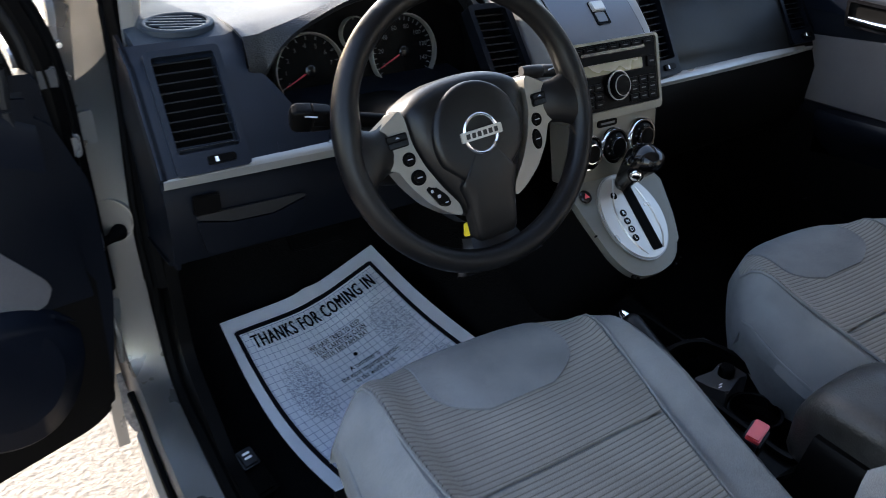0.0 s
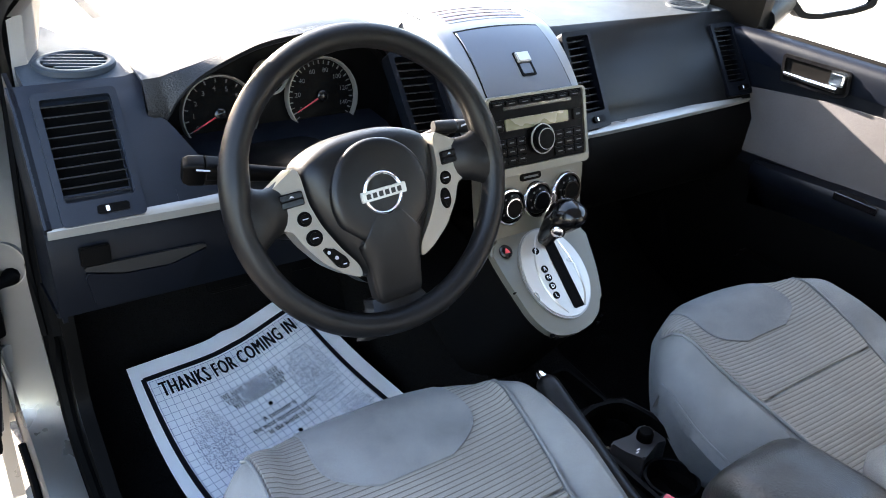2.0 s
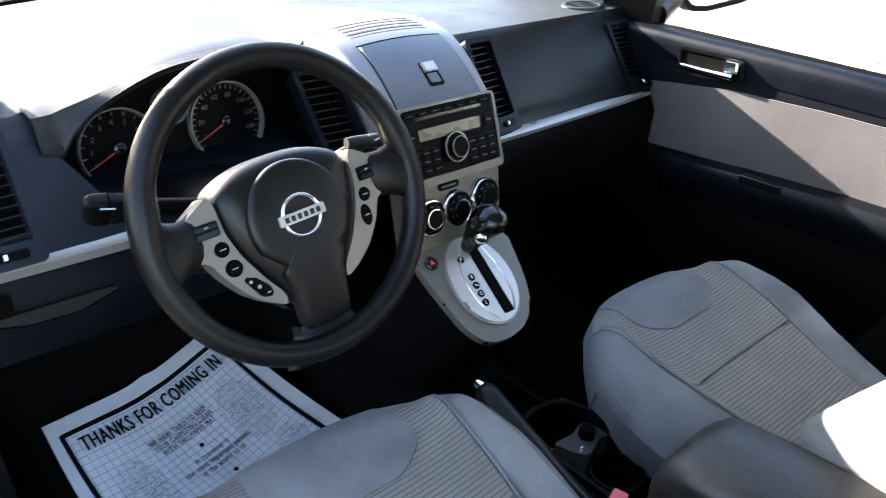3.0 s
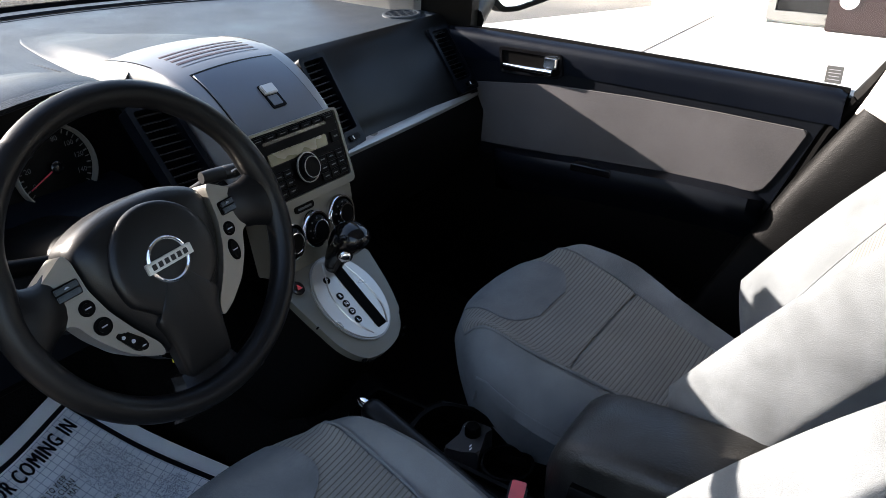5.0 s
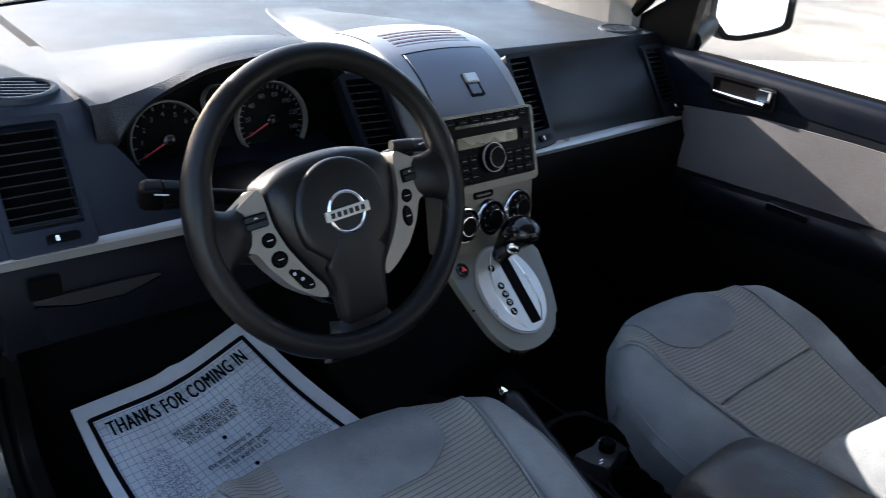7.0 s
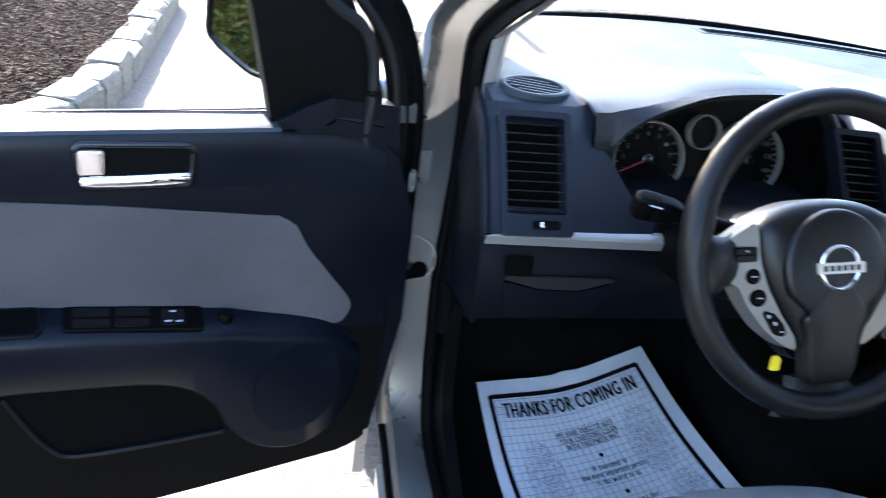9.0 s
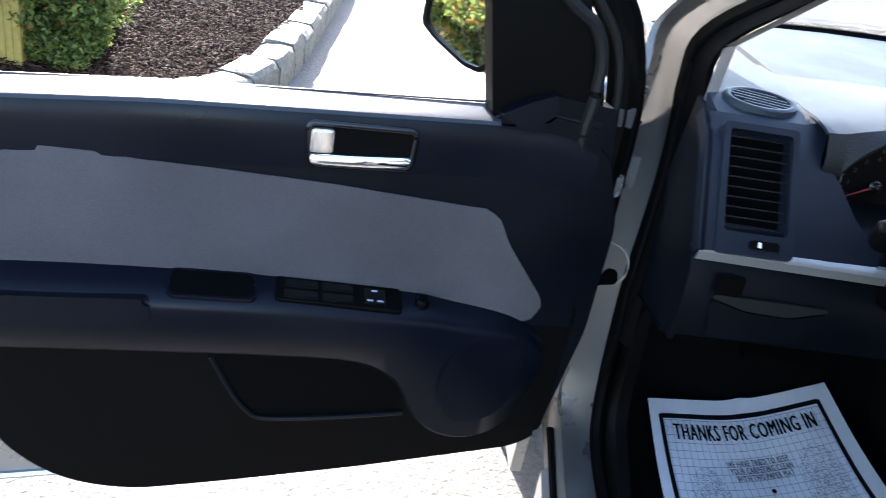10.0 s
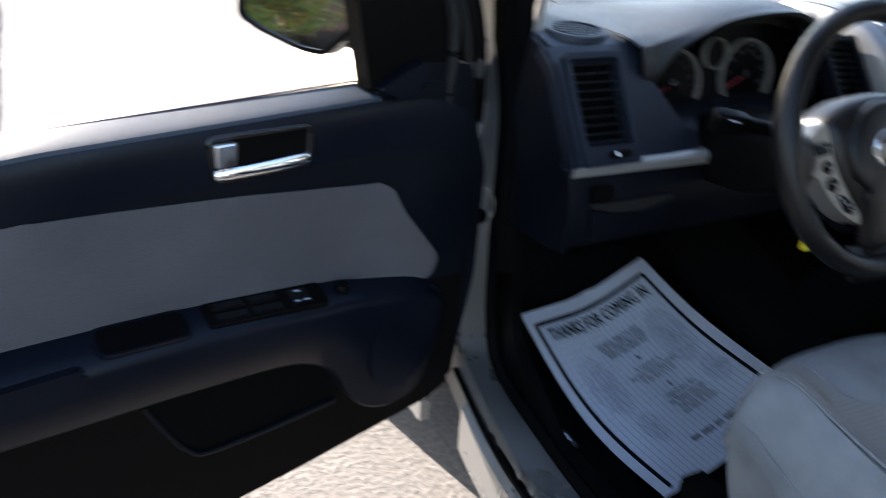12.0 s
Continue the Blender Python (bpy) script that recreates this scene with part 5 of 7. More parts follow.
def patch(fn, a0, a1, b0, b1, na, nb, off, sink, shape=None):
    """A fitted cover panel on a padded surface, its edges tucked in."""
    bm = bmesh.new()
    grid = []
    for j in range(nb + 1):
        row = []
        for i in range(na + 1):
            u, v = tight(i, na), tight(j, nb)
            a, b = a0 + (a1 - a0) * u, b0 + (b1 - b0) * v
            if shape:
                a, b = shape(u, v)
            edge = min(u, 1 - u, v, 1 - v)
            o = off if edge > 0.001 else -sink
            row.append(bm.verts.new(fn(a, b, o)))
        grid.append(row)
    for j in range(nb):
        for i in range(na):
            bm.faces.new((grid[j][i], grid[j][i + 1], grid[j + 1][i + 1], grid[j + 1][i]))
    return bm


def solid(fn, na, nb, floor):
    """The padded body: its top surface and walls down to floor(point)."""
    bm = bmesh.new()
    grid = [[bm.verts.new(fn(-1 + 2 * i / na, j / nb, 0)) for i in range(na + 1)] for j in range(nb + 1)]
    for j in range(nb):
        for i in range(na):
            bm.faces.new((grid[j][i], grid[j][i + 1], grid[j + 1][i + 1], grid[j + 1][i]))
    rim = grid[0] + [r[-1] for r in grid[1:]] + grid[-1][-2::-1] + [r[0] for r in grid[-2:0:-1]]
    prev, walls = rim, []
    for t in (0.06, 0.16, 0.3, 0.5, 0.75, 1.0):
        nxt = [bm.verts.new(floor(v.co, t)) for v in rim]
        walls += nxt
        k = len(rim)
        for i in range(k):
            bm.faces.new((prev[i], prev[(i + 1) % k], nxt[(i + 1) % k], nxt[i]))
        prev = nxt
    bm.faces.new(prev)
    for _ in range(8):
        bmesh.ops.smooth_vert(bm, verts=walls, factor=0.5, use_axis_x=True, use_axis_y=True, use_axis_z=True)
    return bm


def front_seat(name, cx, z0, label):
    seat = thing(name, label, "car seat", "front seats")
    cp = lambda a, b, o=0.0: cushion_point(cx, z0, a, b, o)
    bp = lambda a, b, o=0.0: back_point(cx, z0, a, b, o)

    def down(p, t):
        low = (z0 - 0.02 - (p.z + (z0 - 0.27 - p.z) * t)) / 0.25
        bulge = 0.016 * math.sin(min(t * 1.2, 1) * math.pi) - min(0.045, 0.08 * max(0.0, low - 0.15) ** 1.3)
        way = Vector(((p.x - cx) * 2.0, (p.y + 0.25) * 0.8, 0)).normalized()
        return Vector((p.x, p.y, p.z + (z0 - 0.27 - p.z) * t)) + way * bulge

    part("cushion", solid(cp, 36, 40, down), CLOTH, seat, "grey cloth seat cushion")
    part("front_insert", patch(cp, 0, 0, 0, 0, 28, 24, 0.004, 0.004, lambda u, v: ((-(0.79 - 0.05 * v) + (1.49 - 0.18 * v) * u), 0.03 + 0.46 * v)), RIBS, seat, "ribbed grey cloth insert")
    part("rear_insert", patch(cp, 0, 0, 0, 0, 28, 16, 0.004, 0.004, lambda u, v: ((-(0.74 - 0.10 * v) + (1.31 - 0.15 * v) * u), 0.492 + 0.49 * v)), RIBS, seat, "ribbed grey cloth insert")

    def tongue(u, v):
        w = 0.49 * (1 - max(0, (v - 0.4) / 0.6) ** 3.0 * 0.6) * (1 - 0.10 * (1 - v))
        return (-0.03 + (u - 0.5) * 2 * w, 0.03 + 0.275 * v)

    part("front_panel", patch(cp, 0, 0, 0, 0, 20, 16, 0.0065, 0.002, tongue), CLOTH, seat, "plain grey tongue-shaped panel")
    for sg in (-1, 1):
        bm = bmesh.new()
        pts = [cp(sg * 0.95, b, 0.001) + Vector((sg * 0.004, 0, -0.012)) for b in np.linspace(0.06, 0.98, 16)]
        tube(bm, pts, 0.0028, 6)
        part("piping", bm, CLOTH, seat)
        bm = bmesh.new()
        tube(bm, [cp(0.71 - 0.13 * min(b / 0.49, 1) - 0.05 * max(0, b - 0.49) / 0.5 if sg > 0 else -0.80 + 0.05 * min(b / 0.49, 1) + 0.10 * max(0, b - 0.49) / 0.5, b, 0.003) for b in np.linspace(0.03, 0.98, 20)], 0.0022, 6)
        part("seam", bm, CLOTH, seat)
    lean = radians(33 if cx > 0 else 37)
    rear = Vector((0, -math.cos(lean), -math.sin(lean)))

    def behind(p, t):
        return p + rear * (0.115 * t) + Vector(((cx - p.x) * 0.12 * t, 0, 0))

    part("backrest", solid(bp, 28, 30, behind), CLOTH, seat, "grey cloth backrest")
    part("back_insert", patch(bp, -0.40, 0.40, 0.52, 0.88, 20, 24, 0.004, 0.004), RIBS_BACK, seat, "ribbed grey cloth back insert")
    for sg in (-1, 1):
        bm = bmesh.new()
        tube(bm, [bp(sg * 0.50, b, 0.001) for b in np.linspace(0.10, 0.95, 20)], 0.0022, 6)
        part("back_seam", bm, CLOTH, seat)
        bm = bmesh.new()
        prism(bm, fillet([(-0.16, -0.30), (-0.14, -0.20), (-0.48, -0.15), (-0.56, -0.16), (-0.56, -0.30)], 0.03), 0, 0.02, plane_at((cx + sg * 0.235 - 0.01, 0, z0), (0, 1, 0), (0, 0, 1)), 0.006)
        part("side_shield", bm, BLACK, seat, "black plastic side shield")
    bm = bmesh.new()
    top = bp(0, 1.0) + Vector((0, -0.05, 0.03))
    rows = []
    for h, s in ((0.0, 0.7), (0.03, 0.95), (0.10, 1.0), (0.15, 0.85), (0.17, 0.5)):
        rows.append([top + Vector((u * s, v * s - h * 0.3, h)) for u, v in ellipse(0, 0, 0.125, 0.05, 20)])
    loft(bm, rows)
    part("headrest", bm, CLOTH, seat, "grey cloth headrest")
    for sg in (-1, 1):
        bm = bmesh.new()
        tube(bm, [top + Vector((sg * 0.05, 0.005, -0.06)), top + Vector((sg * 0.05, 0, 0.02))], 0.006, 8)
        part("headrest_post", bm, CHROME, seat)
    for sg in (-1, 1):
        bm = bmesh.new()
        prism(bm, rect(cx + sg * 0.17 - 0.02, -0.48, cx + sg * 0.17 + 0.02, 0.02), 0.255, z0 - 0.25)
        part("seat_rail", bm, BLACK, seat)
    return seat


front_seat("driver_seat", -0.410, 0.672, "grey cloth driver seat with ribbed insert and plain bolsters")
front_seat("passenger_seat", 0.275, 0.642, "grey cloth passenger seat with ribbed insert and plain bolsters")

# ---- centre console ----
console = thing("centre_console", "black plastic centre console with cup holders", "console")
bm = bmesh.new()
prof = [(0.0, 0.44), (-0.03, 0.47), (-0.06, 0.492), (-0.12, 0.497), (-0.33, 0.497), (-0.36, 0.53), (-0.37, 0.60), (-0.75, 0.60)]
prof = prof[:3] + [(-0.064, 0.493)] + [(-0.068, 0.493)] + [(-0.12, 0.497), (-0.332, 0.497), (-0.336, 0.497)] + prof[5:]
rows = []
for k, (y, z) in enumerate(prof):
    zc = 0.425 if 4 <= k <= 6 else z
    rows.append([Vector((-0.125, y, 0.30)), Vector((-0.125, y, z - 0.012)), Vector((-0.118, y, z)), Vector((-0.070, y, z)), Vector((-0.067, y, zc)), Vector((0.053, y, zc)), Vector((0.056, y, z)), Vector((0.066, y, z)), Vector((0.072, y, z - 0.01)), Vector((0.078, y, 0.30))])
loft(bm, rows)
part("console_body", bm, BLACK, console)
bm = bmesh.new()
out = fillet([(-0.078, -0.34), (0.064, -0.34), (0.06, -0.12), (0.045, -0.065), (-0.02, -0.055), (-0.07, -0.075)], 0.03, 5)
inn = fillet([(-0.070, -0.332), (0.056, -0.332), (0.052, -0.12), (0.039, -0.073), (-0.018, -0.063), (-0.063, -0.08)], 0.028, 5)
ring(bm, out, inn, 0.49, 0.506)
part("tray_rim", bm, BLACK, console, "raised tray rim")
bm = bmesh.new()
ring(bm, rect(-0.040, -0.046, 0.050, 0.068, 0.012), rect(-0.034, -0.040, 0.044, 0.062, 0.010), 0.43, 0.478)
part("front_pocket", bm, BLACK, console, "open pocket ahead of the tray")
bm = bmesh.new()
tube(bm, [(0.067, -0.33, 0.5005), (0.065, -0.12, 0.5005), (0.052, -0.066, 0.4985)], 0.0022, 6)
part("side_rail", bm, GREY, console, "thin raised rail")
for cu, cv, r in ((0.006, -0.098, 0.036), (0.012, -0.214, 0.038)):
    bm = bmesh.new()
    ring(bm, ellipse(cu, cv, r + 0.005, r + 0.005), ellipse(cu, cv, r, r), 0.424, 0.470)
    part("cup_holder", bm, GLOSS, console, "round black cup holder")
bm = bmesh.new()
prism(bm, fillet([(-0.030, -0.122), (-0.024, -0.150), (-0.010, -0.176), (0.014, -0.168), (0.036, -0.160), (0.054, -0.165), (0.053, -0.122), (0.036, -0.118), (0.012, -0.126)], 0.005), 0.424, 0.486, None, 0.003)
sw = part("switch_plate", bm, SWITCH, console, "grey switch plate")
bm = bmesh.new()
revolve(bm, [(0.0135, 0.485), (0.0130, 0.499), (0.0105, 0.502), (0.001, 0.502)], Matrix.Translation((0.024, -0.143, 0)), 20)
part("rotary_switch", bm, BLACK, sw)
for u, v in ((-0.010, -0.160), (-0.004, -0.156), (0.046, -0.138), (0.034, -0.124)):
    bm = bmesh.new()
    prism(bm, rect(u - 0.0035, v - 0.001, u + 0.0035, v + 0.001), 0.4861, 0.4866)
    part("switch_mark", bm, WHITE, sw, smooth=0)
armrest = thing("armrest", "black vinyl centre armrest box, worn and sunlit", "armrest")
bm = bmesh.new()
rows = []
for y, z, hw, h in ((-0.322, 0.585, 0.052, 0.040), (-0.326, 0.612, 0.066, 0.075), (-0.336, 0.634, 0.074, 0.100), (-0.352, 0.648, 0.079, 0.115), (-0.38, 0.655, 0.081, 0.120), (-0.44, 0.659, 0.082, 0.122), (-0.55, 0.660, 0.082, 0.122), (-0.66, 0.655, 0.080, 0.118), (-0.70, 0.64, 0.066, 0.10)):
    cx = -0.028
    rows.append([Vector((cx + u, y, z + v)) for u, v in fillet([(-hw, -h), (hw, -h), (hw, -0.016), (hw * 0.80, -0.002), (hw * 0.3, 0.002), (-hw * 0.3, 0.002), (-hw * 0.80, -0.002), (-hw, -0.016)], 0.012)])
loft(bm, rows)
part("lid", bm, VINYL, armrest, "black vinyl lid")
bm = bmesh.new()
prism(bm, rect(-0.095, -0.69, 0.046, -0.345, 0.02), 0.497, 0.560, None, 0.004)
part("bin", bm, BLACK, armrest, "black storage bin")
brake = thing("handbrake", "black handbrake lever with chrome button", "handbrake")
bm = bmesh.new()
tube(bm, smoothline([(-0.114, -0.31, 0.485), (-0.112, -0.22, 0.506), (-0.106, -0.13, 0.533), (-0.101, -0.055, 0.560), (-0.0985, -0.027, 0.570)], 3), [0.016, 0.017, 0.018, 0.019, 0.020, 0.021, 0.0215, 0.021, 0.020, 0.0195, 0.019, 0.0175, 0.013], 18)
part("lever", bm, WHEEL_PAD, brake)
bm = bmesh.new()
tube(bm, [(-0.0985, -0.030, 0.569), (-0.098, -0.018, 0.574), (-0.098, -0.012, 0.5765)], [0.0085, 0.0085, 0.005], 12)
part("button", bm, CHROME, brake, "chrome release button")
buckle = thing("seat_belt_buckle", "grey seat belt buckle with red button", "seat belt buckle")
bm = bmesh.new()
bk = plane_at((-0.121, -0.292, 0.500), (0.9, 0.3, 0), (0, -0.12, 1))
prism(bm, rect(-0.025, -0.07, 0.025, 0.05, 0.005), -0.013, 0.013, bk, 0.004)
part("housing", bm, DASH, buckle)
bm = bmesh.new()
bk2 = bk @ Matrix.Translation((0, 0.05, 0)) @ pose(0, 0, 0, -90)
prism(bm, rect(-0.022, -0.010, 0.022, 0.010, 0.003), -0.001, 0.006, bk2, 0.002)
part("release_button", bm, RED, buckle, "red push button")

# ---- paper mat ----
paper = thing("paper_floor_mat", "printed white paper floor mat lying creased in the footwell", "paper mat")
TL, TR, BL, BR = (Vector(p) for p in ((-0.599, 0.481, 0.438), (-0.246, 0.551, 0.467), (-0.512, 0.10, 0.292), (-0.14, 0.165, 0.35)))
PW, PH = 0.372, 0.40


def paper_at(u, v, lift=0.0):
    """u to the right and v down the sheet, both from 0 to 1."""
    p = (TL * (1 - u) + TR * u) * (1 - v) + (BL * (1 - u) + BR * u) * v
    sag = 0.024 * 4 * u * (1 - u) * (1 - 0.35 * abs(v - 0.4)) + 0.016 * math.sin(math.pi * min(max(v, 0), 1))
    wave = 0.004 * math.sin(9 * u + 3 * v) * math.sin(5 * v + 1) + 0.006 * math.exp(-((u - 0.52) / 0.05) ** 2 - (v / 0.06) ** 2)
    n = Vector((-0.1, -0.3, 0.94))
    return p + Vector((-0.036 * math.sin(math.pi * min(max(v, 0), 1) * 0.75) * (1 - u) ** 2, 0, -sag)) + n * (wave + lift)


bm = bmesh.new()
nu, nv = 40, 46
g0 = [[bm.verts.new(paper_at(i / nu, j / nv * 1.02)) for i in range(nu + 1)] for j in range(nv + 1)]
for j in range(nv):
    for i in range(nu):
        bm.faces.new((g0[j][i], g0[j][i + 1], g0[j + 1][i + 1], g0[j + 1][i]))
bmesh.ops.solidify(bm, geom=bm.faces[:], thickness=0.0006)
part("sheet", bm, PAPER, paper, "creased white paper")


def band(name, lines, mat, w, lift):
    """Printed lines on the paper: each a pair of ends in sheet coordinates."""
    bm = bmesh.new()
    for (u0, v0), (u1, v1) in lines:
        n = max(2, int(max(abs(u1 - u0), abs(v1 - v0)) * 40))
        d = Vector((u1 - u0, v1 - v0)).normalized()
        s = Vector((-d.y * w / PW, d.x * w / PH))
        prev = None
        for k in range(n + 1):
            t = k / n
            u, v = u0 + (u1 - u0) * t, v0 + (v1 - v0) * t
            a, b = bm.verts.new(paper_at(u - s.x, v - s.y, lift)), bm.verts.new(paper_at(u + s.x, v + s.y, lift))
            if prev:
                bm.faces.new((*prev, b, a))
            prev = (a, b)
    return part(name, bm, mat, paper)


band("print_grid", [((0.075 + 0.825 * k / 25, 0.095), (0.080 + 0.83 * k / 25, 1.0)) for k in range(26)] + [((0.068, 0.095 + 0.905 * k / 28), (0.908, 0.095 + 0.905 * k / 28)) for k in range(29)], INK_PALE, 0.00042, 0.0011)["kind"] = "stuff"
band("border", [((0.055, 0.078), (0.915, 0.074)), ((0.055, 0.072), (0.066, 1.0)), ((0.915, 0.068), (0.925, 1.0))], INK, 0.0042, 0.0015)


def mat_text(text, u, v, size, width, bold=()):
    """A printed line centred at u, squeezed to a width; bold holds the side steps of its extra strokes."""
    for n, step in enumerate((0.0, *bold)):
        ob = writing(text, size, INK, paper, "print", lambda x, y: Vector((x, y, 0)), "CENTER", 1.0, spacing=1.12)
        xs = [p.co.x for p in ob.data.vertices]
        k, mid = width / (max(xs) - min(xs)), (max(xs) + min(xs)) / 2
        for p in ob.data.vertices:
            p.co = paper_at(u + ((p.co.x - mid) * k + step) / PW, v - p.co.y / PH, 0.0019 + 0.00012 * n)


mat_text("THANKS FOR COMING IN", 0.483, 0.178, 0.0385, 0.276, bold=(0.0011, -0.0011))
for k, (line, w) in enumerate((("WE HAVE TRIED TO KEEP", 0.113), ("YOUR CARPETING CLEAN", 0.113), ("WITH THIS PAPER MAT", 0.103))):
    mat_text(line, 0.494 + 0.006 * k, 0.290 + 0.0315 * k, 0.0145, w, bold=(0.0003,))
for k, (line, w) in enumerate((("A customer is", 0.064), ("the most important person", 0.123), ("in the world to us.", 0.085))):
    mat_text(line, 0.527 + 0.006 * k, 0.468 + 0.034 * k, 0.0150, w, bold=(0.0003,))
mat_text("suggestions for", 0.560, 0.647, 0.0150, 0.080, bold=(0.0003,))
for k, words in enumerate(((0.014, 0.030, 0.020, 0.016), (0.024, 0.012, 0.034), (0.018, 0.022, 0.010, 0.024))):
    u0 = 0.566 + 0.006 * k - (sum(words) + 0.004 * (len(words) - 1)) / 2 / PW
    for wide in words:
        band("print", [((u0, 0.676 + 0.033 * k), (u0 + wide / PW, 0.676 + 0.033 * k))], INK, 0.0022, 0.0019)
        u0 += (wide + 0.004) / PW
u0 = 0.36
for wide in (0.022, 0.030, 0.018, 0.034, 0.026):
    band("print", [((u0, 0.87), (u0 + wide / PW, 0.87))], INK, 0.0036, 0.0019)
    u0 += (wide + 0.006) / PW
for u, v in ((0.515, 0.404), (0.540, 0.588)):
    bm = bmesh.new()
    bm.faces.new([bm.verts.new(paper_at(u + 0.0042 * math.cos(a) / PW, v + 0.0042 * math.sin(a) / PH, 0.0019)) for a in np.linspace(0, 2 * math.pi, 14, endpoint=False)])
    part("printed_dot", bm, INK, paper)
rng = random.Random(3)
bm = bmesh.new()
for cu, cv, ru, rv in ((0.222, 0.46, 0.095, 0.175), (0.775, 0.40, 0.105, 0.165), (0.265, 0.735, 0.072, 0.085), (0.815, 0.655, 0.075, 0.080)):
    for k in range(int(105000 * ru * rv)):
        a, r = rng.uniform(0, 2 * math.pi), rng.random() ** 0.62
        u, v, d = cu + ru * r * math.cos(a), cv + rv * r * math.sin(a), rng.uniform(0.0003, 0.0008)
        bm.faces.new([bm.verts.new(paper_at(u + x * d / PW, v + y * d / PH, 0.0014)) for x, y in ((-1, -1), (1, -1), (1, 1), (-1, 1))])
prints = part("footprint_speckle", bm, FOOT_INK, paper, "speckled grey footprint pattern", smooth=0)
prints["kind"] = "stuff"

# ---- driver door, swung open ----
H, DD, DN = Vector((-0.80, 0.38, 0)), Vector((-0.985, -0.171, 0)), Vector((0.171, -0.985, 0))
dm = Matrix((DD, Vector((0, 0, 1)), DN)).transposed().to_4x4()
dm.translation = H
door = thing("driver_door", "open driver door with black inner panel and grey cloth insert", "car door", "front doors")


def dpart(name, pts, w0, w1, mat, label="", bev=0.006, seg=3, par=None, m=None):
    bm = bmesh.new()
    prism(bm, pts, w0, w1, m or dm, bev, seg)
    return part(name, bm, mat, par or door, label)


shell = dpart("door_shell", fillet([(0.0, 0.43), (0.05, 0.408), (0.297, 0.374), (0.638, 0.342), (0.80, 0.330), (0.915, 0.325), (0.928, 0.36), (0.920, 0.60), (0.985, 0.86), (0.0, 0.88), (-0.03, 0.7)], 0.02), -0.11, -0.02, PAINT, "silver door shell", 0.008)
dpart("lower_panel", fillet([(0.01, 0.42), (0.05, 0.395), (0.297, 0.3577), (0.50, 0.334), (0.638, 0.3215), (0.727, 0.3465), (0.789, 0.402), (0.832, 0.485), (0.867, 0.575), (0.893, 0.70), (0.0, 0.70)], 0.05, 6), -0.02, 0.004, DOOR_LOW, "black grained lower door panel", 0.006)
dpart("upper_panel", fillet([(0.0, 0.62), (0.900, 0.655), (0.975, 0.80), (0.975, 0.887), (0.6, 0.914), (0.3, 0.922), (0.19, 0.928), (0.15, 0.934), (0.12, 0.950), (0.03, 0.945)], 0.012, 3), -0.02, 0.006, DASH, "dark grey upper door panel", 0.008, 4)
dpart("cloth_insert", fillet([(0.962, 0.829), (0.765, 0.8475), (0.72, 0.852), (0.6234, 0.8502), (0.5284, 0.845), (0.385, 0.835), (0.198, 0.816), (0.160, 0.8135), (0.134, 0.764), (0.066, 0.677), (0.062, 0.65), (0.088, 0.635), (0.187, 0.660), (0.316, 0.683), (0.475, 0.700), (0.62, 0.703), (0.8316, 0.692), (0.8905, 0.684), (0.919, 0.740)], 0.016, 5), 0.0, 0.0085, CLOTH_TRIM, "grey cloth door insert, frayed at the top edge", 0.003, 2)
dpart("insert_flap", fillet([(0.790, 0.844), (0.758, 0.8495), (0.728, 0.850), (0.724, 0.8580), (0.700, 0.8572), (0.663, 0.8555), (0.655, 0.8495), (0.628, 0.8515), (0.600, 0.848), (0.70, 0.835)], 0.002), 0.005, 0.0088, CLOTH_TRIM, "frayed fold of the cloth", 0.0, 1, door)
# sill ledge
bm = bmesh.new()
# ledge wears the sunlit dash colour, so its brightness is in the base
rows = [[dm @ Vector((s, z + dz, n)) for n, dz in ((0.002, -0.012), (0.0050, -0.0035), (0.003, 0.0008), (-0.006, 0.004), (-0.043, 0.009), (-0.045, -0.012))] for s, z in ((0.985, 0.899), (0.6, 0.924), (0.3, 0.932), (0.18, 0.935))]
loft(bm, rows)
part("sill_ledge", bm, DASH_SUNLIT, door, "grained window ledge")
bm = bmesh.new()
sheet(bm, [[dm @ Vector((s, z + dz, n)) for n, dz in ((0.0046, -0.0036), (0.0074, -0.010), (0.0092, -0.020), (0.0096, -0.032), (0.0090, -0.05), (0.0072, -0.075))] for s, z in ((0.985, 0.899), (0.6, 0.924), (0.3, 0.932), (0.18, 0.935), (0.11, 0.934), (0.07, 0.926), (0.035, 0.908))], 0.004, -DN)
part("panel_roll", bm, DOOR_SKYLIT, door, "rounded top of the panel")
bm = bmesh.new()
tube(bm, [dm @ Vector((s, z + 0.008, -0.0445)) for s, z in ((0.985, 0.902), (0.6, 0.924), (0.19, 0.938))], 0.0014, 6)
part("glass_run", bm, RUN, door, "thin brown glass seal")
# armrest
bm = bmesh.new()
prof = [(0.905, 0.680, 0.61, 0.030), (0.885, 0.690, 0.600, 0.048), (0.83, 0.702, 0.598, 0.058), (0.74, 0.706, 0.598, 0.060), (0.60, 0.704, 0.595, 0.060), (0.45, 0.698, 0.590, 0.058), (0.33, 0.688, 0.579, 0.055), (0.27, 0.682, 0.545, 0.053), (0.24, 0.679, 0.49, 0.050), (0.20, 0.670, 0.447, 0.046), (0.15, 0.660, 0.428, 0.040), (0.105, 0.648, 0.432, 0.032), (0.07, 0.63, 0.455, 0.02), (0.04, 0.60, 0.50, 0.008)]
tops, lows = smoothline([(s, zt, n) for s, zt, zb, n in prof], 4), smoothline([(s, zb, 0) for s, zt, zb, n in prof], 4)
rows = []
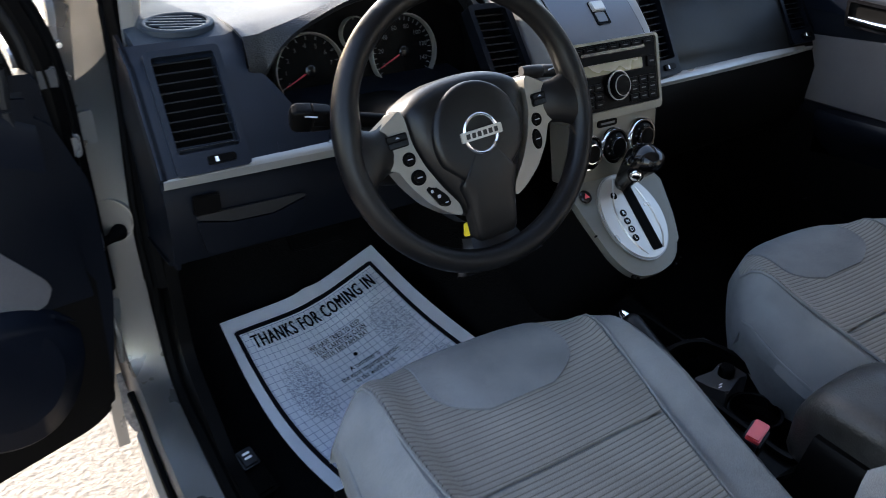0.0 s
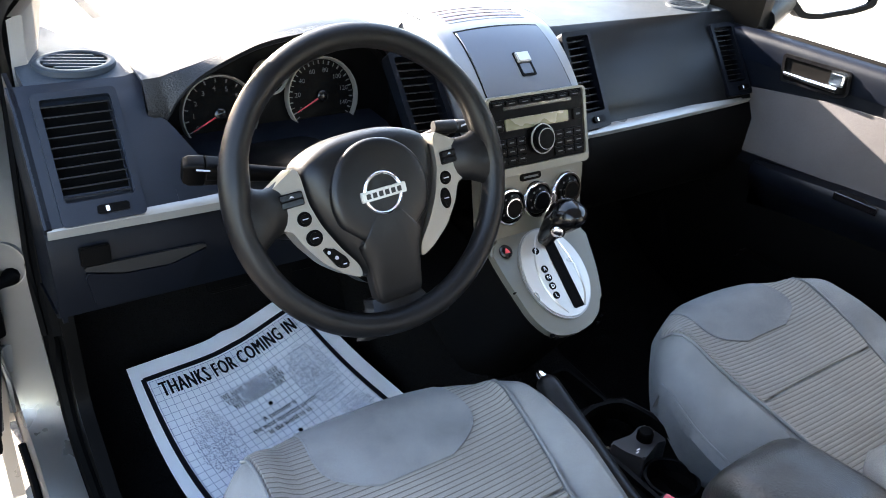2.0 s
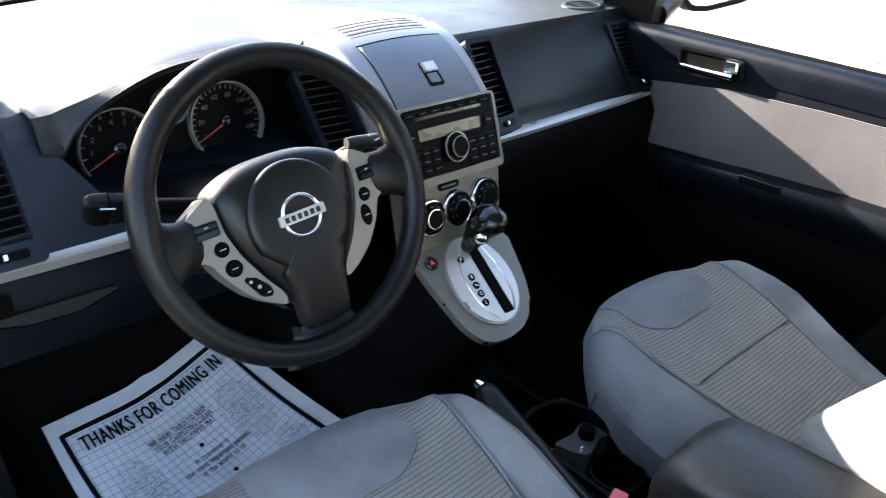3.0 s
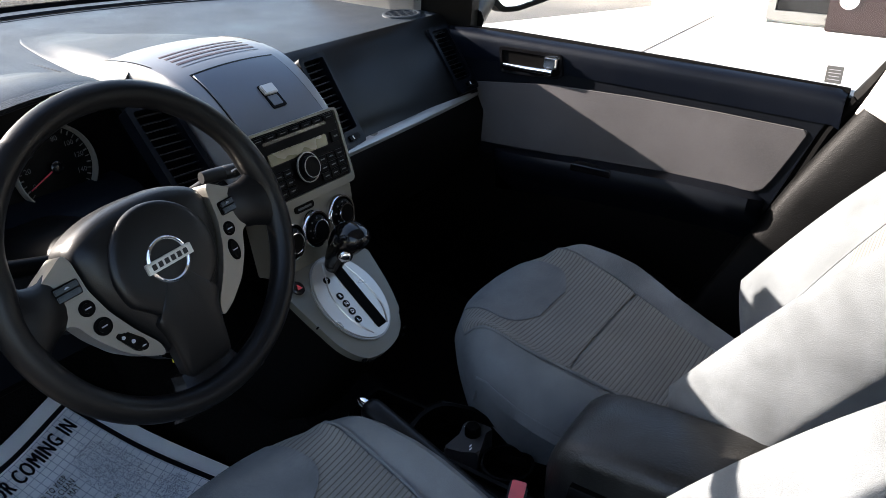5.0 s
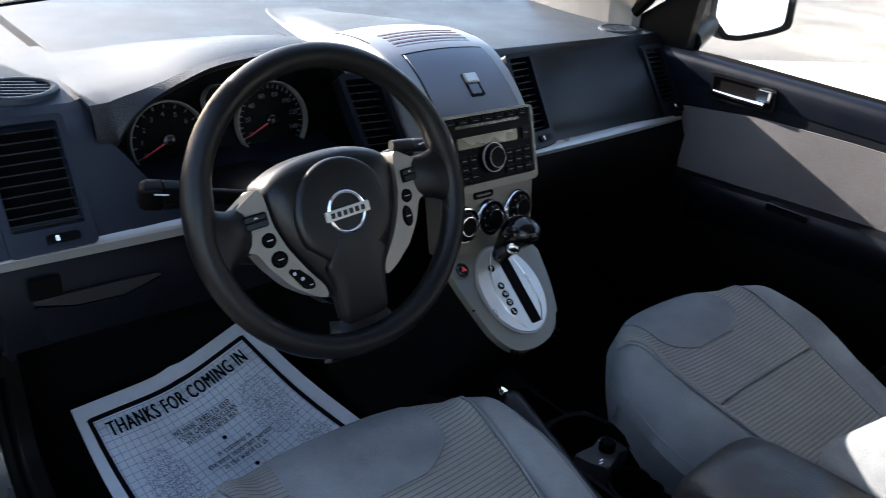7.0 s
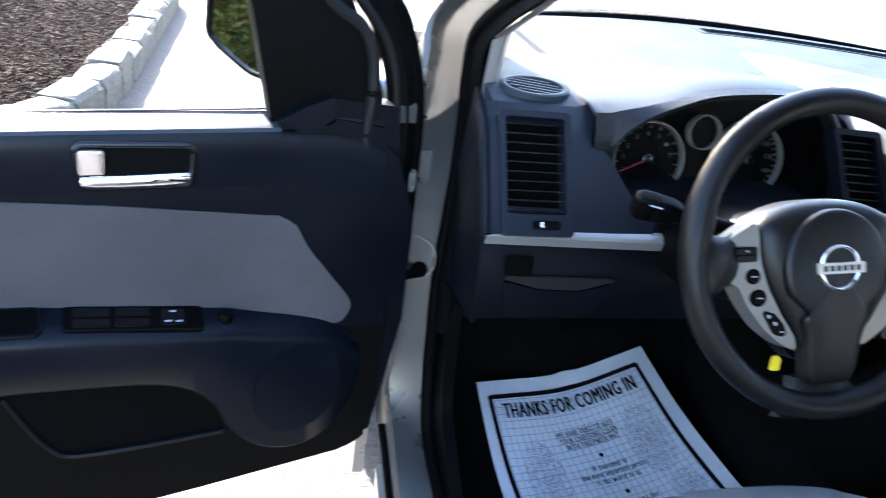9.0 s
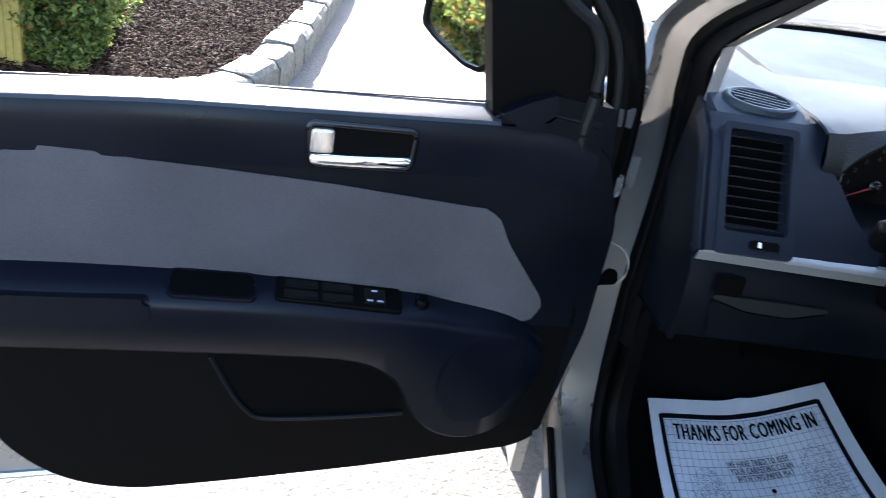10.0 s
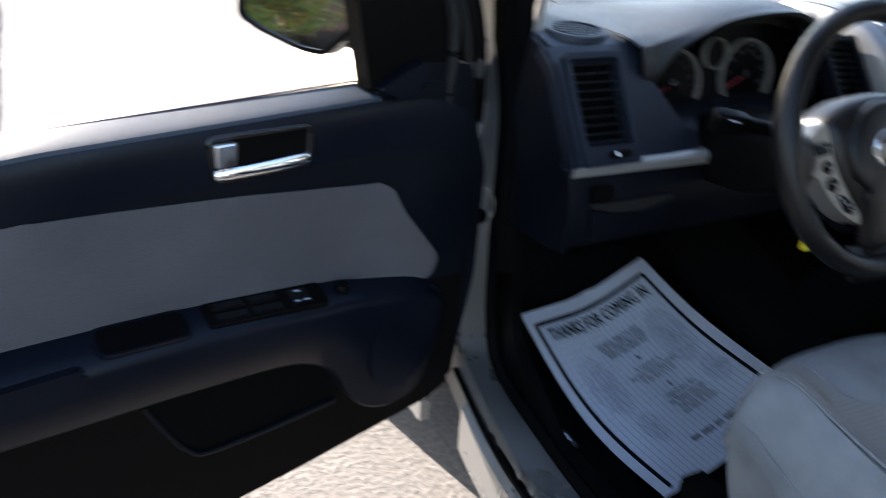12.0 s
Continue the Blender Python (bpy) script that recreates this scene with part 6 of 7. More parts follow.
for (s, zt, n), (_, zb, _) in zip(tops, lows):
    rows.append([dm @ Vector((s, z, w)) for z, w in ((zt + 0.002, 0.0), (zt - 0.006, n * 0.5), (zt - 0.0135, n - 0.010), (zt - 0.019, n - 0.003), (zt - 0.030, n + 0.001), ((zt + zb) / 2 - 0.01, n - 0.002), (zb + 0.012, n - 0.008), (zb + 0.002, n - 0.018), (zb, 0.0))])
rows = [[Vector(p) for p in r] for r in rows]
loft(bm, rows)
arm = part("door_armrest", bm, DOOR_SKYLIT, door, "dark grey moulded door armrest")
dpart("arm_pad", fillet([(0.598, 0.652), (0.892, 0.648), (0.890, 0.682), (0.80, 0.690), (0.598, 0.690)], 0.010), 0.03, 0.0645, DOOR_SKYLIT, "padded armrest end", 0.006, 4, arm)


def top_frame(s, n, z, rise):
    """A frame on the armrest's sloping top: u along the door, v into the cabin, w up."""
    return plane_at(H + DD * s + DN * n + Vector((0, 0, z)), DD + Vector((0, 0, rise)), DN + Vector((0, 0, -0.27)))


cup = top_frame(0.525, 0.030, 0.6960, 0.04)
bm = bmesh.new()
ring(bm, rect(-0.056, -0.022, 0.056, 0.026, 0.014, 5), rect(-0.052, -0.0195, 0.052, 0.0225, 0.012, 5), -0.004, 0.0018, cup)
rim = part("pull_cup", bm, DOOR_SKYLIT, arm, "rounded pull cup")
# flush black plate: the cup's shade put in as colour, without a hollow
dpart("cup_shade", rect(-0.052, -0.0195, 0.052, 0.0225, 0.012, 5), -0.004, 0.0006, RUBBER, "flat black plate for the shade inside the cup", 0, 1, rim, cup)
sw = top_frame(0.362, 0.030, 0.6860, 0.080)
plate = dpart("switch_panel", rect(-0.085, -0.022, 0.085, 0.020, 0.006), -0.006, 0.001, BLACK, "black switch plate", 0.0008, 1, arm, sw)
for s0, s1 in ((0.030, 0.074), (-0.018, 0.024)):
    for n0 in (-0.018, 0.001):
        dpart("window_switch", rect(s0, n0, s1, n0 + 0.015, 0.003), 0.0, 0.004, GLOSS, "", 0.0025, 2, plate, sw)
dpart("lock_switch", rect(-0.062, -0.016, -0.032, 0.014, 0.003), 0.0, 0.003, GLOSS, "", 0.0015, 2, plate, sw)
for s, n in ((-0.054, 0.008), (-0.040, 0.008), (-0.047, -0.010)):
    dpart("switch_mark", rect(s - 0.004, n - 0.0015, s + 0.004, n + 0.0015), 0.0029, 0.0034, SPECKLE, "", 0, 1, plate, sw)
bm = bmesh.new()
revolve(bm, [(0.010, -0.01), (0.010, 0.006), (0.0075, 0.010), (0.001, 0.010)], top_frame(0.247, 0.026, 0.6735, 0.05), 18)
part("mirror_knob", bm, BLACK, arm)
# pocket and speaker
# no opening here: the pocket's dark inside is painted as a black plate
dpart("map_pocket", fillet([(0.54, 0.60), (0.47, 0.468), (0.44, 0.455), (0.238, 0.468), (0.262, 0.54), (0.30, 0.60)], 0.03, 5), 0.0, 0.0046, RUBBER, "flat black plate for the shade inside the map pocket", 0.0, 1)
bm = bmesh.new()
tube(bm, smoothline([dm @ Vector(p) for p in ((0.525, 0.565, 0.003), (0.495, 0.505, 0.0045), (0.472, 0.472, 0.005), (0.445, 0.457, 0.006), (0.35, 0.459, 0.007), (0.242, 0.466, 0.006))], 5), 0.0045, 8)
part("pocket_lip", bm, DASH, door, "pocket lip")
sp = Matrix((DD + DN * 0.20, Vector((0, 0, 1)), DN - DD * 0.20)).transposed().to_4x4()
sp.translation = dm @ Vector((0.142, 0.552, 0.037))
dpart("speaker_grille", ellipse(0, 0, 0.066, 0.078, 40), -0.01, 0.0022, DOOR_SKYLIT, "flush speaker cover", 0.002, 2, None, sp)
# handle
hb = fillet([(0.287, 0.860), (0.417, 0.858), (0.426, 0.918), (0.284, 0.917)], 0.010)
hi = fillet([(0.293, 0.866), (0.412, 0.864), (0.420, 0.912), (0.290, 0.911)], 0.009)
bm = bmesh.new()
tube(bm, [dm @ Vector(((p[0] + q[0]) / 2, (p[1] + q[1]) / 2, 0.0085)) for p, q in zip(hb + hb[:1], hi + hi[:1])], 0.0046, 10)
ring(bm, hb, hi, 0.0, 0.0095, dm)
bez = part("handle_bezel", bm, GLOSS, door, "gloss black handle bezel")
dpart("handle_recess", hi, 0.0, 0.0096, BLACK, "", 0, 1, bez)
bm = bmesh.new()
rows = []
for u, zc, hz, w in ((0.4175, 0.8693, 0.004, 0.010), (0.416, 0.8693, 0.0078, 0.011), (0.40, 0.8694, 0.0086, 0.0125), (0.37, 0.8702, 0.0086, 0.0140), (0.34, 0.8715, 0.0088, 0.0148), (0.31, 0.8727, 0.0088, 0.0140), (0.295, 0.8733, 0.0082, 0.012), (0.291, 0.8735, 0.005, 0.010)):
    rows.append([dm @ Vector((u, zc + hz * math.cos(q), w + 0.0062 * math.sin(q))) for q in np.linspace(0, 2 * math.pi, 16, endpoint=False)])
loft(bm, rows)
part("pull_handle", bm, CHROME, bez, "chrome pull handle", 60)
dpart("lock_lever", rect(0.391, 0.8805, 0.4185, 0.911, 0.004), 0.007, 0.0225, CHROME, "chrome lock lever", 0.004, 3, bez)
# front corner, frame, glass
dpart("corner_sail", fillet([(0.19, 0.935), (0.222, 1.09), (0.30, 1.30), (0.24, 1.30), (0.12, 1.15), (0.05, 1.0), (0.03, 0.90), (0.06, 0.89), (0.10, 0.93)], 0.012), -0.04, -0.004, BLACK, "black mirror corner cover", 0.006)
dpart("sail_foot", fillet([(0.186, 0.948), (0.145, 0.928), (0.109, 0.957), (0.115, 0.981), (0.150, 0.968)], 0.005), -0.02, 0.014, DOOR_SKYLIT, "", 0.005, 3)
dpart("corner_base", fillet([(0.20, 0.900), (0.19, 0.940), (0.15, 0.955), (0.112, 0.975), (0.02, 0.965), (0.01, 0.88)], 0.010), -0.035, -0.002, DASH, "dark foot of the corner cover", 0.003)
dpart("hinge_edge", fillet([(0.12, 0.93), (0.02, 0.91), (-0.02, 0.80), (-0.02, 0.62), (0.01, 0.44), (0.07, 0.40), (0.05, 0.62), (0.07, 0.72), (0.13, 0.81)], 0.02), -0.03, 0.003, DASH, "dark front edge trim", 0.003)
for nm, r, mat, off in (("door_frame", 0.022, BLACK, 0.0), ("frame_seal", 0.011, RUBBER, -0.022)):
    bm = bmesh.new()
    tube(bm, smoothline([dm @ Vector((s + off, z - off * 0.3, -0.035)) for s, z in ((-0.005, 0.60), (-0.002, 0.80), (0.003, 0.95), (0.026, 1.04), (0.062, 1.10), (0.18, 1.215), (0.40, 1.35), (0.60, 1.40), (0.90, 1.40))], 6), r, 8)
    part(nm, bm, mat, door, "black window frame" if mat is BLACK else "rubber frame seal")
for nn, r, mat, line in ((0.000, 0.0085, STRIP, ((0.040, 0.874), (0.0504, 0.885), (0.0625, 0.912), (0.0635, 0.94), (0.0605, 0.98), (0.0645, 1.032), (0.085, 1.070), (0.127, 1.098), (0.23, 1.20), (0.42, 1.335), (0.60, 1.385))),
                          (-0.016, 0.006, STRIP, ((0.012, 0.80), (0.018, 0.90), (0.020, 0.97), (0.038, 1.04), (0.078, 1.095), (0.20, 1.21), (0.40, 1.34), (0.60, 1.39))),
                          (-0.045, 0.012, RUBBER, ((-0.026, 0.76), (-0.024, 0.90), (-0.018, 0.97), (0.0, 1.04), (0.04, 1.105), (0.17, 1.225), (0.40, 1.365), (0.60, 1.415)))):
    bm = bmesh.new()
    tube(bm, smoothline([dm @ Vector((s, z, nn)) for s, z in line], 6), r, 8)
    part("weatherstrip", bm, mat, door, "smooth dark rubber weatherstrip")
dpart("hinge_cover", rect(-0.012, 0.936, 0.022, 0.966, 0.005), -0.05, -0.014, SWITCH, "grey hinge cover", 0.003)
dpart("hinge_bracket", rect(-0.026, 0.832, 0.012, 0.868, 0.008), -0.05, -0.018, PAINT, "painted hinge bracket", 0.004)
bm = bmesh.new()
for z0, z1 in ((0.79, 0.70), (0.66, 0.60), (0.585, 0.47)):
    tube(bm, [dm @ Vector((-0.022, z0, -0.03)), dm @ Vector((-0.024, (z0 + z1) / 2, -0.026)), dm @ Vector((-0.022, z1, -0.03))], 0.005, 6)
part("edge_flange", bm, PAINT, door, "folded painted flange of the front edge")
bm = bmesh.new()
tube(bm, [dm @ Vector((s, z, -0.035)) for s, z in ((0.99, 0.90), (0.96, 1.40))], 0.02, 8)
part("rear_frame", bm, BLACK, door)
# shell detail at the rear edge
dpart("shell_pad", rect(0.810, 0.400, 0.872, 0.437, 0.008), -0.03, -0.010, PAINT, "pressed pad in the shell", 0.007, 4)
bm = bmesh.new()
tube(bm, [dm @ Vector(p) for p in ((0.70, 0.342, -0.018), (0.80, 0.334, -0.018), (0.905, 0.330, -0.018), (0.920, 0.36, -0.018), (0.912, 0.60, -0.018))], 0.006, 6)
part("shell_hem", bm, PAINT, door, "folded hem of the door shell")
bm = bmesh.new()
tube(bm, [dm @ Vector(p) for p in ((0.90, 0.515, -0.019), (0.8732, 0.484, -0.019), (0.8268, 0.437, -0.019), (0.77, 0.385, -0.019))], 0.003, 6)
part("shell_crease", bm, PAINT, door, "pressed crease")
dpart("shell_pad", fillet([(0.822, 0.441), (0.885, 0.441), (0.885, 0.462), (0.848, 0.462)], 0.006), -0.03, -0.012, PAINT, "pressed pad in the shell", 0.005, 3)
bm = bmesh.new()
revolve(bm, [(0.008, -0.02), (0.008, -0.012), (0.004, -0.009), (0.001, -0.009)], dm @ Matrix.Translation((0.8515, 0.487, 0)), 14)
part("rubber_stop", bm, RUBBER, door)
dpart("door_latch", rect(0.895, 0.60, 0.925, 0.66, 0.004), -0.09, -0.015, BLACK, "black door latch", 0.003)
bm = bmesh.new()
tube(bm, [(-0.744, 0.446, 0.690), (-0.747, 0.432, 0.690), (-0.760, 0.424, 0.688), (-0.80, 0.402, 0.687), (-0.84, 0.380, 0.685)], [0.013, 0.013, 0.008, 0.006, 0.006], 10)
part("check_strap", bm, RUBBER, door, "black door check strap")
jm = plane_at((-0.756, 0.4385, 0.708), (0.063, -0.024, 0), (0, 0.02, 1))
bm = bmesh.new()
ring(bm, ellipse(0, 0, 0.034, 0.038), ellipse(0, 0, 0.032, 0.036), -0.01, 0.0012, jm)
part("strap_boss", bm, PAINT, car, "round pressed boss in the pillar")
for z, sx, w in ((0.985, -0.030, 0.006), (0.94, -0.034, 0.005), (0.90, -0.034, 0.004), (0.845, -0.036, 0.007)):
    bm = bmesh.new()
    revolve(bm, [(w, 0), (w, 0.008), (w * 0.7, 0.012), (0.001, 0.012)], plane_at(dm @ Vector((sx, z, -0.05)), -DD, (0, 0, 1)), 6)
    part("hinge_bolt", bm, CHROME, door, "bright hinge bolt")
for z in (0.55, 0.86):
    bm = bmesh.new()
    tube(bm, [(-0.80, 0.43, z - 0.03), (-0.80, 0.43, z + 0.03)], 0.013, 10)
    hg = part("hinge", bm, PAINT, door, "painted door hinge")
    bm = bmesh.new()
    prism(bm, rect(-0.03, -0.025, 0.03, 0.025, 0.004), 0, 0.006, plane_at((-0.78, 0.44, z), (0.8, 0.2, 0), (0, 0, 1)), 0.001)
    part("hinge_leaf", bm, PAINT, hg)
# mirror
mm = plane_at((-1.007, 0.536, 0.956), (0.484, -0.875, 0), (0, 0, 1))
hexa = fillet([(-0.140, 0.025), (-0.10, 0.012), (-0.015, -0.002), (0.03, 0.0), (0.075, 0.04), (0.08, 0.11), (-0.06, 0.135), (-0.135, 0.105)], 0.012)


MC = (-0.03, 0.065)


def about(k):
    return [(MC[0] + (u - MC[0]) * k, MC[1] + (v - MC[1]) * k) for u, v in hexa]


def wing_mirror(parent, m, arm_from, shell=PAINT, label="silver wing mirror housing", rim=1.06):
    bm = bmesh.new()
    rows = []
    for w, k in ((0.0, rim), (-0.02, rim + 0.03), (-0.06, 1.0), (-0.09, 0.7), (-0.10, 0.3)):
        rows.append([m @ Vector((MC[0] + (u - MC[0]) * k, MC[1] + (v - MC[1]) * k, w)) for u, v in hexa])
    loft(bm, rows)
    hs = part("mirror_housing", bm, shell, parent, label)
    bm = bmesh.new()
    ring(bm, about(rim), about(0.97), -0.002, 0.006, m)
    part("mirror_rim", bm, BLACK, hs)
    bm = bmesh.new()
    prism(bm, about(0.98), 0.0005, 0.002, m)
    part("mirror_glass", bm, MIRROR, hs, "mirror glass")
    bm = bmesh.new()
    tube(bm, [arm_from, m @ Vector((0.03, 0.03, -0.05))], [0.03, 0.025], 10)
    part("mirror_arm", bm, BLACK, hs)


wing_mirror(door, mm, dm @ Vector((0.13, 0.97, -0.04)))

# ---- passenger door, closed ----
pdoor = thing("passenger_door", "closed passenger door with black trim and grey cloth insert", "car door", "front doors")
pm = plane_at((0.685, 0, 0), (0, -1, 0), (0, 0, 1))   # u to the rear, v up, w into the cabin


def ppart(name, pts, w0, w1, mat, label="", bev=0.006, seg=3, par=None):
    bm = bmesh.new()
    prism(bm, pts, w0, w1, pm, bev, seg)
    return part(name, bm, mat, par or pdoor, label)


ppart("outer_skin", fillet([(-0.36, 0.34), (0.34, 0.34), (0.45, 0.70), (0.53, 0.93), (-0.45, 0.955)], 0.03), -0.13, -0.03, PAINT, "silver door skin")
ppart("lower_panel", fillet([(-0.38, 0.40), (0.24, 0.36), (0.29, 0.45), (0.410, 0.72), (-0.38, 0.72)], 0.02), -0.03, 0.0, BLACK, "black lower door panel")
ppart("upper_panel", fillet([(-0.40, 0.70), (0.402, 0.70), (0.466, 0.8756), (0.499, 0.946), (-0.25, 0.974), (-0.40, 0.975)], 0.010), -0.03, 0.004, DASH, "dark grey upper door panel", 0.01, 4)
bm = bmesh.new()
sheet(bm, [[pm @ Vector((u, z + dz, n)) for n, dz in ((-0.010, 0.0), (0.004, -0.003), (0.011, -0.010), (0.013, -0.020), (0.012, -0.034), (0.007, -0.062))] for u, z in ((-0.40, 0.978), (-0.25, 0.977), (0.1, 0.968), (0.3, 0.963), (0.485, 0.957), (0.499, 0.950))], 0.004, (1, 0, 0))
part("panel_roll", bm, DOOR_SKYLIT, pdoor, "rounded top of the panel")
ppart("cloth_insert", fillet([(-0.40, 0.722), (-0.203, 0.728), (-0.06, 0.7325), (0.20, 0.7387), (0.386, 0.742), (0.406, 0.775), (0.434, 0.835), (0.4515, 0.878), (0.285, 0.8845), (0.12, 0.887), (-0.074, 0.884), (-0.272, 0.862), (-0.40, 0.845)], 0.010), 0.0, 0.0075, CLOTH_TRIM, "grey cloth door insert", 0.003, 2)
bm = bmesh.new()
rows = []
for u, zt, n in ((-0.20, 0.715, 0.02), (-0.15, 0.722, 0.045), (0.0, 0.735, 0.055), (0.2, 0.743, 0.055), (0.33, 0.742, 0.055), (0.375, 0.738, 0.048), (0.398, 0.728, 0.02)):
    rows.append([pm @ Vector((u, z, w)) for z, w in ((zt + 0.002, 0.0), (zt, n - 0.008), (zt - 0.010, n), (zt - 0.035, n), (zt - 0.06, n - 0.02), (zt - 0.10, 0.0))])
loft(bm, rows)
parm = part("door_armrest", bm, DASH, pdoor, "dark grey door armrest")
ppart("pull_cup", rect(0.01, 0.722, 0.10, 0.738, 0.004), 0.03, 0.056, GLOSS, "", 0.001, 1, parm)
ppart("rear_edge", fillet([(0.25, 0.38), (0.35, 0.38), (0.46, 0.70), (0.545, 0.94), (0.49, 0.945), (0.40, 0.72)], 0.01), -0.03, -0.012, BLACK, "black rear edge trim")
bm = bmesh.new()
tube(bm, smoothline([pm @ Vector((u, z, -0.002)) for u, z in ((0.262, 0.36), (0.306, 0.45), (0.424, 0.715), (0.482, 0.874), (0.516, 0.945))], 4), 0.009, 8)
part("door_seal", bm, RUBBER, pdoor, "black rubber seal along the rear edge")
ppart("map_pocket", fillet([(-0.16, 0.40), (0.25, 0.39), (0.28, 0.50), (-0.18, 0.515)], 0.02), 0.0, 0.03, BLACK, "black map pocket", 0.008)
bm = bmesh.new()
hb = fillet([(-0.190, 0.898), (-0.055, 0.899), (-0.041, 0.908), (-0.046, 0.952), (-0.195, 0.953)], 0.008)
ring(bm, hb, [(-0.113 + (u + 0.113) * 0.92, 0.922 + (v - 0.922) * 0.78) for u, v in hb], 0.0, 0.018, pm)
pb = part("handle_bezel", bm, GLOSS, pdoor, "gloss black handle bezel")
ppart("handle_recess", [(-0.113 + (u + 0.113) * 0.92, 0.922 + (v - 0.922) * 0.78) for u, v in hb], 0.0, 0.0138, BLACK, "", 0, 1, pb)
bm = bmesh.new()
tube(bm, [pm @ Vector(p) for p in ((-0.182, 0.915, 0.017), (-0.13, 0.914, 0.021), (-0.062, 0.914, 0.023))], [0.0045, 0.006, 0.007], 10)
part("pull_handle", bm, CHROME, pb, "chrome pull handle")
ppart("lock_lever", rect(-0.083, 0.921, -0.052, 0.947, 0.005), 0.010, 0.028, CHROME, "chrome lock lever", 0.004, 3, pb)
bm = bmesh.new()
tube(bm, [pm @ Vector((u, v, -0.02)) for u, v in ((-0.45, 0.97), (-0.2, 0.974), (0.2, 0.963), (0.50, 0.952))], 0.008, 6)
part("glass_run", bm, RUBBER, pdoor)
bm = bmesh.new()
tube(bm, smoothline([Vector(p) for p in ((0.705, 0.50, 0.975), (0.67, 0.36, 1.10), (0.60, 0.10, 1.32), (0.57, -0.15, 1.395), (0.565, -0.62, 1.40), (0.615, -0.655, 1.24), (0.665, -0.60, 1.09), (0.692, -0.552, 1.0), (0.70, -0.520, 0.945))], 5), 0.016, 8)
part("door_frame", bm, BLACK, pdoor, "black window frame")
ppart("corner_sail", fillet([(-0.45, 0.965), (-0.287, 0.972), (-0.278, 1.09), (-0.32, 1.10), (-0.42, 1.03)], 0.01), -0.04, -0.01, BLACK, "black mirror corner cover")
bm = bmesh.new()
prism(bm, [(-0.45, 0.95), (0.515, 0.94), (0.56, 1.02), (0.62, 1.20), (0.64, 1.38), (0.2, 1.385), (-0.1, 1.32), (-0.32, 1.12)], -0.003, 0.0, plane_at((0.71, 0, 0), (0, -1, 0), (-0.0, 0, 1)))
gl = part("door_glass", bm, GLASS, pdoor, "clear raised door glass")
gl.visible_shadow = False
sm = plane_at((0.7095, 0, 0), (0, -1, 0), (0, 0, 1))
bm = bmesh.new()
prism(bm, rect(0.4535, 0.962, 0.482, 0.993, 0.002), 0.0, 0.0006, sm)
sticker = part("window_sticker", bm, LABEL_GREY, gl, "small grey printed sticker on the glass")
for k, wide in enumerate((0.019, 0.021, 0.017, 0.020)):
    bm = bmesh.new()
    prism(bm, rect(0.4675 - wide / 2, 0.9855 - 0.0058 * k, 0.4675 + wide / 2, 0.9867 - 0.0058 * k), 0.0006, 0.0009, sm)
    part("print", bm, SPECKLE, sticker, smooth=0)
for k in range(2):
    bm = bmesh.new()
    prism(bm, rect(0.4595, 0.9590 - 0.0045 * k, 0.4745 - 0.004 * k, 0.9605 - 0.0045 * k), 0.0, 0.0004, sm)
    part("print", bm, LABEL_GREY, sticker, smooth=0)
pmm = plane_at((0.926, 0.308, 0.990), (0.94, -0.35, 0), (0, 0, 1)) @ Matrix.Diagonal((-1.0, 1.0, 1.0, 1.0))
wing_mirror(pdoor, pmm, Vector((0.72, 0.30, 0.99)), BLACK, "black wing mirror housing", 1.15)

# ---- right centre pillar trim and belt ----
bm = bmesh.new()
rows = []
for u, z in ((0.262, 0.40), (0.306, 0.48), (0.372, 0.62), (0.442, 0.769), (0.486, 0.85), (0.519, 0.909), (0.535, 0.938)):
    rows.append([pm @ Vector((u + du, z + dz, w)) for du, dz, w in ((0.0, 0.004, -0.03), (-0.006, 0.003, 0.006), (-0.002, 0.0, 0.022), (0.008, -0.006, 0.032), (0.030, -0.014, 0.040), (0.075, -0.034, 0.045), (0.13, -0.05, 0.040), (0.25, -0.06, 0.020), (0.27, -0.06, -0.03))])
loft(bm, rows)
part("pillar_cover", bm, PILLAR_BLACK, car, "black grained lower pillar cover", 50)
bm = bmesh.new()
rows = []
for u, z, w in ((0.519, 0.925, 0.012), (0.534, 0.962, 0.014), (0.566, 1.05, 0.034), (0.60, 1.18, 0.07), (0.615, 1.38, 0.125)):
    rows.append([pm @ Vector((u + du, z + dz, w + dw)) for du, dz, dw in ((0.004, 0.004, -0.03), (0.0, 0.0, 0.0), (0.010, -0.005, 0.012), (0.05, -0.012, 0.020), (0.12, -0.02, 0.016), (0.17, -0.02, -0.03))])
loft(bm, rows)
part("pillar_lining", bm, PILLAR_TRIM, car, "beige upper pillar lining", 50)
belt = thing("seat_belt", "dark seat belt hanging down beside the pillar", "seat belt")
bm = bmesh.new()
loft(bm, [[Vector((x, y + 0.022, z)), Vector((x - 0.0025, y + 0.022, z)), Vector((x - 0.0025, y - 0.022, z)), Vector((x, y - 0.022, z))] for x, y, z in ((0.632, -0.64, 0.40), (0.630, -0.65, 0.75), (0.612, -0.665, 1.02), (0.545, -0.68, 1.33))])
part("webbing", bm, RUBBER, belt, "dark belt webbing")
bm = bmesh.new()
prism(bm, rect(-0.024, -0.032, 0.024, 0.032, 0.010), -0.012, 0.010, plane_at((0.545, -0.68, 1.335), (0, -1, 0), (0.25, 0, 1)), 0.004)
part("belt_guide", bm, BLACK, belt, "black upper belt guide")

# ---- pedals and levers ----
pedals = thing("pedals", "black rubber pedals deep in the footwell", "pedals")
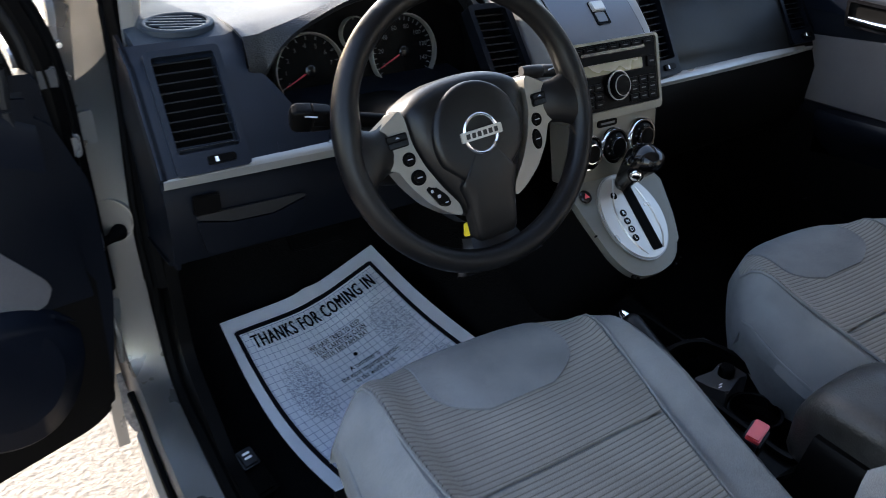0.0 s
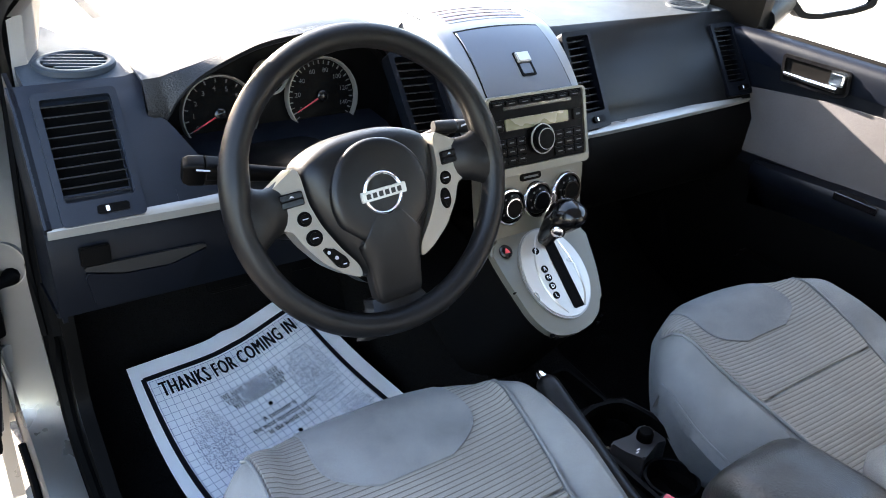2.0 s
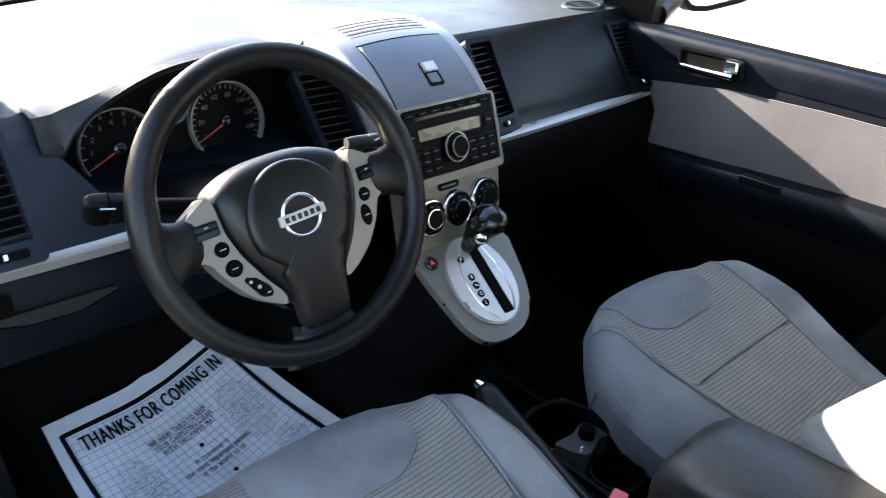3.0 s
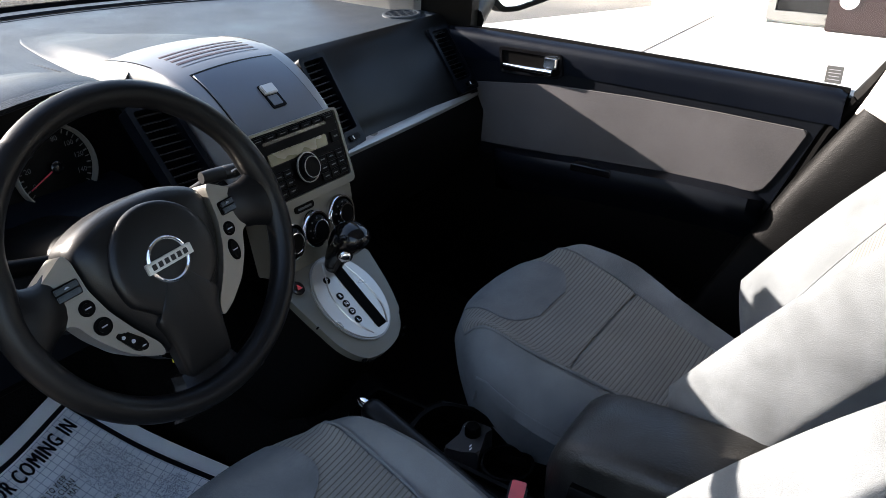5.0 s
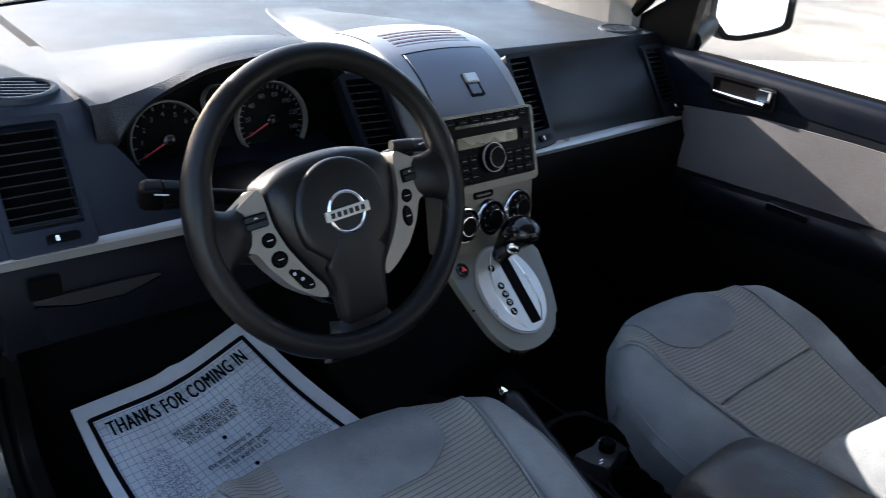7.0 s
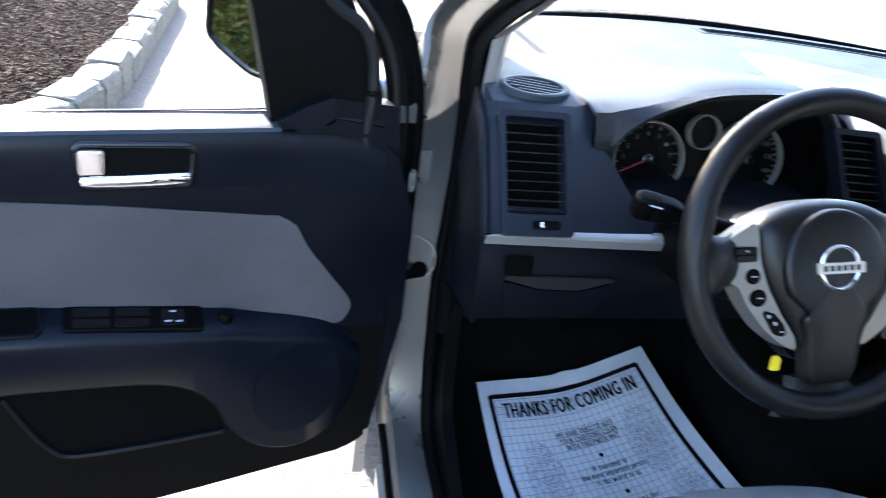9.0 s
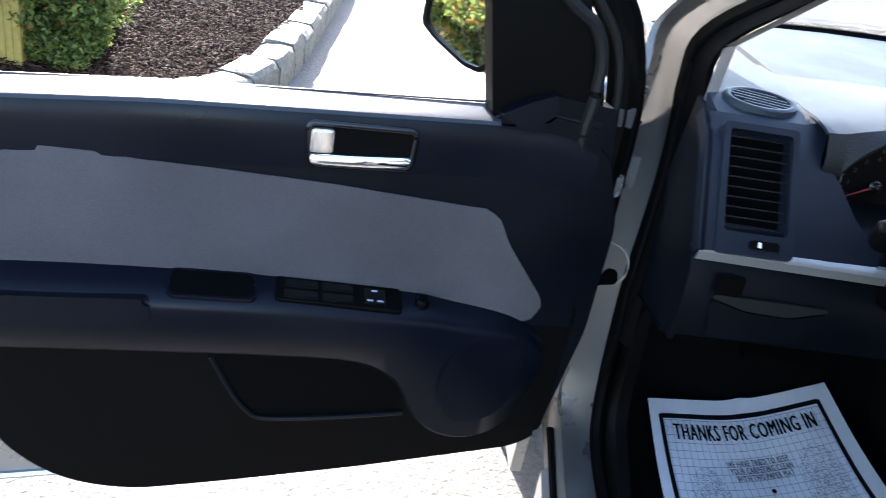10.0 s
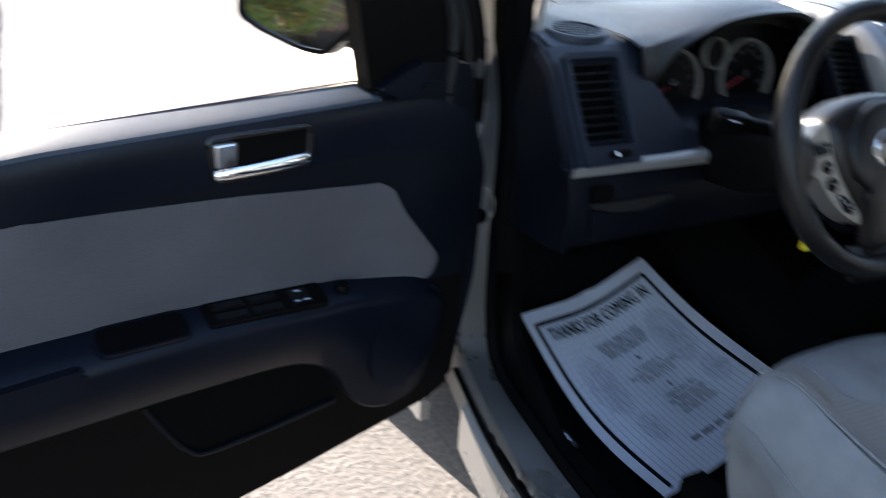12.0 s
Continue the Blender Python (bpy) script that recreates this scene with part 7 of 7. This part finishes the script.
for nm, pts, o in (("brake_pedal", rect(-0.06, -0.03, 0.06, 0.03, 0.01), (-0.36, 0.575, 0.52)), ("accelerator", rect(-0.025, -0.08, 0.025, 0.07, 0.01), (-0.22, 0.60, 0.50))):
    bm = bmesh.new()
    prism(bm, pts, 0, 0.012, plane_at(o, (1, 0, 0), (0, 0.6, 0.8)), 0.003)
    pd = part(nm, bm, RUBBER, pedals)
    for k in (-1, 0, 1):
        bm = bmesh.new()
        hu = max(p[0] for p in pts) * 0.8
        prism(bm, rect(-hu, k * 0.02 - 0.003, hu, k * 0.02 + 0.003), 0.012, 0.015, plane_at(o, (1, 0, 0), (0, 0.6, 0.8)))
        part("rib", bm, RUBBER, pd)
    bm = bmesh.new()
    tube(bm, [Vector(o) + Vector((0, 0.02, 0.02)), Vector(o) + Vector((0, 0.09, 0.18))], 0.008, 8)
    part("pedal_arm", bm, BLACK, pd)
opener = thing("fuel_lid_lever", "black floor lever with white printed symbol", "lever")
bm = bmesh.new()
om = plane_at((-0.655, 0.225, 0.335), (0.95, 0.2, 0), (0, 0.9, 0.4))
prism(bm, rect(-0.022, -0.06, 0.022, 0.03, 0.008), -0.05, 0.0, om, 0.006)
part("lever_base", bm, BLACK, opener)
bm = bmesh.new()
prism(bm, rect(-0.015, -0.012, 0.015, 0.022, 0.005), 0.0, 0.014, om, 0.005)
part("lever_tab", bm, GLOSS, opener)
for v in (0.004, 0.012):
    bm = bmesh.new()
    prism(bm, rect(-0.006, v - 0.002, 0.006, v + 0.002), 0.014, 0.0145, om)
    part("symbol", bm, WHITE, opener, smooth=0)

# ---- kerb, mulch bed, hedge ----
rng = random.Random(7)
kerb = thing("kerb", "rough granite block kerb along the planting bed", "kerb", kind="structure")
KERB = ((-2.6, 0.6), (-2.3, 2.35), (-1.95, 2.5), (-1.74, 2.75), (-1.62, 3.1), (-1.565, 3.6), (-1.517, 4.8), (-1.46, 6.4))


def kerb_x(y):
    return float(np.interp(y, [p[1] for p in KERB], [p[0] for p in KERB]))


line = smoothline([(x, y, 0) for x, y in KERB], 30)
run = [0.0]
for p, q in zip(line, line[1:]):
    run.append(run[-1] + (q - p).length)


def along(d):
    return Vector([float(np.interp(d, run, [p[i] for p in line])) for i in range(3)])


pos = 0.0
while pos < run[-1] - 0.4:
    ln = rng.uniform(0.22, 0.34)
    a, kd = along(pos), (along(pos + ln) - along(pos)).normalized()
    ks = Vector((-kd.y, kd.x, 0))
    bm = bmesh.new()
    hh, ww = rng.uniform(0.155, 0.175), rng.uniform(0.17, 0.20)
    j = lambda: Vector((rng.uniform(-1, 1), rng.uniform(-1, 1), rng.uniform(-1, 1))) * 0.006
    rows = []
    for t in (0.004, 0.02, ln * 0.35, ln * 0.65, ln - 0.02, ln - 0.004):
        q = 0.975 if t in (0.004, ln - 0.004) else 1.0
        rows.append([a + kd * t + ks * (w * ww) + Vector((0, 0, z)) + j() for w, z in ((0, -0.05), (0.02, hh * 0.4), (0.0, hh * q * 0.85), (0.12, hh * q), (0.5, hh * q * 1.02), (0.88, hh * q), (1, hh * q * 0.85), (1, -0.05))])
    loft(bm, rows)
    part("kerb_stone", bm, GRANITE, kerb)
    pos += ln + 0.004
bm = bmesh.new()
gx, gy = 26, 30
def bed_at(u, v, z):
    """u into the bed from the kerb, v along it."""
    return Vector((kerb_x(0.65 + v) - u, 0.65 + v, z))


grid = [[bm.verts.new(bed_at(0.15 + 3.0 * (i / gx) ** 1.2, 5.7 * j / gy, -0.02 if i == gx or j in (0, gy) else 0.13 + 0.10 * (i / gx) + 0.02 * noise.noise((i * 0.7, j * 0.7, 0)))) for i in range(gx + 1)] for j in range(gy + 1)]
for j in range(gy):
    for i in range(gx):
        bm.faces.new((grid[j][i], grid[j][i + 1], grid[j + 1][i + 1], grid[j + 1][i]))
bed = finish(bm, "planting_bed", SOIL)
tagged(bed, "dark soil bed behind the kerb", "planting bed", kind="structure")
verts, faces = [], []
for k in range(30000):
    u, v = rng.uniform(0.13, 1.9), rng.uniform(1.8, 5.6)
    c = bed_at(u, v, 0)
    z = 0.135 + 0.10 * min(1, (max(0.0, u - 0.15) / 3.0)) ** (1 / 1.2) + rng.uniform(0, 0.025)
    l, w, h = rng.uniform(0.006, 0.022), rng.uniform(0.002, 0.006), rng.uniform(0.002, 0.004)
    r = Euler((rng.uniform(-0.6, 0.6), rng.uniform(-0.6, 0.6), rng.uniform(0, 6.3))).to_matrix()
    n0 = len(verts)
    for dx, dy, dz in ((-1, -1, 0), (1, -0.6, 0), (1, 0.7, 0), (-0.8, 1, 0), (0, 0, 1)):
        verts.append(Vector((c.x, c.y, z)) + r @ Vector((dx * l, dy * w, dz * h * 1.5)))
    faces += [(n0, n0 + 1, n0 + 4), (n0 + 1, n0 + 2, n0 + 4), (n0 + 2, n0 + 3, n0 + 4), (n0 + 3, n0, n0 + 4)]
me = bpy.data.meshes.new("bark_mulch")
me.from_pydata([tuple(v) for v in verts], [], faces)
me.materials.append(BARK)
tagged(new("bark_mulch", me), "loose brown bark mulch chips on the bed", "mulch", kind="stuff")


def shrub(base, rad, high, leaves, seed, label, warm=0.06, size=0.0145):
    r = random.Random(seed)
    sh = thing("shrub", label, "shrub", "hedge")
    for k in range(7):
        bm = bmesh.new()
        a = r.uniform(0, 6.28)
        tip = Vector((math.cos(a) * rad * 0.7, math.sin(a) * rad * 0.7, high * r.uniform(0.6, 0.95)))
        tube(bm, [Vector(base), Vector(base) + tip * 0.4 + Vector((0, 0, 0.08)), Vector(base) + tip], [0.012, 0.008, 0.003], 5)
        part("stem", bm, TWIG, sh)
    lobes = [(Vector((r.gauss(0, 0.45) * rad, r.gauss(0, 0.45) * rad, high * r.uniform(0.06, 0.85))), rad * r.uniform(0.3, 0.55)) for _ in range(20)]
    for mat, n, nm in ((LEAF, int(leaves * (1 - warm)), "foliage"), (LEAF_WARM, int(leaves * warm), "dry_foliage")):
        vv, ff = [], []
        for _ in range(n):
            c, lr = r.choice(lobes)
            d = Vector((r.gauss(0, 1), r.gauss(0, 1), r.gauss(0, 1))).normalized()
            p = Vector(base) + c + d * lr * (r.random() ** 0.4)
            if p.z < base[2] + 0.02:
                continue
            e = Euler((r.uniform(-1, 1), r.uniform(-1, 1), r.uniform(0, 6.3))).to_matrix()
            l = size * r.uniform(0.7, 1.4)
            n0 = len(vv)
            vv += [p + e @ Vector(q) * l for q in ((-1, 0, 0), (-0.1, 0.5, 0.1), (1, 0, -0.1), (-0.1, -0.5, 0.1))]
            ff.append((n0, n0 + 1, n0 + 2, n0 + 3))
        me = bpy.data.meshes.new(nm)
        me.from_pydata([tuple(v) for v in vv], [], ff)
        me.materials.append(mat)
        ob = new(nm, me)
        ob.parent = sh
        ob["kind"] = "stuff"


for i, (x, y, rr, hh) in enumerate(((-2.42, 2.74, 0.20, 0.55), (-2.52, 2.98, 0.26, 0.8), (-2.95, 2.56, 0.28, 0.75), (-2.66, 3.3, 0.30, 0.9), (-3.2, 2.15, 0.36, 1.0), (-2.86, 3.0, 0.36, 0.95), (-3.55, 2.7, 0.4, 1.2), (-2.86, 3.75, 0.34, 1.0), (-3.3, 3.3, 0.5, 1.2), (-4.0, 1.9, 0.5, 1.5), (-3.9, 3.2, 0.5, 1.4), (-2.95, 1.35, 0.30, 0.8), (-3.5, 1.5, 0.38, 1.0), (-4.3, 1.6, 0.45, 1.3))):
    shrub((x, y, 0.15), rr, hh, 14500, 20 + i, "dense green leafy shrub with a few dry leaves", (0.02, 0.02, 0.05, 0.03, 0.25, 0.03, 0.1, 0.03, 0.05, 0.3, 0.05, 0.2, 0.3, 0.15)[i])
post = thing("timber_post", "yellow weathered timber post among the shrubs", "post")
bm = bmesh.new()
for k in range(4):
    prism(bm, rect(-0.06 + k * 0.03, -0.03, -0.031 + k * 0.03, 0.03, 0.004, 2), 0.1, 0.95, Matrix.Translation((-2.60, 2.62, 0.06)))
part("post_board", bm, WOOD, post)

# ---- building and distance on the far side ----
shop = thing("shop_building", "white rendered building with a dark shop window", "building")
bm = bmesh.new()
prism(bm, rect(-1.97, 0, 9, 2.8), -0.3, 0.0, plane_at((6.8, 0, 0), (0, -1, 0), (0, 0, 1)))
part("wall", bm, STUCCO, shop, "white rendered wall")
bm = bmesh.new()
prism(bm, rect(7.1, 0, 14, 2.8), 0.0, 0.3, plane_at((0, 1.97, 0), (1, 0, 0), (0, 0, 1)))
part("side_wall", bm, STUCCO, shop, "white rendered side wall")
bm = bmesh.new()
prism(bm, rect(-1.05, 0, -0.90, 2.8), 0.0, 0.06, plane_at((6.8, 0, 0), (0, -1, 0), (0, 0, 1)))
part("pilaster", bm, STUCCO, shop)
for y0, y1 in ((0.86, -1.6), (-2.2, -5.0)):
    bm = bmesh.new()
    m = plane_at((6.79, 0, 0), (0, -1, 0), (0, 0, 1))
    prism(bm, rect(-y0, 0.12, -y1, 2.6), 0, 0.02, m)
    win = part("shop_window", bm, GLOSS, shop, "dark shop window")
    bm = bmesh.new()
    ring(bm, rect(-y0 - 0.05, 0.06, -y1 + 0.05, 2.65), rect(-y0 + 0.02, 0.14, -y1 - 0.02, 2.58), 0, 0.06, m)
    part("window_frame", bm, SILVER, win)
bm = bmesh.new()
prism(bm, rect(-2.2, 2.8, 9.3, 3.0), -0.6, 0.1, plane_at((6.8, 0, 0), (0, -1, 0), (0, 0, 1)))
part("roof_edge", bm, CONCRETE, shop)
# block and disc stand in for a red vehicle body with a wheel
red_block = thing("red_vehicle_block", "dark red block standing in for a red vehicle at the shop window", "cabinet")
bm = bmesh.new()
prism(bm, rect(-0.4, 0.03, 0.5, 1.7, 0.03), -0.14, 0.0, plane_at((6.58, 0, 0), (0, -1, 0), (0, 0, 1)), 0.02)
part("red_body", bm, RED_PAINT, red_block)
bm = bmesh.new()
revolve(bm, [(0.075, 0.0), (0.075, 0.012), (0.055, 0.018), (0.05, 0.008), (0.02, 0.012), (0.001, 0.012)], plane_at((6.58, 0.25, 0.30), (0, -1, 0), (0, 0, 1)), 20)
part("wheel_disc", bm, CHROME, red_block, "bright disc standing in for a wheel")
for k, y in enumerate((-3.0, 1.35)):
    bm = bmesh.new()
    prism(bm, rect(2.92, y, 6.79, y + 0.02), 0.03, 0.0335)
    part("joint", bm, ASPHALT, apron, smooth=0)
